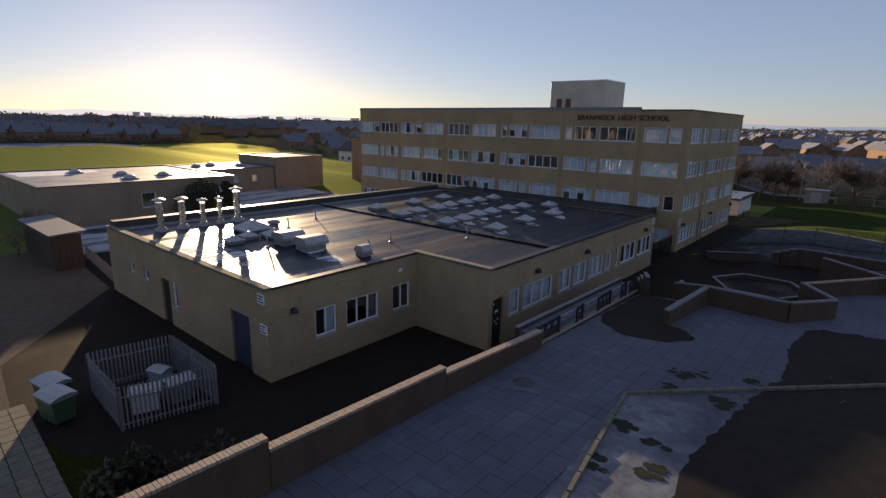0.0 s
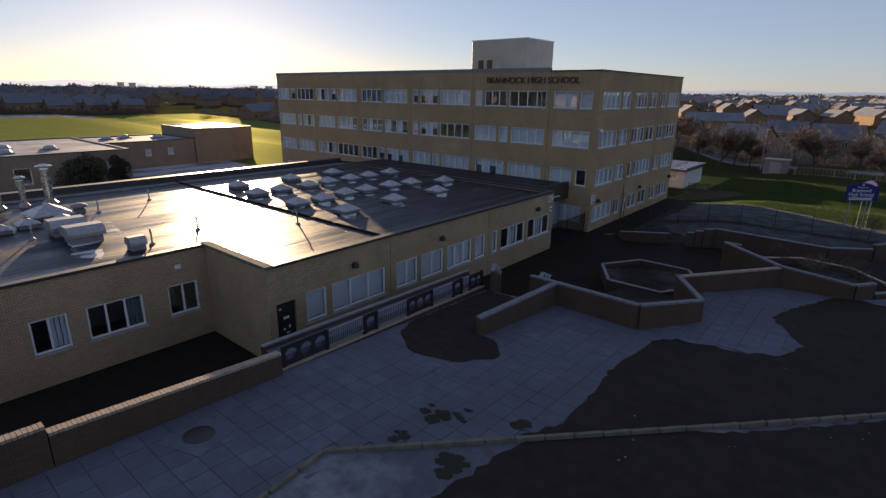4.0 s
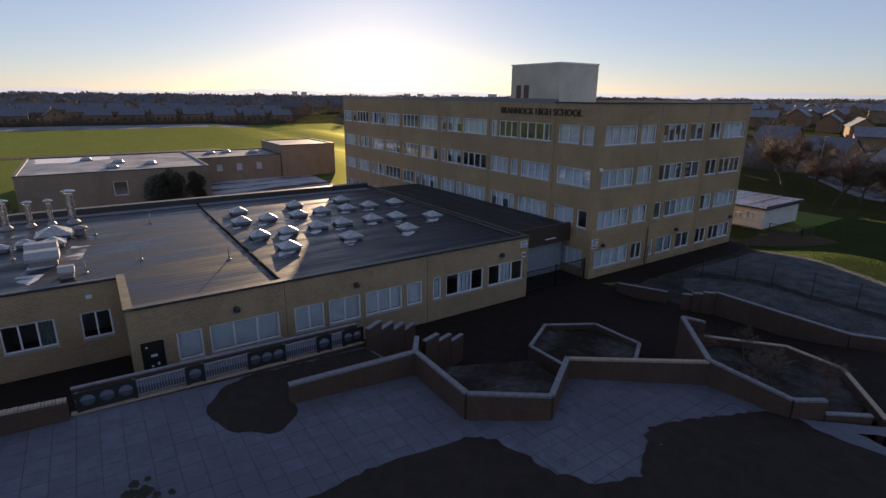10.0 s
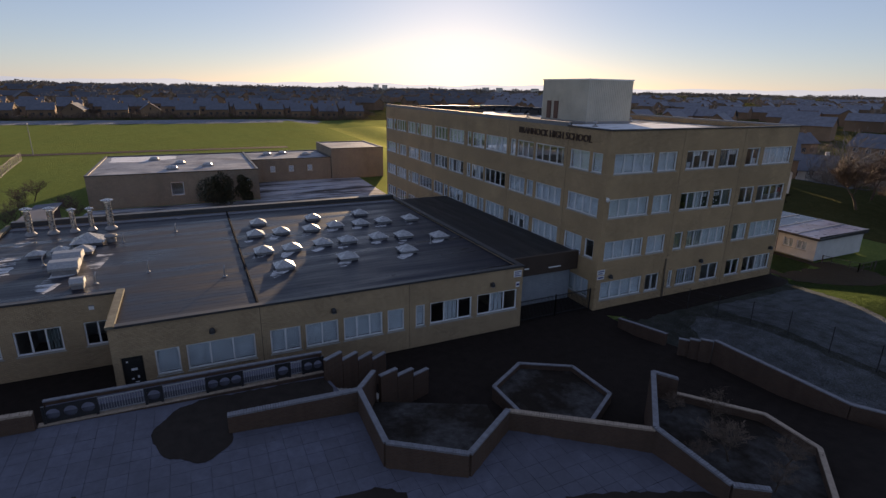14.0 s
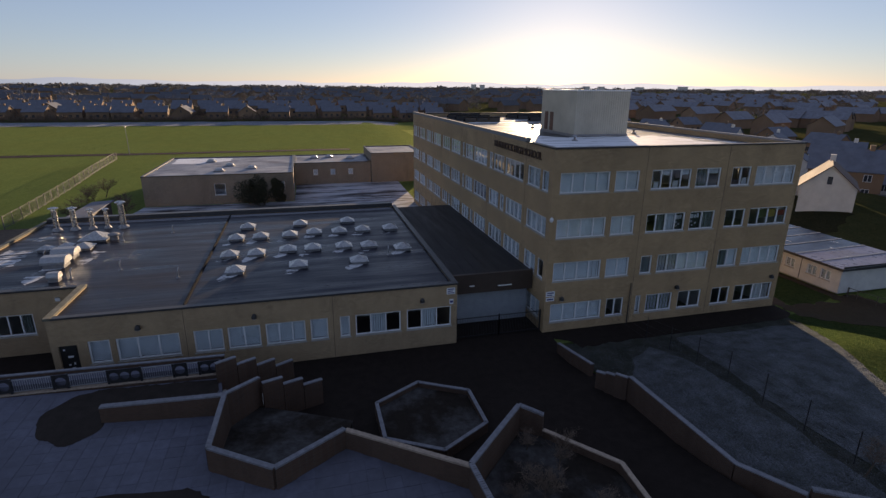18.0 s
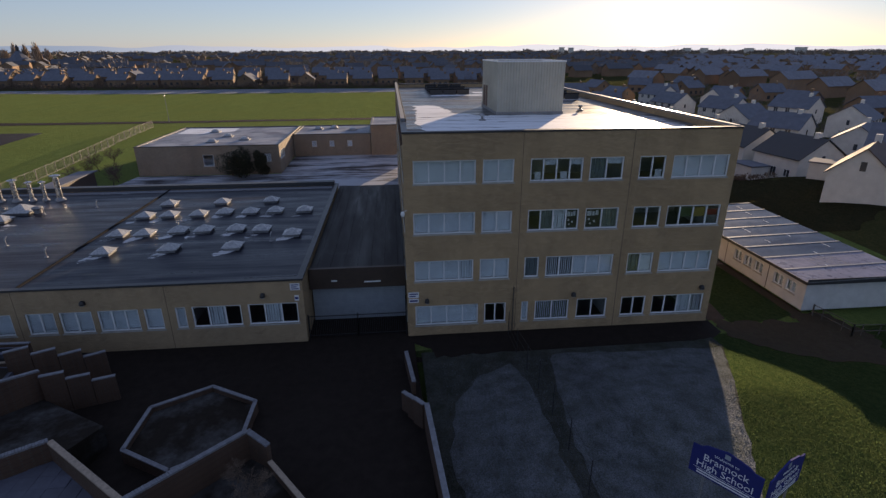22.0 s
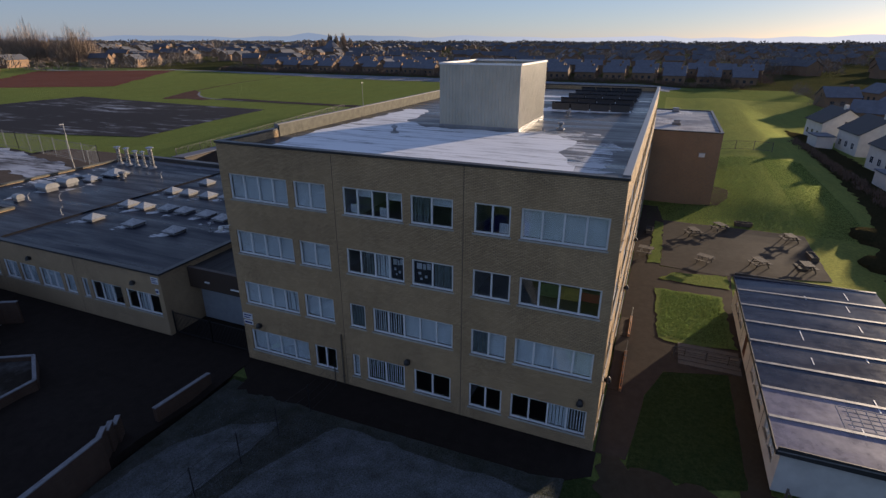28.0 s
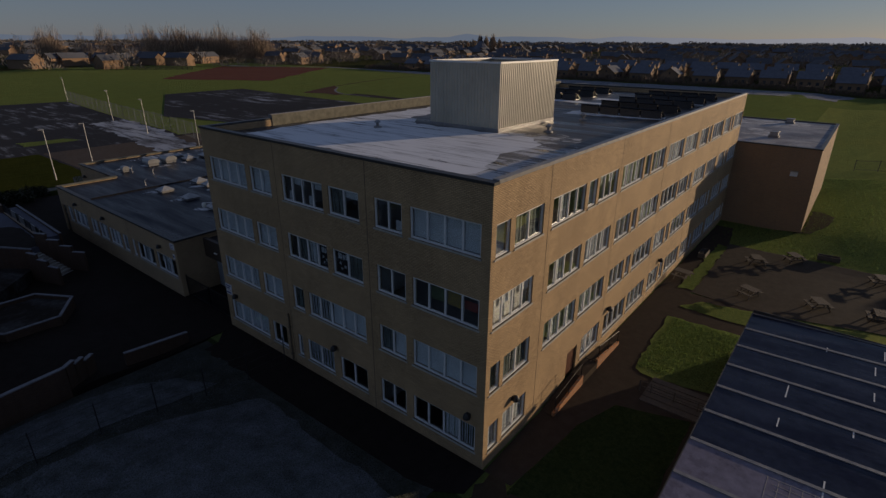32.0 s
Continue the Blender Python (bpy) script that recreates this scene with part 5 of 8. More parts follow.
for k in range(9):
    x = HX0 - 0.22 + (HX1 - HX0 + 0.44) * k / 8
    bm = bmesh.new()
    bar(bm, (x, HY0 - 0.24, 2.735), (x, HY1 + 0.24, 2.965), 0.2, 0.06)
    part("roof_rib", bm, M["lead"], hut)
# bright flecks of reflection on the roof, built as white strips
for x, y, ln in ((-30.2, 90.3, 1.3), (-37.4, 94.3, 1.2), (-35.2, 93.9, 1.0), (-36.3, 91.6, 0.6), (-27.1, 90.3, 0.8), (-23.5, 92.4, 1.1), (-32.3, 93.9, 0.9), (-25.4, 94.6, 1.2), (-28.3, 93.2, 0.7), (-21.0, 91.2, 0.6)):
    z = 2.722 + 0.23 * (y - HY0 + 0.25) / (HY1 - HY0 + 0.5)
    part("seam_strip", boxes((x - ln / 2, x + ln / 2, y - 0.03, y + 0.03, z, z + 0.01)), M["upvc"], hut, "short white strip for a bright glint on the roof")

for k in range(6):
    bm = bmesh.new()
    x, y = -22.9 + 0.36 * k, 90.6 + 0.1 * (k % 3)
    bar(bm, (x, y, 2.722 + 0.025 * (y - HY0 + 0.25)), (x, y + 2.6, 2.722 + 0.025 * (y + 2.85 - HY0)), 0.022, 0.012)
    part("seam_strip", bm, M["concrete"], hut)
for k in range(7):
    bm = bmesh.new()
    y = 90.5 + 0.42 * k
    z = 2.722 + 0.025 * (y - HY0 + 0.25)
    bar(bm, (-22.95 + 0.1 * (k % 2), y, z), (-21.1 - 0.2 * (k % 3), y, z), 0.022, 0.014)
    part("seam_strip", bm, M["concrete"], hut)

# ---- court, walls and planters ----
def coped_wall(pts, tops, base, name, label, thick=0.3, cope="coping", wall="brick_red", group="brick retaining walls", toothed=False):
    """A brick wall along plan points, each run with its own coping; tops gives the height at each point."""
    t = thing(name, label, "garden wall", group)
    for i, ((x0, y0), (x1, y1)) in enumerate(zip(pts, pts[1:])):
        d = Vector((x1 - x0, y1 - y0)).normalized()
        n = Vector((-d.y, d.x))
        ex = thick * 0.5

        def quad(w, e0, e1):
            a, b = Vector((x0, y0)) - d * e0, Vector((x1, y1)) + d * e1
            return [tuple(a - n * w / 2), tuple(b - n * w / 2), tuple(b + n * w / 2), tuple(a + n * w / 2)]
        z0, z1 = tops[i], tops[i + 1]
        bm = bmesh.new()
        prism(bm, quad(thick, 0.0, 0.0 if i < len(pts) - 2 else 0.0), base, [z0 - 0.09, z1 - 0.09, z1 - 0.09, z0 - 0.09])
        part("wall", bm, M[wall], t)
        if toothed:
            length = math.hypot(x1 - x0, y1 - y0)
            k = int(length / 0.115)
            first = None
            bm = bmesh.new()
            box(bm, -0.05, 0.05, -thick * 0.52, thick * 0.52, -0.094, 0.0)
            for j in range(k):
                u = (j + 0.5) * length / k
                m = pose(x0 + d.x * u, y0 + d.y * u, z0 + (z1 - z0) * u / length + 0.004 * (j % 3), 0, 0, math.degrees(math.atan2(d.y, d.x)))
                if first is None:
                    first = part("coping_brick", bm, M[cope], t)
                    first.matrix_basis = m
                else:
                    again(first, "coping_brick", t, m)
        else:
            bm = bmesh.new()
            prism(bm, quad(thick + 0.01, 0.02, 0.02), [z0 - 0.088, z1 - 0.088, z1 - 0.088, z0 - 0.088], [z0 - 0.025, z1 - 0.025, z1 - 0.025, z0 - 0.025])
            part("coping", bm, M[cope], t)
    return t


coped_wall([(-13.25, -6.0), (-13.25, 5.88)], [5.0, 4.72], -0.3, "boundary_wall", "long red-brown brick wall with pale brick-on-edge coping", toothed=True, cope="coping_tile")
coped_wall([(-13.25, 5.9), (-13.25, 13.15)], [4.36, 4.10], -0.3, "boundary_wall", "long red-brown brick wall with pale brick-on-edge coping", toothed=True, cope="coping_tile")
coped_wall([(-13.25, 13.18), (-13.25, 20.2)], [3.86, 3.42], -0.3, "boundary_wall", "long red-brown brick wall with pale brick-on-edge coping", toothed=True, cope="coping_tile")
coped_wall([(-13.5, 20.25), (-13.5, 33.2)], [2.6, 2.35], -0.3, "dwarf_wall", "low brick wall under the railing panels", cope="coping_tile")
coped_wall([(-14.6, 20.3), (-14.6, 33.3)], [3.2, 2.95], -0.3, "ramp_wall", "low wall with frosted slab coping", thick=0.2)
sheet("ramp_floor", [(-14.5, 20.4), (-13.66, 20.4), (-13.66, 33.1), (-14.5, 33.1)], M["slab_rest"], lambda x, y: 2.95 - 0.02 * (y - 20.3), 0.0, "narrow frosted ramp behind the railing panels", "ramp", 0.3)
coped_wall([(-9.9, 28.0), (-9.4, 33.95)], [3.22, 3.3], 0.0, "planter_wall", "red-brown brick wall with frosted coping", toothed=True)
coped_wall([(-11.7, 35.5), (-9.4, 34.0), (-5.0, 33.85), (-3.05, 36.75), (-5.1, 39.9)], [2.75, 3.34, 3.36, 3.26, 3.2], 0.0, "planter_wall", "angular brick planter wall with pale frosted coping", thick=0.24, toothed=True, cope="coping")
coped_wall([(-5.1, 39.95), (-1.05, 44.95)], [3.12, 3.3], 0.0, "planter_wall", "brown brick retaining wall with worn coping", cope="coping_tile", toothed=True, thick=0.24)
coped_wall([(-4.0, 49.8), (-4.74, 48.74), (-1.05, 44.98), (2.45, 45.36), (3.24, 46.5)], [3.02, 3.3, 3.4, 3.0, 3.0], 0.0, "planter_wall", "angular brick planter wall with pale frosted coping", thick=0.24, toothed=True, cope="coping")
coped_wall([(-3.9, 49.8), (-0.7, 52.25), (2.0, 52.1), (4.8, 48.6)], [2.2, 2.25, 2.2, 2.2], 0.0, "planter_wall", "low planter wall with dull coping", cope="coping_tile", thick=0.22)
coped_wall([(3.3, 46.45), (4.46, 47.9)], [2.45, 2.45], 0.0, "planter_wall", "low brick end wall of the planter with frosted coping", thick=0.22)
hexa = [(-8.15 + 3.3 * math.cos(math.radians(a)), 44.85 + 3.25 * math.sin(math.radians(a))) for a in (0, 60, 120, 180, 240, 300, 360)]
coped_wall(hexa, [1.22] * 7, -0.2, "hexagon_planter", "sunken hexagonal brick planter with pale coping", thick=0.2)
sheet("planter_soil", hexa[:6], M["soil"], flat(0.85), 0.0, "dark bare soil in the hexagonal planter", "soil", 0.3)
sheet("planter_soil", [(-11.5, 35.4), (-9.3, 34.1), (-5.1, 34.0), (-3.2, 36.8), (-5.2, 39.7), (-8.0, 40.5)], M["soil"], lambda x, y: 1.0 + 0.16 * (x + 11), 0.0, "dark bare soil behind the planter wall", "soil", 0.3)
sheet("planter_soil", [(-4.6, 48.8), (-1.0, 45.2), (2.3, 45.6), (3.3, 46.3), (4.2, 49.9), (1.8, 52.5), (-0.9, 52.0), (-4.0, 49.9)], M["soil"], flat(1.75), 0.0, "dark planter soil with frosted stalks", "soil", 0.6)
# stairs between court and yard
sa, sd = Vector((-10.9, 33.4)), Vector((-0.5, 0.866)).normalized()
sn = Vector((-sd.y, sd.x))
stairs = thing("steps", "concrete steps down from the paved court to the yard", "steps")
for k in range(12):
    a = sa + sd * (0.33 * k)
    b = sa + sd * (0.33 * (k + 1))
    z = 2.1 - 0.175 * (k + 1)
    bm = bmesh.new()
    prism(bm, [tuple(a - sn * 0.1), tuple(b - sn * 0.1), tuple(b + sn * 2.0), tuple(a + sn * 2.0)], -0.3, z)
    part("step", bm, M["concrete"], stairs)
for (x0, y0), (x1, y1), zt, drop, n in (((-12.75, 33.1), (-15.05, 37.3), 3.42, 0.52, 4), ((-11.3, 35.7), (-12.45, 39.05), 2.62, 0.46, 3)):
    for k in range(n):
        a, b = (x0 + (x1 - x0) * k / n, y0 + (y1 - y0) * k / n), (x0 + (x1 - x0) * (k + 0.97) / n, y0 + (y1 - y0) * (k + 0.97) / n)
        coped_wall([a, b], [zt - drop * k, zt - drop * k], -0.3, "stair_cheek", "stepped brick cheek wall with frosted coping beside the stairs", thick=0.24)
# retaining wall of the lawn
LAWN_WALL = "brick retaining wall with frosted coping below the lawn"
coped_wall([(-14.75, 56.25), (-10.6, 56.6)], [0.8, 1.3], -0.3, "retaining_wall", LAWN_WALL, thick=0.24)
for x, y, z in ((-8.7, 56.25, 1.78), (-8.1, 56.55, 1.98), (-7.55, 56.85, 2.16)):
    coped_wall([(x - 0.35, y - 0.3), (x + 0.22, y + 0.16)], [z, z], -0.3, "retaining_wall", "stepped brick retaining wall with frosted coping", thick=0.24)
coped_wall([(-7.3, 57.15), (0.42, 57.7), (2.9, 59.1)], [2.22, 2.0, 2.1], -0.3, "retaining_wall", LAWN_WALL, thick=0.26)
coped_wall([(2.98, 59.2), (5.4, 63.2), (9.0, 64.6)], [2.4, 2.38, 2.4], -0.3, "retaining_wall", LAWN_WALL, thick=0.26, toothed=True)


# railing panels with cut circles
def circle_panel(y0, y1, zt, holes):
    """A black steel panel with round holes, between two posts."""
    t = thing("circle_panel", "black steel railing panel with cut-out circles", "railing", "railing along the court", at=(-13.5, y0, 0))
    w, h0, h1 = y1 - y0, zt - 0.82, zt
    bm = bmesh.new()
    r, n = 0.27, 16
    cell = w / holes
    for k in range(holes):
        cy, cz = cell * (k + 0.5), (h0 + h1) / 2
        rr = min(r, cell * 0.44)
        for side in (-0.02, 0.02):
            inner = [bm.verts.new((side, cy + rr * math.cos(i * math.tau / n), cz + rr * math.sin(i * math.tau / n))) for i in range(n)]
            outer = []
            for i in range(n):
                c, s = math.cos(i * math.tau / n), math.sin(i * math.tau / n)
                q = max(abs(c), abs(s))
                outer.append(bm.verts.new((side, cy + c / q * cell / 2, cz + s / q * (h1 - h0) / 2)))
            for i in range(n):
                j = (i + 1) % n
                bm.faces.new((inner[i], inner[j], outer[j], outer[i]))
            if side < 0:
                back = inner
            else:
                for i in range(n):
                    j = (i + 1) % n
                    bm.faces.new((back[i], back[j], inner[j], inner[i]))
    bmesh.ops.remove_doubles(bm, verts=bm.verts, dist=0.002)
    part("plate", bm, M["black_metal"], t)
    for y in (0.0, w):
        part("post", boxes((-0.06, 0.06, y - 0.06, y + 0.06, zt - 1.15, zt + 0.04)), M["black_metal"], t)


rail_top = lambda y: 3.42 - 0.019 * (y - 20.4)
segs = [("c", 20.45, 22.6, 3), ("b", 22.6, 24.5, 0), ("c", 24.5, 25.3, 1), ("b", 25.3, 27.2, 0), ("c", 27.2, 29.0, 3), ("b", 29.0, 30.6, 0), ("c", 30.6, 31.4, 1), ("b", 31.4, 32.0, 0), ("c", 32.0, 33.2, 2)]
for kind, a, b, n in segs:
    zt = rail_top((a + b) / 2)
    if kind == "c":
        circle_panel(a + 0.06, b - 0.06, zt, n)
    else:
        t = thing("bar_railing", "pale galvanised bar railing between the black panels", "railing", "railing along the court", at=(-13.5, a, 0))
        for z in (zt - 0.72, zt - 0.04):
            bm = bmesh.new()
            bar(bm, (0, 0, z), (0, b - a, z), 0.045)
            part("rail", bm, M["galv"], t)
        k = int((b - a) / 0.11)
        for i in range(k):
            y = (i + 0.5) * (b - a) / k
            bm = bmesh.new()
            bar(bm, (0, y, zt - 0.72), (0, y, zt - 0.05), 0.022)
            part("bar", bm, M["galv"], t)

# ---- surfaces ----
tarm = [(-4.6, 23.0), (-4.0, 24.2), (-4.0, 26.4), (-4.3, 29.3), (-4.0, 33.1), (-3.2, 34.0), (-0.5, 34.6), (0.6, 35.3), (1.2, 37.0), (-0.4, 39.7), (0.1, 41.5), (1.6, 44.9), (3.7, 46.2), (60, 46.4), (60, 20), (9, 20), (5.6, 34.4), (0.4, 28.3)]
sheet("tarmac_path", wavy(tarm, 0.1, 0.3, 3), M["tarmac"], court_z, 0.02, "dark bare tarmac where the frost has melted", "pavement", step=3)
melt = []
for k in range(72):
    a = k * math.tau / 72
    q = 1 + 0.07 * math.sin(3 * a) + 0.04 * math.sin(7 * a + 1) + rnd.uniform(-0.012, 0.012)
    melt.append((-10.6 + 2.4 * q * math.cos(a), 26.65 + 1.65 * q * math.sin(a)))
sheet("frost_wedge", wavy([(2.76, 45.5), (4.0, 46.8), (5.1, 48.05), (9.0, 50.5), (9.4, 48.6), (5.3, 47.2), (4.5, 46.4), (6.2, 46.3), (9.5, 46.6), (9.5, 45.9), (5.8, 45.75), (4.6, 45.4), (3.7, 45.3)], 0.06, 0.3, 43), M["slab_rest"], court_z, 0.03, "wedge of frost left on the tarmac beside the planter", "frost", step=1)
sheet("melt_strip", wavy([(-13.1, 26.8), (-13.1, 33.1), (-11.2, 33.3), (-9.9, 33.0), (-10.1, 28.2), (-10.4, 27.0)], 0.08, 0.3, 44), M["tarmac"], court_z, 0.014, "dark damp ground between the railing and the planter wall", "pavement", step=0)
sheet("melt_patch", melt, M["tarmac"], court_z, 0.016, "dark round damp patch in the frost", "pavement", step=0)
kerb_line = [(-6.3, 6.0), (-7.15, 11.4), (-8.3, 18.4), (0.4, 28.35), (5.6, 34.4), (16, 47)]
sheet("road_edge", [(-7.4, -28), (-6.9, 5), (-7.7, 12), (-8.4, 18.6), (0.3, 28.2), (2.0, 28.0), (-3, 18), (-3, -28)], M["road_frost"], court_z, 0.002, "frosted tarmac beside the kerb", "road", step=4)
sheet("access_road", wavy([(-4.3, -6), (-5.05, 13.8), (-5.2, 14.7), (-5.1, 17), (-4.5, 21.9), (-3.9, 24), (0.6, 28.2), (5.8, 34.3), (16, 46.3), (60, 46.3), (60, -28), (-4, -28)], 0.1, 0.35, 41), M["tarmac"], court_z, 0.01, "dark tarmac access road", "road", step=4)
kerb = thing("kerb", "worn concrete kerb stones along the access road", "kerb", kind="structure")
first = None
for (x0, y0), (x1, y1) in zip(kerb_line, kerb_line[1:]):
    length = math.hypot(x1 - x0, y1 - y0)
    k = int(length / 0.92)
    for i in range(k):
        u = (i + 0.5) / k
        x, y = x0 + (x1 - x0) * u, y0 + (y1 - y0) * u
        m = pose(x, y, court_z(x, y) + 0.05, 0, 0, math.degrees(math.atan2(y1 - y0, x1 - x0)))
        if first is None:
            first = part("kerb_stone", boxes((-0.452, 0.452, -0.065, 0.065, -0.12, 0.09)), M["kerb_moss"], kerb)
            first.matrix_basis = m
        else:
            again(first, "kerb_stone", kerb, m)
sheet("lawn_margin", [(-15.6, 57.3), (-7.3, 57.4), (0.4, 57.95), (2.9, 59.4), (5.3, 63.5), (9, 64.9), (20, 66.6), (1.5, 70.0), (-14.2, 78.3), (-15.6, 78.3)], M["grass_bare"], lawn_z, 0.03, "dark damp turf at the edge of the frosted lawn", "lawn", step=1)
sheet("frosted_lawn", wavy([(-13.3, 62.9), (-11.8, 60.6), (-9.4, 59.0), (-5.7, 58.3), (-2.7, 58.5), (0.4, 59.0), (2.6, 60.2), (4.6, 63.3), (-1.2, 63.4), (-7.6, 63.3), (-11.1, 63.3)], 0.16, 0.8, 5), M["grass_frost"], lawn_z, 0.06, "grass white with frost below the wire fence", "lawn", step=1)
sheet("frosted_lawn", wavy([(-14.3, 66.0), (-9.8, 64.9), (-4.3, 64.2), (-1.7, 64.3), (6, 64.6), (20, 67), (1.5, 70.2), (-13.9, 77.9)], 0.16, 0.8, 6), M["grass_frost"], lawn_z, 0.06, "grass white with frost in the shade of the block", "lawn", step=1)
sheet("strip_tarmac", [(-17.99, 56.2), (-15.6, 56.4), (-14.7, 57.4), (-14.9, 77.6), (-16.2, 79.5), (-17.99, 79.5)], M["tarmac_yard"], ground_z, 0.03, "dark tarmac strip along the foot of the block", "path")
sheet("north_path", wavy([(-18, 79.4), (-18, 81.0), (-24, 81.6), (-27.0, 82.6), (-28.4, 86.8), (-28.4, 87.4), (-45.3, 88), (-45.4, 82), (-60, 82.0), (-66, 81.2), (-66, 79.4)], 0.06, 1.2, 6), M["tarmac_brown"], ground_z, 0.03, "dark brown gravelly path along the block", "path")
sheet("picnic_terrace", wavy([(-60.3, 82.0), (-45.6, 82.0), (-45.2, 84.8), (-45.2, 87.9), (-47.5, 96.4), (-59.7, 96.4)], 0.05, 1.0, 61), M["tarmac_terrace"], ground_z, 0.045, "brown-grey tarmac terrace with picnic tables", "terrace")
sheet("worn_track", wavy([(-17.9, 79.7), (-17.4, 81.4), (-17.3, 86.5), (-18.6, 86.9), (-18.2, 87.5), (-18.0, 89.5), (-14.0, 90.0), (-10.5, 87.5), (-11.5, 83.6), (-13.5, 81.2), (-15.5, 79.5)], 0.35, 0.5, 71), M["mud"], ground_z, 0.035, "bare trodden earth between the block corner and the portable classroom", "path", step=1)
sheet("bare_corner", wavy([(-78.2, 87.6), (-78.0, 88.6), (-75.8, 90.0), (-71.6, 89.7), (-68.2, 88.3), (-67.9, 86.5), (-68.6, 87.6)], 0.12, 0.5, 75), M["mud"], ground_z, 0.03, "trodden bare earth at the corner of the sports hall", "path", step=1)
sheet("bare_border", wavy([(-44.9, 86.9), (-17.6, 86.2), (-17.4, 87.6), (-44.9, 87.6)], 0.05, 0.6, 74), M["mud"], ground_z, 0.022, "bare brown earth along the wall of the portable classroom", "path", step=0)
sheet("hut_lawn", wavy([(-17.4, 81.0), (-24.2, 81.5), (-27.1, 82.5), (-28.3, 86.5), (-18.2, 86.6), (-17.4, 84.6)], 0.05, 0.5, 73), M["mown_lawn"], ground_z, 0.026, "short green lawn between the block and the portable classroom", "lawn", step=1)
# dark sheet stands in for the shadow the houses cast on the grass
sheet("garden_earth", wavy([(-66, 104.4), (-52, 101.5), (-42, 100.0), (-36, 101.5), (-34, 106), (-37, 112), (-44, 117), (-58, 118), (-142, 112.5), (-146, 108), (-124, 107.2), (-98, 107.0), (-80, 106.4)], 0.5, 0.9, 72), M["turf_rough"], ground_z, 0.05, "rough turf below the houses, their shade put into its dark colour", "ground", step=2)
for x, y, w, h in ((-62.0, 103.0, 3.2, 0.9), (-53.5, 101.5, 2.6, 0.8), (-45.5, 103.5, 3.0, 0.9)):
    heap = thing("earth_heap", "low heap of dark earth with rough grass", "earth heap", "earth heaps", at=(x, y, ground_z(x, y)))
    bm = bmesh.new()
    hr = random.Random(int(-x))
    rings = []
    for q, zz in ((1.0, -0.2), (0.85, 0.35), (0.55, 0.8), (0.2, 1.0)):
        rings.append([bm.verts.new((w * q * math.cos(k * math.tau / 16) * hr.uniform(0.85, 1.15), 0.7 * w * q * math.sin(k * math.tau / 16) * hr.uniform(0.85, 1.15), h * zz * hr.uniform(0.85, 1.1))) for k in range(16)])
    for p, q in zip(rings, rings[1:]):
        for k in range(16):
            bm.faces.new((p[k], p[(k + 1) % 16], q[(k + 1) % 16], q[k]))
    bm.faces.new(rings[-1])
    part("mound", bm, M["turf_rough"], heap, smooth=True)


# ---- roof of the block ----
def collector(x, y):
    """A tilted dark collector on a small frame."""
    t = thing("solar_collector", "dark tilted solar collector on the flat roof", "solar panel", "solar collectors on the block roof", at=(x, y, BDECK))
    bm = bmesh.new()
    sec = [(-0.62, 0.10), (0.5, 0.74), (0.53, 0.68), (-0.59, 0.04)]
    lo = [bm.verts.new((u, -0.83, v)) for u, v in sec]
    hi = [bm.verts.new((u, 0.83, v)) for u, v in sec]
    bm.faces.new(lo)
    bm.faces.new(hi[::-1])
    for i in range(4):
        j = (i + 1) % 4
        bm.faces.new((lo[i], hi[i], hi[j], lo[j]))
    part("panel", bm, M["panel_solar"], t)
    part("back_sheet", boxes((0.4, 0.44, -0.8, 0.8, 0.0, 0.6)), M["edge_metal"], t)
    for y2 in (-0.7, 0.7):
        bm = bmesh.new()
        bar(bm, (-0.5, y2, 0.04), (0.5, y2, 0.04), 0.06)
        part("foot_rail", bm, M["galv"], t)
    return t


first = None
for k in range(5):
    for y in [61.6 + 1.75 * i for i in range(3 if k > 1 else 0)] + [71.3 + 1.75 * i for i in range(4)]:
        x = -45.5 - 4.4 * k
        if first is None:
            first = collector(x, y)
        else:
            copy_thing(first, pose(x, y, BDECK))
frost = sheet("tmp", wavy([(-18.5, 58.5), (-18.5, 75.2), (-21, 76.6), (-25, 75.2), (-29.0, 75.4), (-30.8, 73.6), (-30.8, 64.0), (-33, 61.5), (-40, 60.5), (-40, 58.2), (-27, 57.6)], 0.3, 0.7, 11), M["coping"], flat(BDECK), 0.006, "patch", step=0)
frost.name = "frost_patch"
frost.parent = block
for key in ("kind", "category"):
    del frost[key]
frost["label"] = "thin white frost on the roof felt"
frost.data.materials[0] = M["roof_snow"]
for i, pts in enumerate(([(-18.6, 74.0), (-18.6, 77.4), (-20.5, 78.4), (-24, 78.0), (-27.5, 78.2), (-31.5, 76.8), (-33.4, 74.8), (-31.4, 71.0), (-25, 73.0)],)):
    ice = sheet("tmp", wavy(pts, 0.4, 0.5, 90 + i), M["roof_frost_thin"], flat(BDECK), 0.003, "patch", step=0)
    ice.name, ice.parent = "frost_patch", block
    for key in ("kind", "category"):
        del ice[key]
    ice["label"] = "thinning frost at the edge of the white patch"
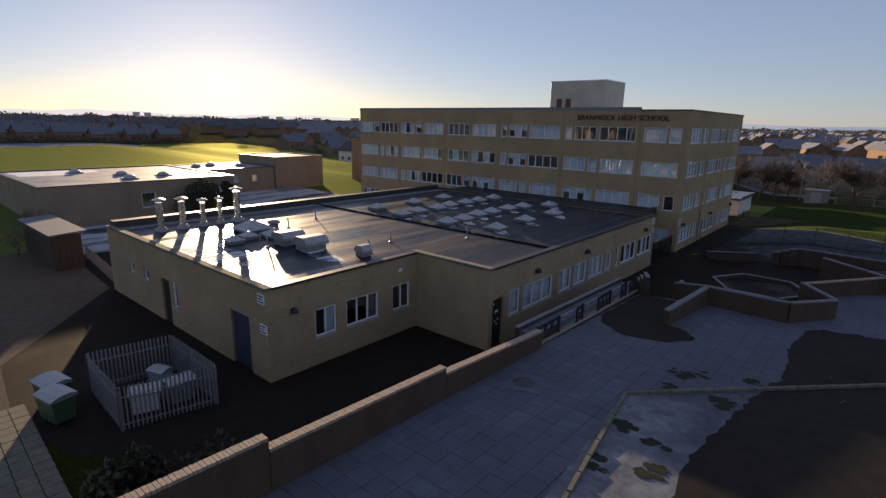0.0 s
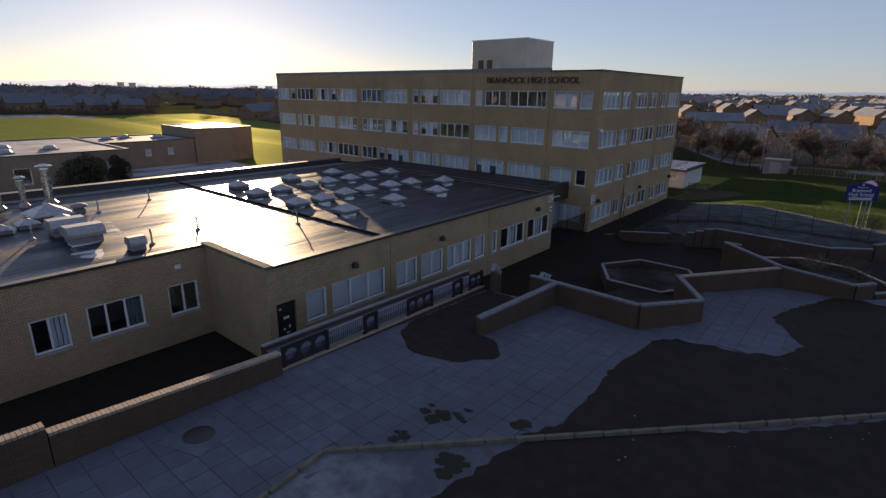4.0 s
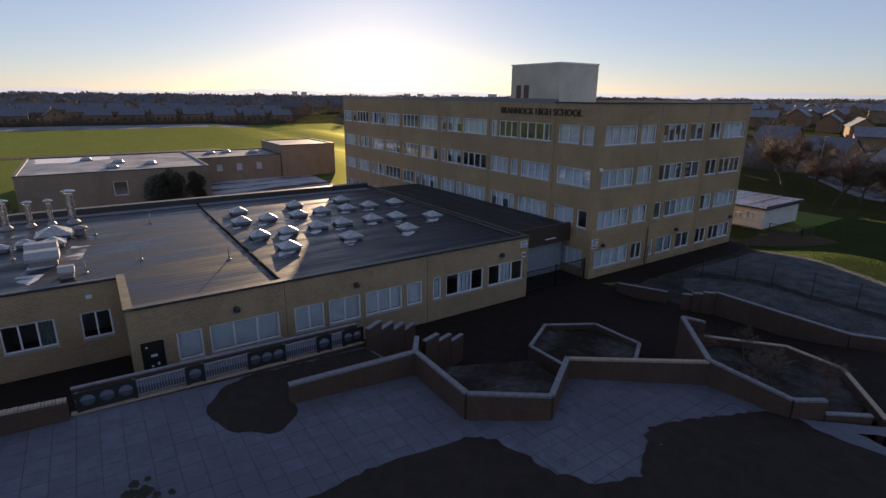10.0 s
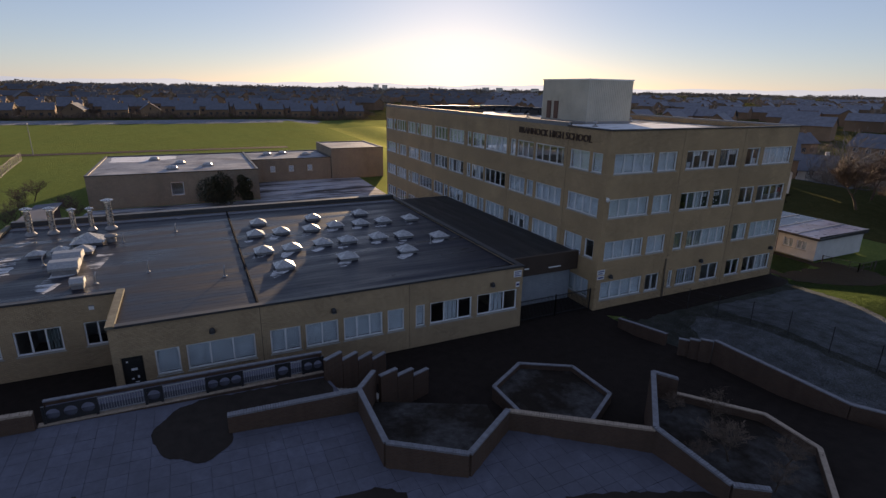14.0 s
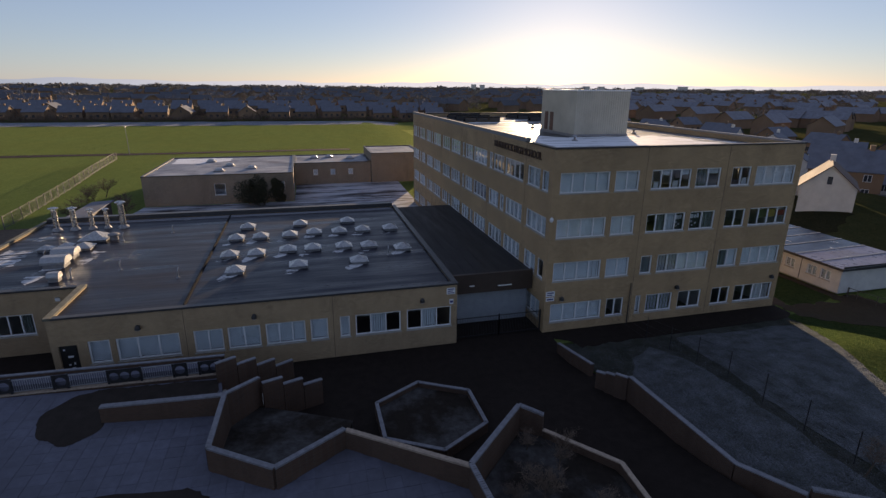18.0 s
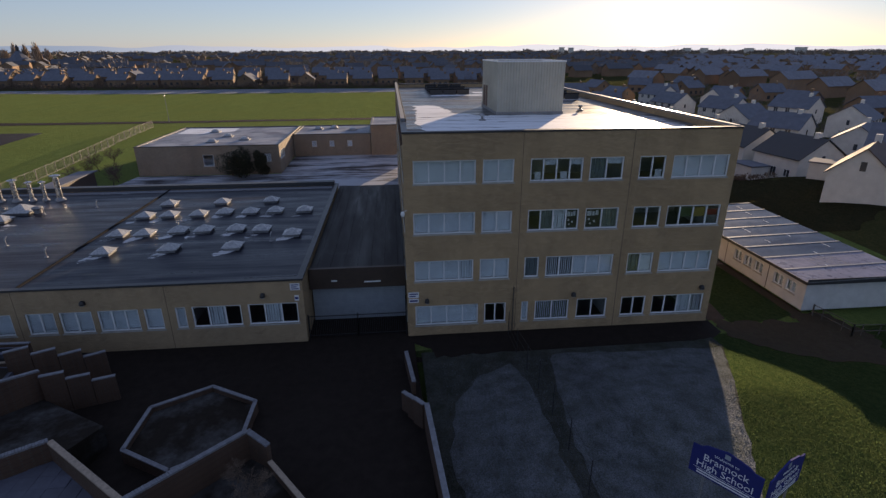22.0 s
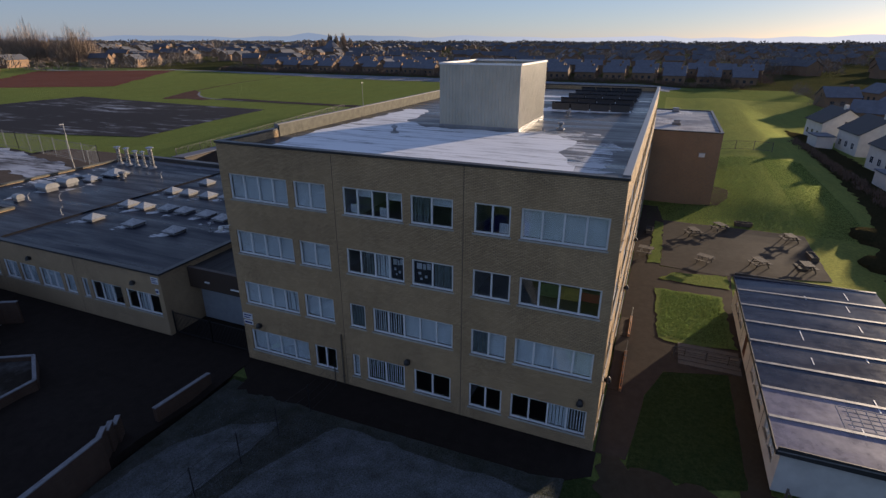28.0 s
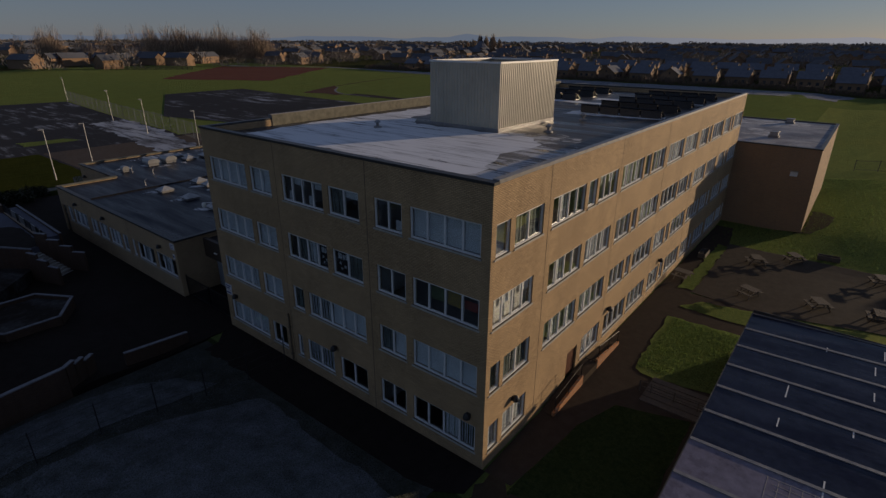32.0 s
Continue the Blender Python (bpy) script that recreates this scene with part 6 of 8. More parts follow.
for i, pts in enumerate(([(-43.4, 69.5), (-44.6, 77.6), (-46.6, 77.4), (-46.8, 69.8)], [(-51.6, 60.8), (-52.6, 76.8), (-53.6, 76.6), (-53.4, 60.8)], [(-56, 66.8), (-57.4, 77.4), (-58.8, 77.4), (-58, 66.8)])):
    ice = sheet("tmp", wavy(pts, 0.2, 0.6, 80 + i), M["roof_snow"], flat(BDECK), 0.004 + 0.001 * i, "patch", step=0)
    ice.name = "frost_patch"
    ice.parent = block
    for key in ("kind", "category"):
        del ice[key]
    ice["label"] = "thin white frost between the collectors"
for i, pts in enumerate(([(-44.8, 14.0), (-43.7, 14.0), (-43.9, 30.0), (-44.8, 36.0)], [(-35.5, 13.2), (-31.5, 13.0), (-28.6, 14.2), (-30.5, 15.6), (-35.0, 15.4)], [(-30.0, 18.4), (-26.6, 17.6), (-25.4, 18.6), (-29.4, 19.8)], [(-33.6, 20.5), (-30.6, 20.0), (-29.6, 20.8), (-33.2, 21.6)], [(-41.0, 14.4), (-38.0, 13.8), (-37.0, 14.6), (-40.4, 15.6)])):
    ice = sheet("tmp", wavy(pts, 0.15, 0.5, 60 + i), M["roof_frost_thin"], flat(4.72), 0.006 + 0.001 * i, "patch", step=0)
    ice.name = "frost_patch"
    ice.parent = annex
    for key in ("kind", "category"):
        del ice[key]
    ice["label"] = "thin white frost on the annex roof"
# frost that lasts in the shade of each rooflight
for i, (x, y) in enumerate(((-24.9, 33.1), (-29.2, 32.2), (-34.5, 32.2), (-29.2, 34.4), (-34.6, 34.4), (-25.2, 37.9), (-29.7, 37.0), (-34.6, 37.1), (-29.7, 39.15), (-35.0, 39.4), (-25.2, 42.8), (-29.7, 41.9), (-34.9, 41.85), (-29.4, 44.15), (-35.0, 44.2), (-28.0, 47.0), (-35.0, 47.0))):
    ice = sheet("tmp", wavy([(x + 0.5, y - 0.8), (x + 1.4, y - 1.2), (x + 2.0, y - 1.0), (x + 1.4, y - 0.3), (x + 0.7, y + 0.2)], 0.12, 0.3, 200 + i), M["roof_frost_thin"], flat(4.72), 0.008, "patch", step=0)
    ice.name, ice.parent = "frost_patch", annex
    for key in ("kind", "category"):
        del ice[key]
    ice["label"] = "small patch of frost beside a rooflight"
for x, y in ((-27.5, 63.2), (-33.5, 73.5), (-40.5, 72.8), (-43, 66)):
    t = thing("roof_vent", "small grey vent cowl on the block roof", "vent", "vents on the block roof", at=(x, y, BDECK))
    bm = bmesh.new()
    lathe(bm, (0, 0), [(0.3, 0), (0.28, 0.1), (0.1, 0.16), (0.1, 0.4)], 12)
    part("pipe", bm, M["lead"], t)
    bm = bmesh.new()
    lathe(bm, (0, 0), [(0.2, 0.36), (0.22, 0.46), (0.06, 0.56)], 12)
    part("cowl", bm, M["galv"], t)
t = thing("cctv_camera", "white security camera on a bracket at the block corner", "camera", at=(BX1, 56.65, 9.55))
bm = bmesh.new()
bar(bm, (-0.05, 0, 0), (0.45, -0.25, 0.05), 0.05, sides=6)
part("bracket", bm, M["upvc"], t)
bm = bmesh.new()
lathe(bm, (0.5, -0.3), [(0.05, -0.28), (0.13, -0.2), (0.15, -0.05), (0.1, 0.06)], 10)
part("housing", bm, M["upvc"], t)

# ---- yard side: enclosure, bins, canopy ----
PAL = [(-23.7, 9.4), (-24.5, 5.7), (-29.1, 5.9), (-28.5, 9.5), (-23.75, 9.45)]
fence_panel("palisade_fence", "grey steel palisade fence round the bin store", PAL, flat(0.0), 1.9, 0.17, 0.08, M["galv"], "palisade fence runs", rails=(0.15, 0.8), slat=0.075)


def bin_box(x, y, turn, scale, mat, label):
    t = thing("wheeled_bin", label, "waste bin", "waste bins")
    bm = bmesh.new()
    prism(bm, [(-0.6, -0.42), (0.6, -0.42), (0.6, 0.42), (-0.6, 0.42)], 0.15, 1.05)
    for v in bm.verts:
        if v.co.z < 0.5:
            v.co.x *= 0.86
            v.co.y *= 0.82
    part("body", bm, mat, t)
    bm = bmesh.new()
    sec = [(-0.47, 1.03), (-0.47, 1.1), (-0.2, 1.2), (0.2, 1.24), (0.47, 1.16), (0.47, 1.05)]
    lo = [bm.verts.new((-0.64, u, v)) for u, v in sec]
    hi = [bm.verts.new((0.64, u, v)) for u, v in sec]
    bm.faces.new(lo)
    bm.faces.new(hi[::-1])
    for i in range(len(sec)):
        j = (i + 1) % len(sec)
        bm.faces.new((lo[i], hi[i], hi[j], lo[j]))
    part("lid", bm, M["galv"], t, "pale frosted lid")
    for sx in (-0.45, 0.45):
        for sy in (-0.28, 0.28):
            bm = bmesh.new()
            bar(bm, (sx, sy - 0.03, 0.09), (sx, sy + 0.03, 0.09), 0.18, sides=10)
            part("wheel", bm, M["black_metal"], t)
    t.matrix_basis = pose(x, y, 0.0, 0, 0, turn) @ Matrix.Diagonal((scale, scale, scale, 1))


bin_box(-27.4, 4.2, 12, 1.15, M["bin_green"], "dark green wheeled bin with a pale lid beside the fence")
bin_box(-28.9, 4.4, 10, 1.15, M["bin_green"], "dark green wheeled bin with a pale lid beside the fence")
bin_box(-25.4, 7.0, 70, 1.0, M["sign_white"], "pale bin inside the palisade enclosure")
bin_box(-27.4, 8.4, 20, 0.8, M["shutter"], "blue-grey bin inside the palisade enclosure")
bin_box(-25.2, 8.4, 90, 1.0, M["galv"], "grey bin inside the palisade enclosure")
can = thing("store_shed", "dark timber store shed with a frosted mono-pitch roof", "shed")
part("wall", boxes((-63.6, -53.9, 10.5, 12.6, -0.1, 3.05)), M["fascia"], can)
for k in range(24):
    u = -63.6 + 9.7 * (k + 0.5) / 24
    part("board", boxes((u - 0.18, u + 0.18, 10.47, 10.498, 0.0, 3.04)), M["fascia"], can)
for k in range(5):
    u = 10.5 + 2.1 * (k + 0.5) / 5
    part("board", boxes((-53.898, -53.87, u - 0.19, u + 0.19, 0.0, 3.04)), M["fascia"], can)
bm = bmesh.new()
prism(bm, [(-64.0, 10.2), (-53.4, 10.2), (-53.4, 12.95), (-64.0, 12.95)], [3.06, 3.06, 3.2, 3.2], [3.2, 3.2, 3.34, 3.34])
part("roof", bm, M["roof_tile"], can, "frosted felt roof")
fence_panel("low_fence", "low steel fence at the side of the annex", [(-46.5, 12.6), (-57.0, 13.6)], flat(0.0), 1.3, 0.16, 0.06, M["galv"], "yard fences")
fence_panel("boundary_fence", "grey steel field fence", [(-63.5, -0.5), (-92.6, -2.1), (-126, -4.8)], ground_z, 1.9, 0.35, 0.08, M["fence_dark"], "field fences", 0.025, step=3.0)
fence_panel("mesh_fence", "tall steel ball-court fence", [(-50.5, -5.0), (-54.2, -8.0), (-58.0, -36.6), (-59.4, -66.0), (-63.5, -119.0)], ground_z, 3.6, 0.3, 0.08, M["fence_pale"], "field fences", 0.014, step=4.5)
sheet("side_yard", [(-30, -28), (-30, 3.0), (-35.5, 3.6), (-46, 12.0), (-75, 14), (-88, 8), (-64, 6), (-62, -28)], M["tarmac_side"], flat(0.0), 0.012, "worn brown tarmac yard beside the annex", "yard", step=0)
sheet("side_lawn", wavy([(-22.5, -28), (-14, -28), (-14, 5), (-22, 6), (-24, 3.8), (-29.5, 2.4), (-29.5, -28)], 0.2, 1.5, 8), M["grass_dark"], flat(0.0), 0.02, "damp dark grass beside the boundary wall", "lawn", step=0)
paving = thing("paved_strip", "row of worn paving slabs across the grass", "path", kind="structure")
first = None
for i in range(26):
    for j in range(3):
        m = pose(-14.2 - 0.62 * i, 1.2 + 0.62 * j + 0.03 * i, 0.04 + rnd.uniform(0, 0.008), 0, 0, rnd.uniform(-0.8, 0.8))
        if first is None:
            first = part("slab", boxes((-0.295, 0.295, -0.295, 0.295, -0.04, 0.02)), M["kerb_moss"], paving)
            first.matrix_basis = m
        else:
            again(first, "slab", paving, m)

# ---- vegetation ----
def branch_mesh(seed, height, spread_out, levels, twigs, lean=0.0):
    """A bare winter tree: trunk and limbs in one mesh, fine twigs in another."""
    r = random.Random(seed)
    wood, fine = bmesh.new(), bmesh.new()

    def taper(bm, a, b, r0, r1, sides=5):
        d = (b - a).normalized()
        s = d.orthogonal().normalized()
        u = d.cross(s)
        lo = [bm.verts.new(a + (s * math.cos(k * math.tau / sides) + u * math.sin(k * math.tau / sides)) * r0) for k in range(sides)]
        hi = [bm.verts.new(b + (s * math.cos(k * math.tau / sides) + u * math.sin(k * math.tau / sides)) * r1) for k in range(sides)]
        for i in range(sides):
            j = (i + 1) % sides
            bm.faces.new((lo[i], lo[j], hi[j], hi[i]))

    def grow(p, d, length, rad, level):
        steps = 3
        for i in range(steps):
            nd = (d + Vector((r.uniform(-0.22, 0.22), r.uniform(-0.22, 0.22), r.uniform(-0.05, 0.2)))).normalized()
            q = p + nd * (length / steps)
            r1 = rad * (0.8 if i < steps - 1 else 0.55)
            taper(wood, p, q, rad, r1, 6 if level == 0 else 4)
            if level < levels and (i > 0 or level > 0):
                for _ in range(2 if level == 0 else r.choice((1, 2))):
                    a = r.uniform(0, math.tau)
                    out = (nd * r.uniform(0.5, 0.9) + Vector((math.cos(a), math.sin(a), r.uniform(0.0, 0.5))) * spread_out).normalized()
                    grow(q, out, length * r.uniform(0.55, 0.75), r1 * 0.62, level + 1)
            if level >= levels - 1:
                for _ in range(twigs):
                    a = r.uniform(0, math.tau)
                    e = q + (nd * 0.6 + Vector((math.cos(a), math.sin(a), r.uniform(-0.1, 0.7))) * 0.8).normalized() * r.uniform(0.05, 0.13) * height
                    side = (e - q).orthogonal().normalized() * 0.012 * height / 6
                    mid = (q + e) / 2 + Vector((r.uniform(-1, 1), r.uniform(-1, 1), r.uniform(-1, 1))) * 0.012 * height
                    v = [fine.verts.new(x) for x in (q - side, q + side, mid + side * 0.7, e, mid - side * 0.7)]
                    fine.faces.new(v)
            p, d, rad = q, nd, r1

    grow(Vector((0, 0, -0.2)), Vector((lean, 0, 1)).normalized(), height * (0.42 if levels < 4 else 0.36), height * 0.022, 0)
    return wood, fine


def tree(seed, height, label, spread_out=0.8, levels=3, twigs=5):
    t = thing("bare_tree", label, "tree", "bare trees")
    wood, fine = branch_mesh(seed, height, spread_out, levels, twigs)
    part("trunk", wood, M["bark"], t)
    part("crown", fine, M["twig"], t, "bare brown winter twigs")
    return t


def stand(ob, x, y, turn, s, z=None):
    return pose(x, y, ground_z(x, y) if z is None else z, 0, 0, turn) @ Matrix.Diagonal((s, s, s, 1))


def plant_copy(ob, x, y, turn, s, z=None):
    c = copy_thing(ob, Matrix.Identity(4))
    c.matrix_basis = stand(ob, x, y, turn, s, z)
    return c


kinds = [tree(21, 8.5, "bare winter tree with wide brown crown", 0.8, 4, 3), tree(22, 9.5, "bare winter tree with tall brown crown", 0.65, 4, 3), tree(23, 7.5, "bare many-limbed winter tree", 1.0, 4, 3)]
spots = [(-5.7, 109.5, 1.1), (-20.5, 112.9, 1.05), (-24.5, 117.0, 1.2), (-18.5, 116.5, 1.0), (-28.0, 113.3, 1.0), (2.5, 112.5, 0.95), (5.5, 114.0, 1.1), (9.0, 113.0, 0.9), (-16.5, 121.0, 0.9), (-30.0, 121, 1.0), (13.0, 116.0, 1.1), (-1.0, 133.0, 1.0), (-12.0, 140.0, 1.1), (8.0, 128.0, 1.0), (-33.0, 140.0, 1.2), (18, 120, 1.0)]
for i, (x, y, s) in enumerate(spots):
    if i < 3:
        kinds[i].matrix_basis = stand(kinds[i], x, y, 40 * i, s)
    else:
        plant_copy(kinds[i % 3], x, y, 67 * i, s)
shrub = tree(31, 2.6, "bare leafless shrub in the planter", 1.1, 3, 4)
shrub.matrix_basis = stand(shrub, 0.6, 48.0, 0, 1.0, 1.7)
for x, y, s in ((-1.5, 49.4, 0.9), (1.8, 50.0, 0.8), (0.2, 46.8, 0.6), (-3.2, 48.6, 0.6), (2.6, 48.0, 0.7), (2.5, 63.0, 0.9)):
    plant_copy(shrub, x, y, 77 * x, s, 1.7 if y < 60 else 2.0)
for x, y, s in ((-64.5, 7.0, 1.0), (-68.5, 6.6, 1.2), (-73.0, 6.3, 1.1), (-77.5, 6.0, 1.2), (-66.0, 13.5, 1.1), (-70.0, 12.5, 1.2), (-82.0, 6.0, 1.2), (-62, 9.5, 1.0)):
    plant_copy(shrub, x, y, 50 * x, s * 1.3)


def leafy(name, label, x, y, z, w, h, n, seed, mat, category="shrub"):
    """An evergreen shrub: a few stems and a ragged crown of many small leaf blades."""
    r = random.Random(seed)
    t = thing(name, label, category, at=(x, y, z))
    bm = bmesh.new()
    for k in range(6):
        bar(bm, (r.uniform(-w, w) * 0.2, r.uniform(-w, w) * 0.2, -0.1), (r.uniform(-w, w) * 0.35, r.uniform(-w, w) * 0.35, h * r.uniform(0.5, 0.85)), 0.05, sides=5)
    part("stems", bm, M["bark"], t)
    bm = bmesh.new()
    lobes = [(r.uniform(-0.45, 0.45) * w, r.uniform(-0.45, 0.45) * w, h * r.uniform(0.12, 0.8), r.uniform(0.25, 0.42)) for _ in range(14)]
    for _ in range(n):
        lx, ly, lz, lr = r.choice(lobes)
        a, b = r.uniform(0, math.tau), math.acos(r.uniform(-1, 1))
        q = lr * w * r.uniform(0.7, 1.05)
        c = Vector((lx + q * math.sin(b) * math.cos(a), ly + q * math.sin(b) * math.sin(a), max(0.1, lz + q * 1.2 * math.cos(b))))
        u = Vector((r.uniform(-1, 1), r.uniform(-1, 1), r.uniform(-1, 1))).normalized() * 0.16
        v = u.orthogonal().normalized() * 0.07
        bm.faces.new([bm.verts.new(p) for p in (c - u, c + v, c + u, c - v)])
    part("crown", bm, mat, t)


leafy("evergreen_bush", "dark evergreen bush against the rear pavilion", -70.6, 30.6, 0.7, 3.4, 3.6, 5200, 5, M["leaf_dark"])
leafy("evergreen_bush", "narrow dark conifer against the rear pavilion", -70.6, 34.4, 0.7, 1.7, 4.2, 3200, 6, M["leaf_dark"])
leafy("low_shrub", "low sunlit shrub beside the boundary wall", -17.6, 6.4, 0.0, 2.4, 1.5, 1700, 7, M["leaf_dark"])
leafy("low_shrub", "low dark shrub beside the boundary wall", -15.6, 3.6, 0.0, 1.8, 1.2, 1200, 8, M["leaf_dark"])
leafy("low_shrub", "low dark shrub beside the palisade fence", -20.4, 4.4, 0.0, 1.9, 1.1, 1200, 9, M["leaf_dark"])

# tufts that break the flat look of the near lawns
def tufts(name, label, area, n, seed, mat, zf, h=0.06, w0=0.015, w1=0.04, keep=()):
    r = random.Random(seed)
    vs, fs = [], []
    x0, x1, y0, y1 = area
    k = 0
    while k < n:
        x, y = r.uniform(x0, x1), r.uniform(y0, y1)
        k += 1
        if any(inside(x, y, p) for p in keep):
            continue
        z = zf(x, y)
        a = r.uniform(0, math.tau)
        w, hh = r.uniform(w0, w1), h * r.uniform(0.5, 1.5)
        c, s = math.cos(a) * w, math.sin(a) * w
        i = len(vs)
        vs += [(x - c, y - s, z), (x + c, y + s, z), (x + c * 0.4 + r.uniform(-0.05, 0.05), y + s * 0.4, z + hh)]
        fs.append((i, i + 1, i + 2))
    me = bpy.data.meshes.new(name)
    me.from_pydata(vs, [], fs)
    me.materials.append(mat)
    tagged(new(name, me), label, "grass", kind="stuff")


tufts("grass_tufts", "short green grass blades on the sunlit lawn", (-16, 20, 66, 108), 60000, 3, M["lawn_blade"], ground_z, 0.055, 0.01, 0.03)
tufts("grass_tufts", "short grass blades beside the terrace", (-100, -60, 96.8, 103), 16000, 4, M["grass_blade"], ground_z, 0.07, 0.02, 0.05)
tufts("grass_tufts", "short grass blades round the terrace", (-100, -60.4, 80, 97), 26000, 15, M["grass_blade"], ground_z, 0.07, 0.02, 0.05, [[(-92.6, 74), (-68.4, 74), (-68.4, 87.5), (-92.6, 87.5)]])
tufts("frosted_tufts", "frosted grass blades in the shade", (-14, 8, 58.5, 68), 12000, 5, M["grass_frost"], lambda x, y: lawn_z(x, y) + 0.06, 0.06)
for i, (pts, lab) in enumerate((([(-40.0, 81.7), (-40.3, 86.9), (-31.7, 87.3), (-31.0, 83.4), (-31.5, 82.1)], "small clipped lawn beside the path"), ([(-42.3, 81.9), (-44.2, 83.2), (-45.1, 87.8), (-42.1, 87.7), (-42.1, 84.6)], "small lawn strip beside the terrace"), ([(-59.4, 81.1), (-59.2, 82.0), (-46.1, 82.0), (-45.8, 80.8)], "narrow grass bed between path and terrace"))):
    sheet("path_lawn", wavy(pts, 0.12, 0.5, 9 + i), M["grass"], ground_z, 0.07, lab, "lawn", step=0)
tufts("grass_tufts", "short blades on the small clipped lawn", (-40.0, -31.8, 82.2, 86.8), 5000, 14, M["grass_blade"], lambda x, y: ground_z(x, y) + 0.07, 0.08)

fence_panel("gym_fence", "dark mesh fence beside the sports hall", [(-107.0, 90.5), (-106.5, 99.5)], ground_z, 1.8, 0.15, 0.08, M["fence_dark"], "field fences", 0.012)
t = thing("wall_box", "small pale vent box high on the sports hall wall", "vent box", at=(-68.5, 85.4, 6.6))
part("body", boxes((0.002, 0.12, -0.35, 0.35, -0.25, 0.25)), M["sign_white"], t)
part("hood", boxes((0.002, 0.18, -0.4, 0.4, 0.25, 0.3)), M["galv"], t)

# ---- school sign, lawn fence, guard rail ----
sign = thing("school_sign", "royal blue arched school sign on two posts on the lawn", "sign", "school signs", at=(0.3, 67.0, 2.0))


def sign_board(parent, length):
    bm = bmesh.new()
    top = [(0, 3.4), (length * 0.12, 3.42), (length * 0.2, 3.56), (length * 0.5, 3.72), (length * 0.8, 3.56), (length * 0.88, 3.42), (length, 3.4)]
    out = [(0, 2.15), (length, 2.15)] + top[::-1]
    lo = [bm.verts.new((u, -0.03, v)) for u, v in out]
    hi = [bm.verts.new((u, 0.03, v)) for u, v in out]
    bm.faces.new(lo)
    bm.faces.new(hi[::-1])
    for i in range(len(out)):
        j = (i + 1) % len(out)
        bm.faces.new((lo[i], hi[i], hi[j], lo[j]))
    board = part("board", bm, M["sign_blue"], parent)
    for u in (length * 0.22, length * 0.78):
        bm = bmesh.new()
        bar(bm, (u, 0.08, -0.8), (u, 0.08, 3.3), 0.09, sides=8)
        part("post", bm, M["galv"], parent)
    spell("lettering", "Welcome to", 0.17, 0.004, M["sign_white"], board, pose(length / 2, -0.036, 3.24, 90, 0, 0))
    spell("lettering", "Brannock", 0.42, 0.004, M["sign_white"], board, pose(length / 2, -0.036, 2.9, 90, 0, 0))
    spell("lettering", "High School", 0.42, 0.004, M["sign_white"], board, pose(length / 2, -0.036, 2.54, 90, 0, 0))
    part("rule", boxes((0.15, length - 0.15, -0.037, -0.031, 2.44, 2.455)), M["sign_white"], board)
    for z in (2.36, 2.25):
        part("print_line", boxes((0.3, length - 0.3, -0.037, -0.031, z - 0.03, z + 0.03)), M["sign_white"], board)
    part("crest", boxes((length / 2 - 0.1, length / 2 + 0.1, -0.037, -0.031, 3.42, 3.62)), M["shutter"], board)


sign_board(sign, 2.5)
sign.rotation_euler = (0, 0, radians(36))
sign2 = thing("school_sign", "second blue school sign set at an angle behind the first", "sign", "school signs", at=(2.45, 68.6, 2.0))
sign_board(sign2, 2.5)
sign2.rotation_euler = (0, 0, radians(118))
t = thing("chain_fence", "thin dark post and wire fence across the frosted lawn", "fence")
for k in range(10):
    x = -17.5 + 2.7 * k
    bm = bmesh.new()
    bar(bm, (x, 63.8, ground_z(x, 63.8) - 0.2), (x, 63.8, ground_z(x, 63.8) + 1.9), 0.06, sides=6)
    part("post", bm, M["black_metal"], t)
for h in (0.1, 0.65, 1.2, 1.8):
    for k in range(9):
        x = -17.5 + 2.7 * k
        bm = bmesh.new()
        bar(bm, (x, 63.8, ground_z(x, 63.8) + h), (x + 2.7, 63.8, ground_z(x + 2.7, 63.8) + h), 0.012)
        part("wire", bm, M["black_metal"], t)
fence_panel("guard_rail", "pale galvanised pedestrian guard rail at the kerb", [(5.2, 34.9), (8.6, 39.2)], court_z, 1.05, 0.12, 0.06, M["galv"], "guard rails", 0.018, rails=(0.1, 0.82, 1.0))
# hut ramp rails and steps
fence_panel("hut_rail", "timber handrail by the portable classroom steps", [(-17.9, 88.0), (-14.6, 88.4), (-14.4, 91.0)], ground_z, 1.0, 1.2, 0.09, M["timber"], "timber rails", 0.05, rails=(0.45, 0.95))
fence_panel("path_rail", "low timber rail beside the path", [(-29.3, 83.2), (-29.3, 87.2)], ground_z, 0.8, 1.2, 0.08, M["timber"], "timber rails", 0.05, rails=(0.5, 0.95))
st = thing("path_steps", "long shallow timber steps across the grass", "steps")
for k in range(5):
    part("step", boxes((-31.1 + 0.56 * k, -30.6 + 0.56 * k, 83.5, 87.3, -0.1, 0.14 - 0.012 * k)), M["timber"], st)
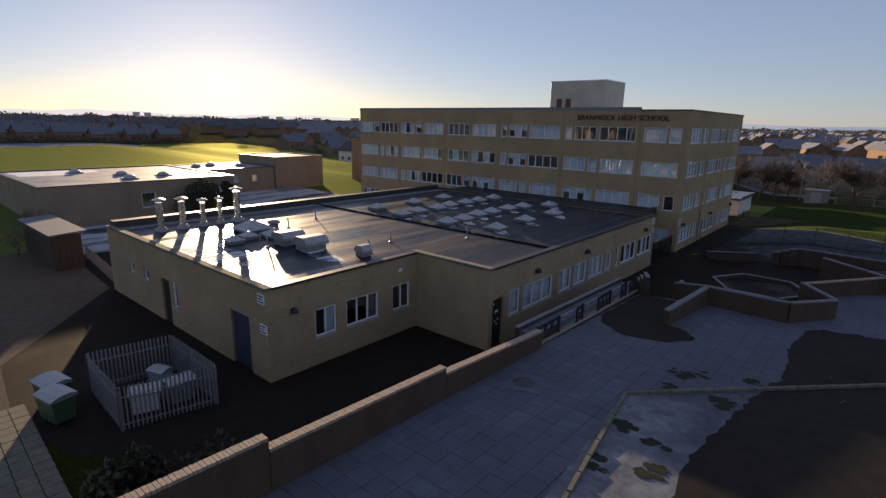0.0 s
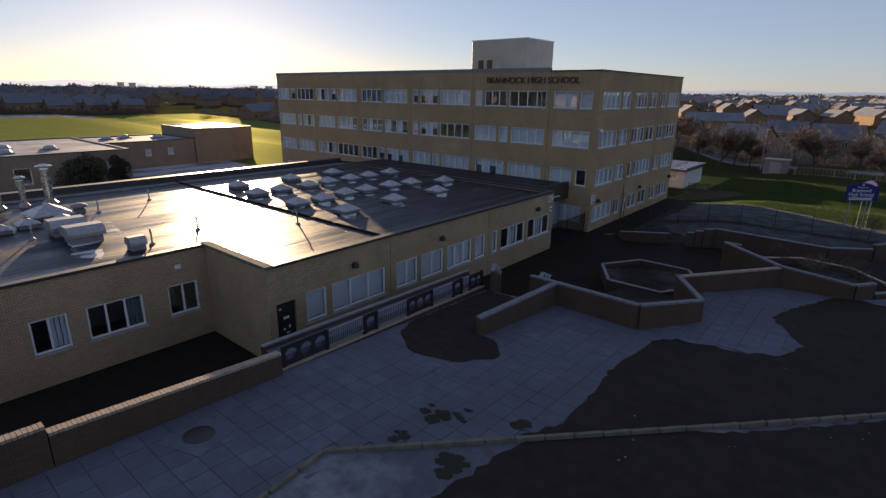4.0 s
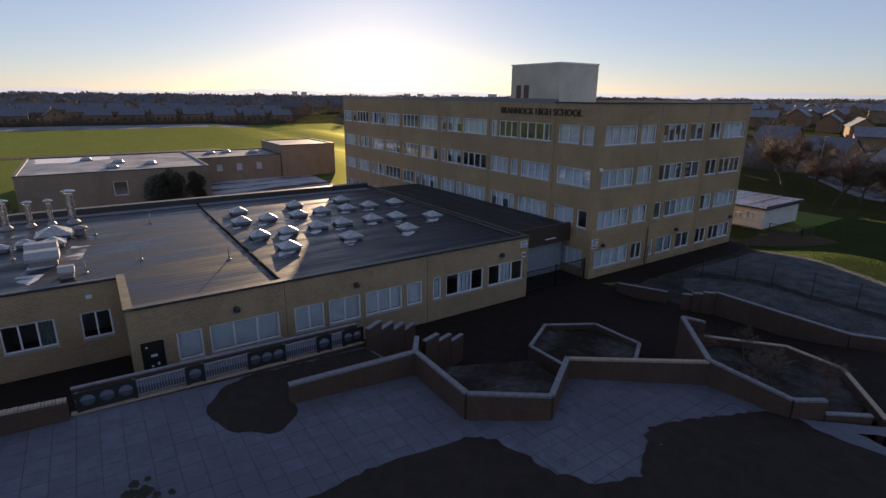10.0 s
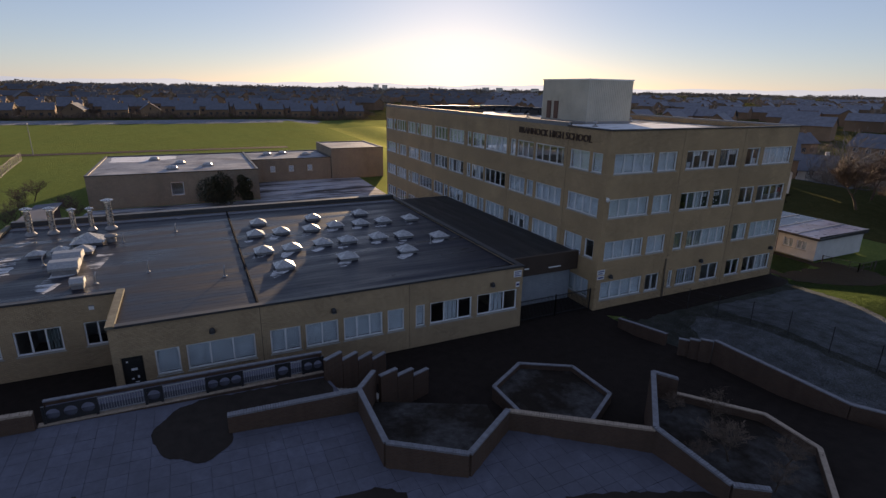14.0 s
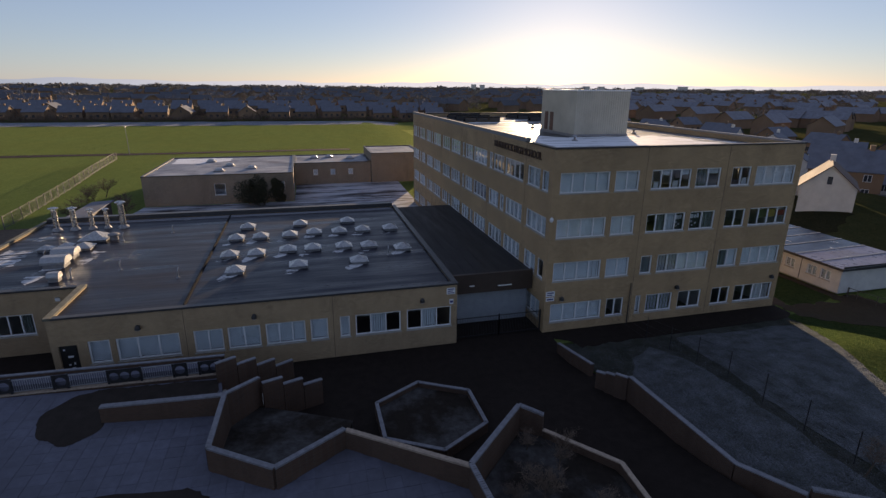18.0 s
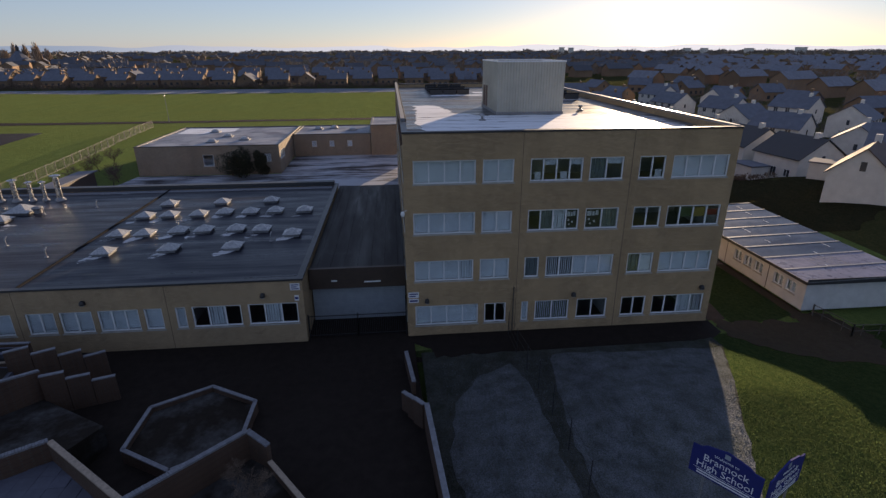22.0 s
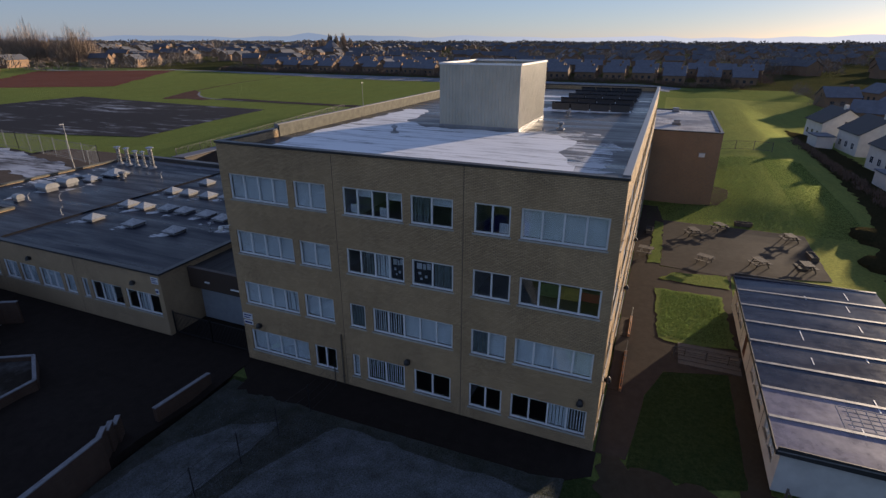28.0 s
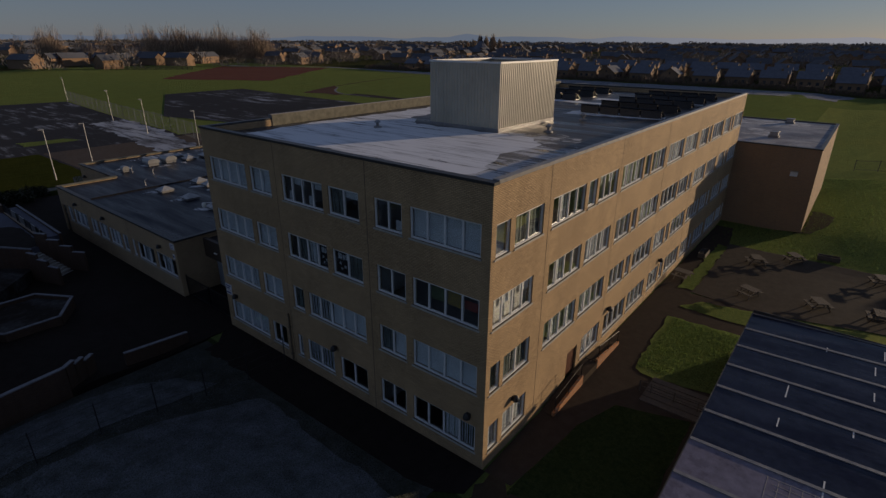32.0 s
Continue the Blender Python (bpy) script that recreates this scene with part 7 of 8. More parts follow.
for a, b in ((-23.8, -27.6), (-29.8, -33.6)):
    t = thing("door_ramp", "red-brown brick ramp with low edge beside the block door", "ramp", "door ramps")
    bm = bmesh.new()
    lo, hi = (0.05, 0.55) if a > -28 else (0.55, 0.05)
    prism(bm, [(b, 79.42), (a, 79.42), (a, 80.1), (b, 80.1)], -0.2, [hi, lo, lo, hi])
    part("deck", bm, M["tarmac_brown"], t)
    bm = bmesh.new()
    prism(bm, [(b, 80.1), (a, 80.1), (a, 80.25), (b, 80.25)], -0.2, [hi + 0.2, lo + 0.2, lo + 0.2, hi + 0.2])
    part("edge", bm, M["brick_orange"], t)
    for x, z in ((a - 0.2, lo), ((a + b) / 2, 0.3), (b + 0.2, hi)):
        bm = bmesh.new()
        bar(bm, (x, 80.18, z + 0.15), (x, 80.18, z + 1.1), 0.05, sides=6)
        part("rail_post", bm, M["black_metal"], t)
    bm = bmesh.new()
    bar(bm, (a - 0.2, 80.18, lo + 1.1), (b + 0.2, 80.18, hi + 1.1), 0.05, sides=6)
    part("handrail", bm, M["black_metal"], t)
t = thing("door_landing", "brick landing at the block door", "landing")
part("slab", boxes((-29.75, -27.65, 79.42, 80.25, -0.2, 0.54)), M["tarmac_brown"], t)
part("doorway", boxes((NDOOR[0], NDOOR[1], BY1 - 0.2, BY1 - 0.12, 0.3, 2.2)), M["door_brown"], block, "brown double door")


def picnic_table(x, y, turn):
    t = thing("picnic_table", "weathered timber picnic table with fixed benches on the terrace", "picnic table", "picnic tables")
    for k in range(5):
        v = -0.36 + 0.18 * k
        part("top_board", boxes((-0.7, 0.7, v - 0.085, v + 0.085, 0.72, 0.76)), M["timber"], t)
    for v in (-0.72, 0.72):
        for k in (-1, 1):
            part("bench_board", boxes((-0.7, 0.7, v + 0.08 * k - 0.07, v + 0.08 * k + 0.07, 0.42, 0.46)), M["timber"], t)
    for u in (-0.45, 0.45):
        for sgn in (-1, 1):
            bm = bmesh.new()
            bar(bm, (u, 0.72 * sgn, 0.0), (u, 0.3 * sgn, 0.72), 0.05, 0.09)
            part("leg", bm, M["timber"], t)
        part("cross_beam", boxes((u - 0.03, u + 0.03, -0.8, 0.8, 0.33, 0.42)), M["timber"], t)
    t.matrix_basis = pose(x, y, ground_z(x, y) + 0.045, 0, 0, turn)
    return t


pt = picnic_table(-55.9, 85.1, 25)
for x, y, a in ((-58.8, 87.9, 40), (-47.8, 85.9, 65), (-48.8, 90.7, 30), (-57.5, 94.6, 20), (-49.3, 94.6, 10), (-48.0, 80.5, 80)):
    copy_thing(pt, pose(x, y, ground_z(x, y) + 0.045, 0, 0, a))
for x, y, a in ((-61.0, 90.5, 95), (-55.1, 80.6, 0), (-53.0, 95.8, 5)):
    t = thing("planter_box", "low timber planter box filled with soil", "planter", "timber planters")
    bm = boxes((-0.9, 0.9, -0.35, -0.3, 0, 0.45), (-0.9, 0.9, 0.3, 0.35, 0, 0.45))
    part("side", boxes((-0.9, 0.9, -0.35, -0.3, 0, 0.45)), M["timber"], t)
    part("side", boxes((-0.9, 0.9, 0.3, 0.35, 0, 0.45)), M["timber"], t)
    part("end", boxes((-0.9, -0.85, -0.3, 0.3, 0, 0.45)), M["timber"], t)
    part("end", boxes((0.85, 0.9, -0.3, 0.3, 0, 0.45)), M["timber"], t)
    part("soil", boxes((-0.85, 0.85, -0.3, 0.3, 0, 0.38)), M["soil"], t)
    bm.free()
    t.matrix_basis = pose(x, y, ground_z(x, y) + 0.04, 0, 0, a)


# ---- fields and roads ----
sheet("red_pitch", wavy([(-118, -172), (-148, -128), (-241, -198), (-203, -266)], 1.0, 6, 21), M["blaze"], ground_z, 0.06, "red blaze sports pitch", "pitch", step=12)
sheet("ball_court", [(-119.6, -106), (-119, -27), (-76, -25), (-68, -62), (-92, -112)], M["tarmac_streak"], ground_z, 0.06, "dark frosted tarmac ball court", "pitch", step=12)
sheet("car_park", [(-24, -28), (-24, -7), (-52, -7), (-57.5, -36), (-59, -66), (-63, -119), (-24, -125)], M["tarmac_streak"], ground_z, 0.07, "dark car park with streaks of frost", "car park", step=12)
sheet("field_track", wavy([(-138, -60), (-140, 52), (-136, 52), (-133, -60)], 0.5, 5, 22), M["tarmac_brown"], ground_z, 0.05, "worn brown path across the field", "path", step=12)
sheet("field_track", wavy([(-127, -77), (-141, -84.5), (-153, -89.5), (-148, -82), (-141.5, -76), (-136, -69.5), (-132.5, -61), (-130, -62), (-130, -70)], 0.5, 3, 23), M["track_earth"], ground_z, 0.05, "worn red-brown corner of the running track", "path", step=12)
sheet("field_track", wavy([(-152, -88.2), (-171, -94.0), (-189, -98.2), (-219, -101), (-219, -100.2), (-189, -97.2), (-171, -93.0), (-152, -87.0)], 0.15, 4, 26), M["track_earth"], ground_z, 0.05, "thin worn track line in the grass", "path", step=12)
sheet("track_line", wavy([(-149.2, -82.6), (-142.4, -76.6), (-136.9, -69.4), (-134.2, -62.1), (-134.2, -48.8), (-133.5, -48.8), (-133.4, -62.1), (-136.2, -69.6), (-141.8, -77), (-148.8, -83.2)], 0.08, 3, 27), M["coping"], ground_z, 0.06, "thin pale curved track line", "pitch", step=12)
sheet("field_frost", wavy([(-226, 80), (-225, -15), (-224, -70), (-231, -117), (-242, -172), (-244, -208), (-215, -244), (-208, -284), (-214, -286), (-219, -246), (-248, -208), (-246, -150), (-246, 85)], 1.2, 6, 24), M["frost_turf"], ground_z, 0.08, "frosted strip of grass along the far side of the field", "field", step=12)
sheet("rear_yard", [(-73, 57), (-60, 57), (-46, 49), (-46, 10), (-73, 14), (-73, 37), (-88, 37.2), (-88, 51.6), (-87.5, 57)], M["tarmac_white"], ground_z, 0.05, "frosted tarmac yard behind the annex", "yard", step=6)
sheet("estate_road", [(-60, 150), (60, 122), (60, 114.5), (30, 116), (-14, 121), (-60, 138)], M["tarmac_frost"], ground_z, 0.06, "frosted estate road and parking", "road", step=10)
cb = thing("substation_box", "grey brick electricity kiosk with a flat lid", "kiosk", at=(-11.4, 113.6, ground_z(-11.4, 113.6)))
part("body", boxes((-1.7, 1.7, -1.2, 1.2, -0.2, 2.2)), M["kerb_grey"], cb)
part("lid", boxes((-1.85, 1.85, -1.35, 1.35, 2.2, 2.35)), M["concrete"], cb)
part("door", boxes((-0.8, 0.8, -1.24, -1.204, 0.1, 1.9)), M["galv"], cb)
fence_panel("estate_fence", "low post and rail fence beside the road", [(-8.5, 111.5), (20.0, 111.0)], ground_z, 1.3, 0.5, 0.1, M["galv"], "estate fences", 0.03)


def lamp_post(x, y, h, label="tall grey lamp post"):
    t = thing("street_lamp", label, "street lamp", "lamp posts", at=(x, y, ground_z(x, y)))
    bm = bmesh.new()
    lathe(bm, (0, 0), [(0.11, -0.2), (0.11, 1.2), (0.07, 1.25), (0.05, h)], 8)
    part("pole", bm, M["galv"], t)
    part("lantern", boxes((-0.1, 0.6, -0.12, 0.12, h - 0.05, h + 0.08)), M["galv"], t)


for x, y in ((-62.9, -118.2), (-55.8, -63.8), (-52.4, -36.0), (-49.9, -8.2), (-30.9, -6.0), (-24.8, -3.4)):
    lamp_post(x, y, 7.6)
sheet("frost_streak", wavy([(-49, -62), (-59, -64), (-57, -36), (-51.6, -11), (-44.3, -9.2), (-47, -35)], 0.8, 1.6, 51), M["tarmac_white"], ground_z, 0.09, "streaks of white frost on the car park", "frost", step=0)
sheet("parking_island", wavy([(-30, -38), (-40, -38.5), (-38, -43), (-30, -44)], 0.3, 1.5, 52), M["grass"], ground_z, 0.1, "small grass island in the car park", "lawn", step=0)
fence_panel("garden_fence", "pale timber garden fence at the far end of the field", [(-131, -269), (-169, -240)], ground_z, 1.8, 0.6, 0.14, M["timber"], "garden fences", 0.2, step=3.0)
for x, y in ((-14.5, 119), (6, 119), (-30, 131), (18, 125), (-137, -5)):
    lamp_post(x, y, 7.0)



# ---- houses ----
def house(name, label, group, w, d, h, pitch, wall, roof, wins=True, panes=True):
    """A plain gabled house: ridge along its own x, front facing its own -y."""
    t = thing(name, label, "house", group)
    rise = d / 2 * math.tan(radians(pitch))
    bm = bmesh.new()
    sec = [(-d / 2, -1.5), (d / 2, -1.5), (d / 2, h), (0, h + rise), (-d / 2, h)]
    lo = [bm.verts.new((-w / 2, u, v)) for u, v in sec]
    hi = [bm.verts.new((w / 2, u, v)) for u, v in sec]
    bm.faces.new(lo)
    bm.faces.new(hi[::-1])
    for i in range(5):
        j = (i + 1) % 5
        bm.faces.new((lo[i], hi[i], hi[j], lo[j]))
    part("wall", bm, wall, t)
    for sgn in (-1, 1):
        bm = bmesh.new()
        e, o = 0.35, 0.3
        pts = [(-w / 2 - o, sgn * (d / 2 + e), h - e * math.tan(radians(pitch)) + 0.02), (w / 2 + o, sgn * (d / 2 + e), h - e * math.tan(radians(pitch)) + 0.02), (w / 2 + o, 0, h + rise + 0.02), (-w / 2 - o, 0, h + rise + 0.02)]
        a = [bm.verts.new(p) for p in pts]
        b = [bm.verts.new((p[0], p[1], p[2] + 0.14)) for p in pts]
        bm.faces.new(a)
        bm.faces.new(b[::-1])
        for i in range(4):
            j = (i + 1) % 4
            bm.faces.new((a[i], b[i], b[j], a[j]))
        part("roof", bm, roof, t)
    if wins:
        for sgn in (-1, 1):
            for z in (0.9, 3.4):
                for u in (-w * 0.3, 0.0, w * 0.3):
                    if z + 1.3 > h:
                        continue
                    y0, y1 = sorted((sgn * (d / 2 - 0.02), sgn * (d / 2 + 0.03)))
                    win = part("window", boxes((u - 0.6, u + 0.6, y0, y1, z, z + 1.25)), M["upvc" if panes else "house_glass"], t)
                    if not panes:
                        continue
                    y0, y1 = sorted((sgn * (d / 2 + 0.031), sgn * (d / 2 + 0.036)))
                    part("pane", boxes((u - 0.53, u - 0.04, y0, y1, z + 0.07, z + 1.18)), M["house_glass"], win)
                    part("pane", boxes((u + 0.04, u + 0.53, y0, y1, z + 0.07, z + 1.18)), M["house_glass"], win)
        for sgn in (-1, 1):
            x0, x1 = sorted((sgn * (w / 2 - 0.02), sgn * (w / 2 + 0.03)))
            part("window", boxes((x0, x1, -0.3, 0.3, 3.3, 4.4)), M["house_glass"], t)
    part("chimney", boxes((w * 0.3 - 0.4, w * 0.3 + 0.4, -0.35, 0.35, h + rise * 0.5, h + rise + 0.9)), wall, t)
    return t


white = house("house", "white rendered semi-detached house with dark tile roof", "houses beyond the field", 9.3, 8.8, 4.05, 33, M["render_white"], M["roof_dark"])
cottage = house("house", "white rendered cottage with dark roof and low eaves", "houses beyond the field", 9.5, 6.6, 2.9, 42, M["render_white"], M["roof_brown"])
cottage.matrix_basis = pose(-43.0, 114.2, 2.75, 0, 0, 130)
# the row is set out by the near corner of each gable
for k, (x, y, a) in enumerate(((-59.7, 118.9, 6), (-71.6, 117.8, 6), (-84.9, 117.6, 6), (-100.0, 115.8, 7), (-119.0, 115.6, 8), (-134.8, 112.8, 8))):
    c, q = math.cos(radians(a)), math.sin(radians(a))
    m = pose(x - 4.65 * c - 4.4 * q, y - 4.65 * q + 4.4 * c, -0.7, 0, 0, a)
    if k:
        copy_thing(white, m)
    else:
        white.matrix_basis = m
frosty = house("house", "white rendered house with pale frosted roof", "houses beyond the field", 10.5, 8.5, 4.8, 34, M["render_white"], M["roof_tile"])
frosty.matrix_basis = pose(-60, 143, ground_z(-60, 143) - 0.4, 0, 0, 50)
for x, y, a in ((-78, 146, 130), (-96, 143, 30), (-114, 146, 115), (-132, 152, 22), (-150, 146, 15), (-62, 160, 40), (-82, 164, 35), (-102, 166, 125), (-124, 168, 25), (-152, 164, 110), (-172, 152, 15)):
    copy_thing(frosty, pose(x, y, ground_z(x, y) - 0.4, 0, 0, a))
for x, y, a, dx in ((-127.5, 111.4, 8, 0), (-92.0, 113.6, 6, 0), (-66.0, 115.4, 6, 0), (-50.8, 116.5, 40, 0)):
    t = thing("garden_extension", "low flat garden extension behind a house", "outbuilding", "garden extensions", at=(x, y, ground_z(x, y)))
    part("wall", boxes((-2.4, 2.4, -1.6, 1.6, -0.5, 2.3)), M["render_white"], t)
    part("roof", boxes((-2.6, 2.6, -1.8, 1.8, 2.3, 2.5)), M["roof_tile"], t)
    t.rotation_euler = (0, 0, radians(a))
orange = house("house", "brown brick house with frosted slate roof", "houses beyond the road", 11, 8.5, 5.2, 38, M["wall_far"], M["roof_tile"])
orange.matrix_basis = pose(-26.5, 168, ground_z(-26, 168), 0, 0, -20)
for x, y, a in ((-57, 135, 40), (-8, 175, -15), (12, 168, -20), (-48, 185, -10), (32, 160, -25), (-22, 200, -15), (5, 205, -20), (40, 190, -25), (-70, 205, 0)):
    copy_thing(orange, pose(x, y, ground_z(x, y), 0, 0, a))
terrace = house("house", "brick semi-detached house with frosted roof at the field edge", "houses at the field edge", 9.6, 8.0, 3.5, 34, M["wall_far"], M["roof_tile"], True, False)
terrace.matrix_basis = pose(-272, -150, ground_z(-272, -150), 0, 0, 90)
r = random.Random(12)
for row, (x, y0, y1) in enumerate(((-270, -137, 112), (-291, -162, 122), (-314, -190, 132))):
    y = y0
    while y < y1:
        xx = x + r.uniform(-2, 2) - 0.05 * abs(y + 20)
        copy_thing(terrace, pose(xx, y, ground_z(xx, y) + 0.7 * row - 0.2, 0, 0, (0 if r.random() < 0.15 else 90) + r.uniform(-9, 9)))
        y += r.uniform(11.5, 16.0)

# hedges, woods and town as masses
def clumps(name, label, places, seed, mat, category, per, tall, wide, blade, lean=0.25, reach=1.0):
    """Leafless woody growth: many small upright slivers that fill ragged rounded crowns."""
    r = random.Random(seed)
    vs, fs = [], []
    for x, y, s in places:
        z = ground_z(x, y)
        h, w = tall * s * r.uniform(0.75, 1.25), wide * s * r.uniform(0.8, 1.2)
        for _ in range(per):
            q = r.random() ** 0.5
            a = r.uniform(0, math.tau)
            px, py = x + q * w * math.cos(a), y + q * w * math.sin(a)
            lim = h * math.sqrt(1.02 - q * q) * r.uniform(0.8, 1.0)
            z0 = z + lim * r.uniform(0.02, 0.8)
            z1 = z0 + (lim - (z0 - z)) * r.uniform(0.45, 1.0) * reach
            b = r.uniform(0, math.tau)
            bw = blade * s * r.uniform(0.5, 1.3)
            dx, dy = math.cos(b) * bw, math.sin(b) * bw
            tx, ty = lean * w * (q * math.cos(a) + r.uniform(-0.5, 0.5)), lean * w * (q * math.sin(a) + r.uniform(-0.5, 0.5))
            mx, my, mz = px + tx * 0.6, py + ty * 0.6, z0 + (z1 - z0) * 0.6
            i = len(vs)
            vs += [(px, py, z0), (mx + dx, my + dy, mz), (px + tx, py + ty, z1), (mx - dx, my - dy, mz)]
            fs.append((i, i + 1, i + 2, i + 3))
    me = bpy.data.meshes.new(name)
    me.from_pydata(vs, [], fs)
    me.materials.append(mat)
    tagged(new(name, me), label, category, kind="stuff")


r = random.Random(77)
hedge = [(-250 + r.uniform(-2, 2), y, 1.0) for y in np.arange(-170, 110, 2.2)]
clumps("field_hedge", "dark leafless hedge along the far side of the field", hedge, 1, M["twig"], "hedge", 80, 3.4, 2.0, 0.16)
north_hedge = [(x, 106.5 + 0.05 * (x + 128) + 0.7 * math.sin(x * 0.05) + r.uniform(-0.7, 0.7), 0.6) for x in np.arange(-127, -54, 1.1)]
clumps("estate_hedge", "dark leafless hedge below the houses", north_hedge, 2, M["twig"], "hedge", 90, 2.2, 1.5, 0.1)
near_wood = []
for k in range(90):
    u = r.uniform(-0.13, 0.46) if k < 74 else r.uniform(0.62, 1.05)
    near_wood.append((-265 + 123 * u + r.uniform(-9, 9), -345 - 95 * u + r.uniform(-14, 14), r.uniform(0.8, 1.1)))
clumps("bare_wood", "tall brown leafless wood beyond the pitches", near_wood, 3, M["twig_lit"], "wood", 620, 28, 7.0, 0.06, 0.2, 0.8)
for x, y, a in ((-230, -480, 30), (-262, -462, 110), (-205, -505, 30), (-245, -515, 30)):
    copy_thing(terrace, pose(x, y, ground_z(x, y) - 0.5, 0, 0, a))
for x, y, a in ((-168, 131, 70), (-184, 142, 20), (-200, 130, 100), (-216, 146, 15), (-190, 163, 80), (-172, 178, 30), (-205, 182, 110), (-225, 170, 60), (-150, 190, 20), (-130, 196, 100), (-108, 192, 10), (-88, 196, 75), (-232, 196, 20), (-180, 200, 95)):
    copy_thing(terrace, pose(x, y, ground_z(x, y) - 0.3, 0, 0, a))
road_trees = [(r.uniform(-66, 60), r.uniform(128, 205), r.uniform(0.7, 1.15)) for _ in range(80)]
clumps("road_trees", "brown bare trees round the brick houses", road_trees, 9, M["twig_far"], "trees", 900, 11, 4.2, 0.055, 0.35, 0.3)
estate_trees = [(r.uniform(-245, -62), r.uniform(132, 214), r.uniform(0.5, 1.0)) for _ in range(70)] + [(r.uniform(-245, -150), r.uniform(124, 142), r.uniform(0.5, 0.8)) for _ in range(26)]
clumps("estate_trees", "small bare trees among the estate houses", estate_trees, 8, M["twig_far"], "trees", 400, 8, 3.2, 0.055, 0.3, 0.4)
garden = [(r.uniform(-330, -258), r.uniform(-190, 130), r.uniform(0.5, 1.0)) for _ in range(120)]
clumps("garden_trees", "small bare trees among the far houses", garden, 4, M["twig"], "trees", 380, 8, 3.0, 0.07, 0.3, 0.45)
mids = []
for _ in range(1500):
    a, d = radians(r.uniform(70, 262)), r.uniform(340, 1500)
    mids.append((-20 + d * math.cos(a), 50 + d * math.sin(a), r.uniform(0.7, 1.4)))
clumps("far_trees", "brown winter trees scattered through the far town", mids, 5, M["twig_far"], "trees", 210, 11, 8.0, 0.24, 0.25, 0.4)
fars = []
for _ in range(1500):
    a, d = radians(r.uniform(70, 262)), r.uniform(1300, 3000)
    fars.append((-20 + d * math.cos(a), 50 + d * math.sin(a), r.uniform(0.8, 1.5)))
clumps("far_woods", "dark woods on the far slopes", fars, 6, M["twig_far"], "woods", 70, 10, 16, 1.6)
clumps("poplar_row", "row of tall bare poplars on the skyline", [(-640 - 3 * k, -322 - 13 * k, 1.0) for k in range(6)], 7, M["twig_lit"], "trees", 320, 24, 4.5, 0.35)


def far_town(name, label, n, a0, a1, d0, d1, seed, wall, roof):
    """Small gabled houses in streets, too far to pick apart."""
    r = random.Random(seed)
    wv, wf, rv, rf = [], [], [], []
    for _ in range(n):
        a, d = radians(r.uniform(a0, a1)), d0 + (d1 - d0) * r.random() ** 0.8
        x, y = -20 + d * math.cos(a), 50 + d * math.sin(a)
        if -250 < x < 60 and -260 < y < 215:
            continue
        t = radians(90 * r.randrange(2) + 20 + r.uniform(-8, 8))
        z = ground_z(x, y)
        w, dp, h, p = r.uniform(6, 11), 4.2, r.uniform(4.5, 5.6), 3.0
        c, s = math.cos(t), math.sin(t)
        put = lambda u, v, q: (x + u * c - v * s, y + u * s + v * c, z + q)
        i = len(wv)
        wv += [put(-w, -dp, -1), put(w, -dp, -1), put(w, dp, -1), put(-w, dp, -1), put(-w, -dp, h), put(w, -dp, h), put(w, dp, h), put(-w, dp, h), put(-w, 0, h + p), put(w, 0, h + p)]
        wf += [(i, i + 1, i + 5, i + 4), (i + 2, i + 3, i + 7, i + 6), (i + 1, i + 2, i + 6, i + 9, i + 5), (i + 3, i, i + 4, i + 8, i + 7)]
        j = len(rv)
        rv += [put(-w - 0.4, -dp - 0.5, h - 0.25), put(w + 0.4, -dp - 0.5, h - 0.25), put(w + 0.4, dp + 0.5, h - 0.25), put(-w - 0.4, dp + 0.5, h - 0.25), put(-w - 0.4, 0, h + p + 0.15), put(w + 0.4, 0, h + p + 0.15)]
        rf += [(j, j + 1, j + 5, j + 4), (j + 2, j + 3, j + 4, j + 5)]
    for nm, v, f, m, lab in (("%s_walls" % name, wv, wf, wall, label), ("%s_roofs" % name, rv, rf, roof, "frosted roofs of the far houses")):
        me = bpy.data.meshes.new(nm)
        me.from_pydata(v, [], f)
        me.materials.append(m)
        tagged(new(nm, me), lab, "houses", kind="stuff")


far_town("town_west", "brick houses of the far town", 700, 150, 258, 335, 1300, 9, M["wall_far"], M["roof_far"])
far_town("town_north", "pale rendered houses of the far estate", 460, 75, 150, 200, 1000, 10, M["wall_far"], M["roof_pale"])
for x, y, w, h in ((-1500, 900, 16, 14), (-1540, 975, 16, 14), (-1430, 1040, 18, 13), (-1350, 1130, 20, 15), (-1500, 560, 12, 16), (-1520, 540, 12, 17)):
    t = thing("tower_block", "pale high flats far off on the skyline", "tower block", "far tower blocks", at=(x, y, ground_z(x, y)))
    part("wall", boxes((-w / 2, w / 2, -w / 2, w / 2, -2, h)), M["render_white"], t)
    part("roof", boxes((-w / 2 - 0.5, w / 2 + 0.5, -w / 2 - 0.5, w / 2 + 0.5, h, h + 1.5)), M["concrete"], t)
ch = thing("church", "dark pyramid-roofed church with a small bell turret far off", "church", at=(-640, -352, ground_z(-640, -352)))
bm = bmesh.new()
lathe(bm, (0, 0), [(13, 5), (2, 16), (1.8, 16.2)], 8)
part("roof", bm, M["roof_tile"], ch)
bm = bmesh.new()
lathe(bm, (0, 0), [(10, -2), (10, 6)], 8)
part("wall", bm, M["render_white"], ch)
bm = bmesh.new()
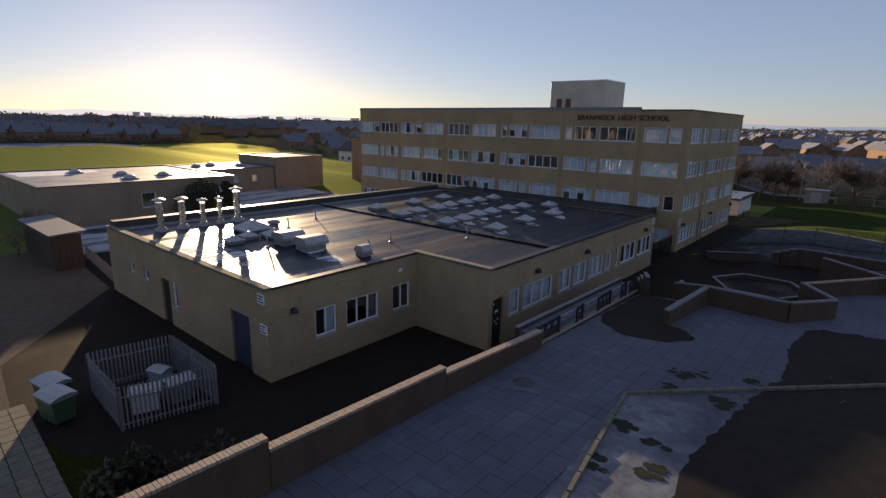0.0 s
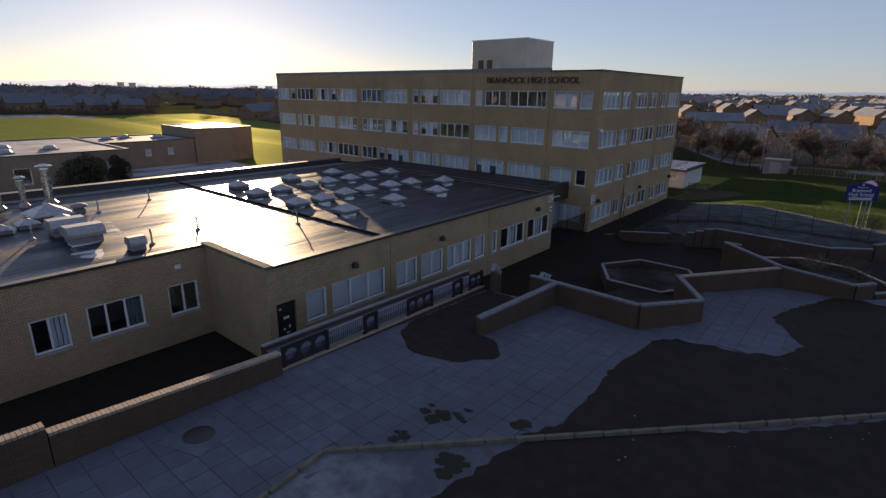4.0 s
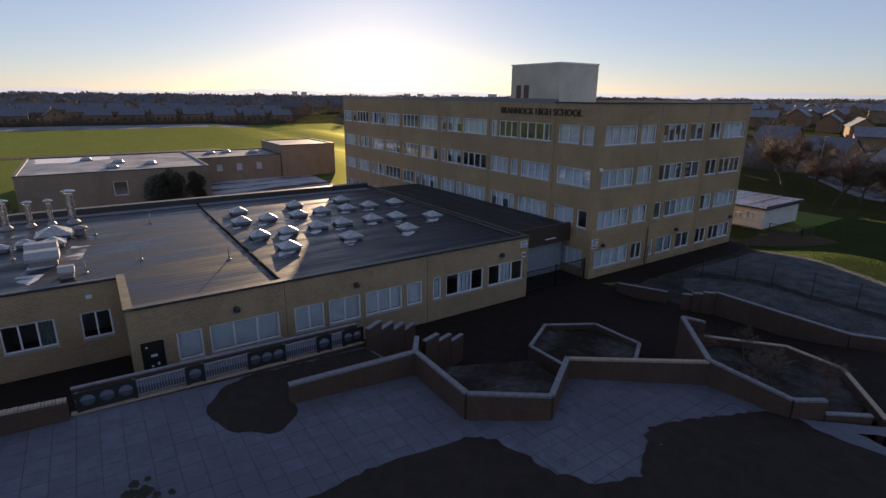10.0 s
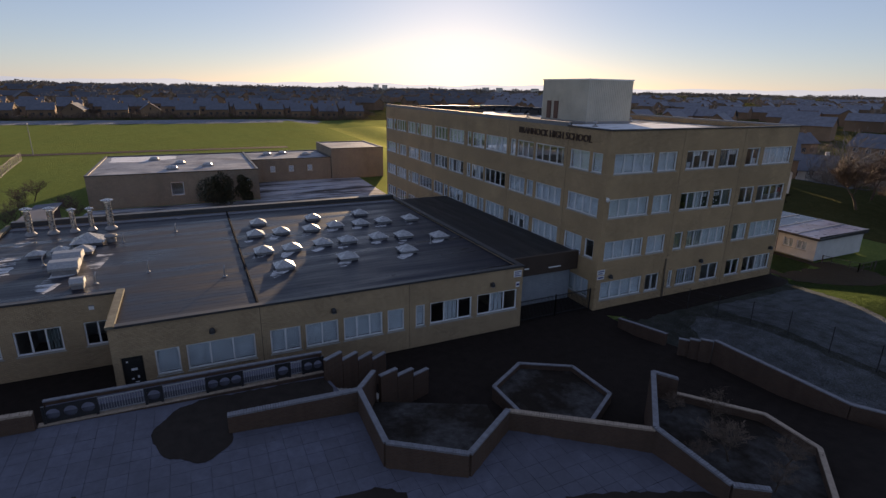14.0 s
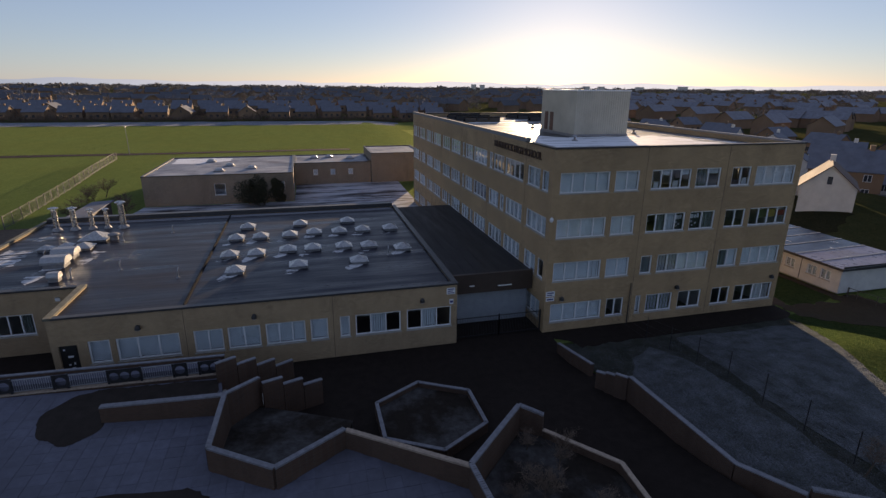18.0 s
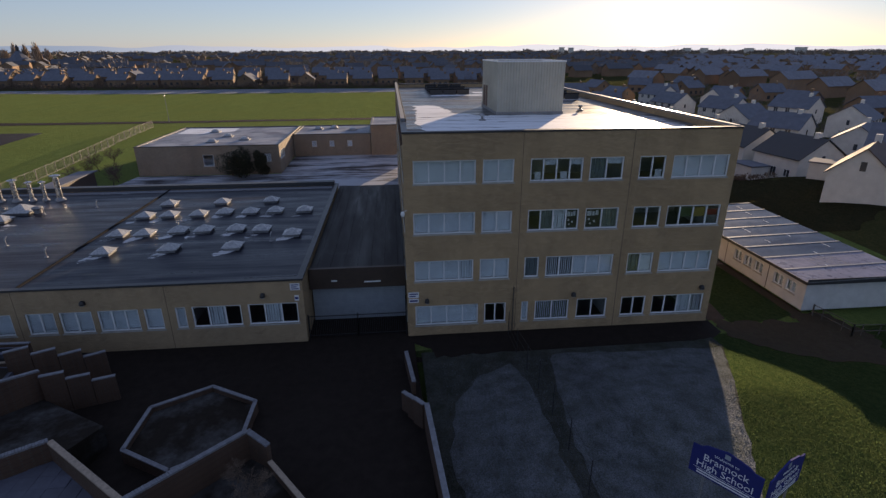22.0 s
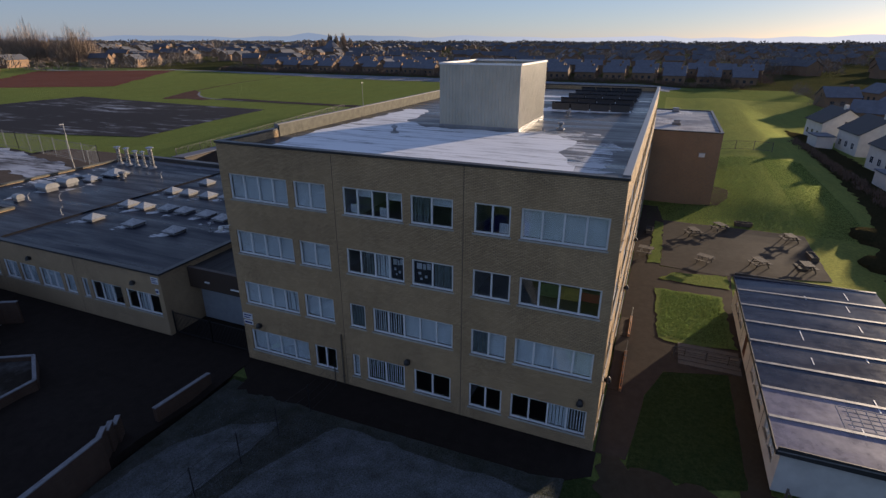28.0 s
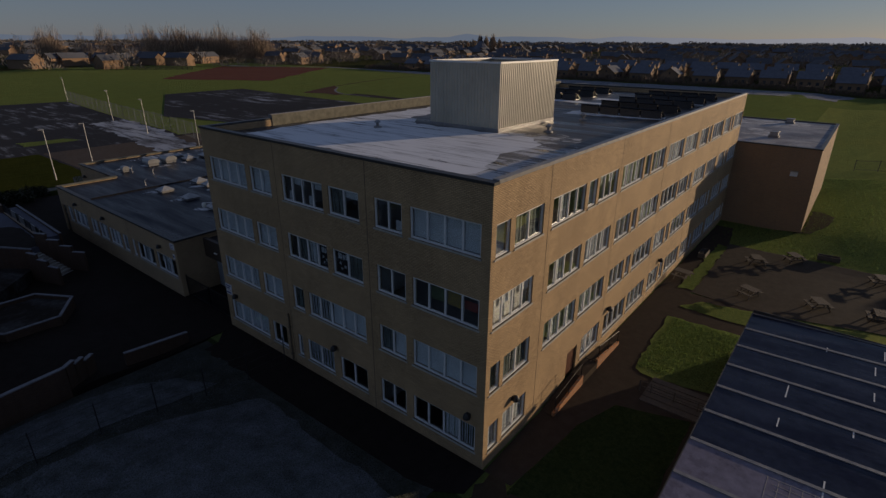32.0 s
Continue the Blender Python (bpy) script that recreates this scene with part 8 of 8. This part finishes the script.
lathe(bm, (0, 0), [(1.6, 15.5), (1.6, 19), (2.2, 19.2), (0.1, 23)], 6)
part("turret", bm, M["edge_metal"], ch)

# far ridges and mist beyond the town
def ridge(name, label, radius, base, amp, seed, mat, a0, a1):
    bm = bmesh.new()
    prev = None
    for k in range(241):
        a = radians(a0 + (a1 - a0) * k / 240)
        h = base + 22 * math.exp(-((math.degrees(a) - 216) / 1.4) ** 2) + amp * (noise.noise((math.cos(a) * 5 + seed, math.sin(a) * 5, seed)) + 0.45 * noise.noise((math.cos(a) * 19, math.sin(a) * 19 + seed, 2.0)))
        x, y = -20 + radius * math.cos(a), 50 + radius * math.sin(a)
        row = [bm.verts.new((x, y, -60)), bm.verts.new((x, y, h))]
        if prev:
            bm.faces.new((prev[0], row[0], row[1], prev[1]))
        prev = row
    tagged(part(name, bm, mat, smooth=True), label, "hills", kind="structure")


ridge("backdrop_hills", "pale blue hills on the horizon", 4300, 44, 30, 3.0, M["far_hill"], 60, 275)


# ---- paving slabs, last ----
COURT = [(-13.05, -4), (-13.05, 33.0), (-12.6, 33.2), (-9.6, 33.75), (-4.9, 33.6), (-2.8, 36.7), (-4.9, 39.9), (-0.9, 44.8), (2.5, 45.2), (6.5, 45.9), (6.5, 34.8), (-8.2, 18.9), (-7.6, 10), (-6, -4)]
paved = thing("paved_court", "paved court of square slabs white with frost", "pavement", kind="structure")
size = 0.75
slab_mesh, rest_v, rest_f, count = None, [], [], 0
cells = []
x = -13.0
while x < 6.4:
    y = -3.6
    while y < 46:
        if inside(x + size / 2, y + size / 2, COURT) and not inside(x + size / 2, y + size / 2, tarm):
            cells.append((x + size / 2, y + size / 2))
        y += size
    x += size
cells.sort(key=lambda c: -(13 < c[1] < 40) * 100 + abs(c[0] + 7))
for x, y in cells:
    z, tilt = court_z(x, y), rnd.uniform(-0.5, 0.5)
    slope = -2.06 if y < 33 else 0.0
    if count < 300:
        m = pose(x, y, z + rnd.uniform(-0.004, 0.004), slope + 0.3 * tilt, tilt, rnd.uniform(-0.4, 0.4))
        if slab_mesh is None:
            slab_mesh = part("slab", boxes((-size / 2 + 0.007, size / 2 - 0.007, -size / 2 + 0.007, size / 2 - 0.007, -0.05, 0.0)), M["slab"], paved)
            slab_mesh.matrix_basis = m
        else:
            again(slab_mesh, "slab", paved, m)
        count += 1
    else:
        h = size / 2 - 0.007
        i = len(rest_v)
        dz = rnd.uniform(-0.005, 0.005)
        for s in (-0.05, 0.0):
            rest_v += [(x + a * h, y + b * h, court_z(x + a * h, y + b * h) + s + dz) for a, b in ((-1, -1), (1, -1), (1, 1), (-1, 1))]
        rest_f += [(i + 4, i + 5, i + 6, i + 7), (i, i + 1, i + 5, i + 4), (i + 1, i + 2, i + 6, i + 5), (i + 2, i + 3, i + 7, i + 6), (i + 3, i, i + 4, i + 7)]
me = bpy.data.meshes.new("slab_field")
me.from_pydata(rest_v, [], rest_f)
me.materials.append(M["slab_rest"])
rest = new("slab_field", me)
rest.parent = paved
tagged(rest, "more frosted slabs of the same court", kind="stuff")
mh = thing("manhole_cover", "round dark iron manhole cover in a concrete collar", "manhole", at=(-11.7, 16.4, court_z(-11.7, 16.4) + 0.002))
bm = bmesh.new()
lathe(bm, (0, 0), [(0.46, -0.03), (0.46, 0.012), (0.40, 0.018), (0.40, 0.012), (0.1, 0.02)], 20)
part("cover", bm, M["black_metal"], mh)
part("collar", boxes((-0.8, 0.8, -0.8, 0.8, -0.04, 0.008)), M["slab"], mh)
mh.rotation_euler = (radians(-2.06), 0, radians(20))
for i, (x, y, s) in enumerate(((-7.4, 22.1, 0.45), (-6.55, 22.7, 0.3), (-7.3, 20.5, 0.3), (-4.9, 23.5, 0.35), (-5.5, 20.3, 0.4), (-5.1, 20.9, 0.25), (-7.3, 16.0, 0.5), (-6.2, 15.9, 0.35), (-7.1, 13.5, 0.45), (-5.8, 14.1, 0.4))):
    for j in range(4):
        cx, cy, q = x + rnd.uniform(-1, 1) * s, y + rnd.uniform(-1, 1) * s, s * rnd.uniform(0.25, 0.75)
        ring = [(cx + q * rnd.uniform(0.6, 1.05) * math.cos(k * math.tau / 22) * 1.25, cy + q * rnd.uniform(0.6, 1.05) * math.sin(k * math.tau / 22)) for k in range(22)]
        sheet("moss_patch", ring, M["moss"], court_z, 0.014 + 0.001 * i + 0.0002 * j, "dark wet patch of moss in the frost", "moss", step=0)
r = random.Random(91)
bits_v, bits_f = [], []
for _ in range(42):
    u = r.random()
    x, y = (-3.5 + 9.0 * u + r.uniform(-0.6, 1.6), 24.0 + 10.4 * u + r.uniform(-1.2, 0.6)) if r.random() < 0.7 else (r.uniform(-3, 6), r.uniform(24, 40))
    if not inside(x, y, COURT) and x < -4:
        continue
    i, q, z = len(bits_v), r.uniform(0.015, 0.055), court_z(x, y) + 0.026
    a = r.uniform(0, math.tau)
    bits_v += [(x + q * math.cos(a + k * 1.57) * r.uniform(0.4, 1.2), y + q * math.sin(a + k * 1.57) * r.uniform(0.4, 1.2), z + (0.015 if k % 2 else 0.0)) for k in range(4)]
    bits_f.append((i, i + 1, i + 2, i + 3))
me = bpy.data.meshes.new("leaf_litter")
me.from_pydata(bits_v, [], bits_f)
me.materials.append(M["coping"])
tagged(new("leaf_litter", me), "small frosted leaves and litter on the tarmac", "litter", kind="stuff")
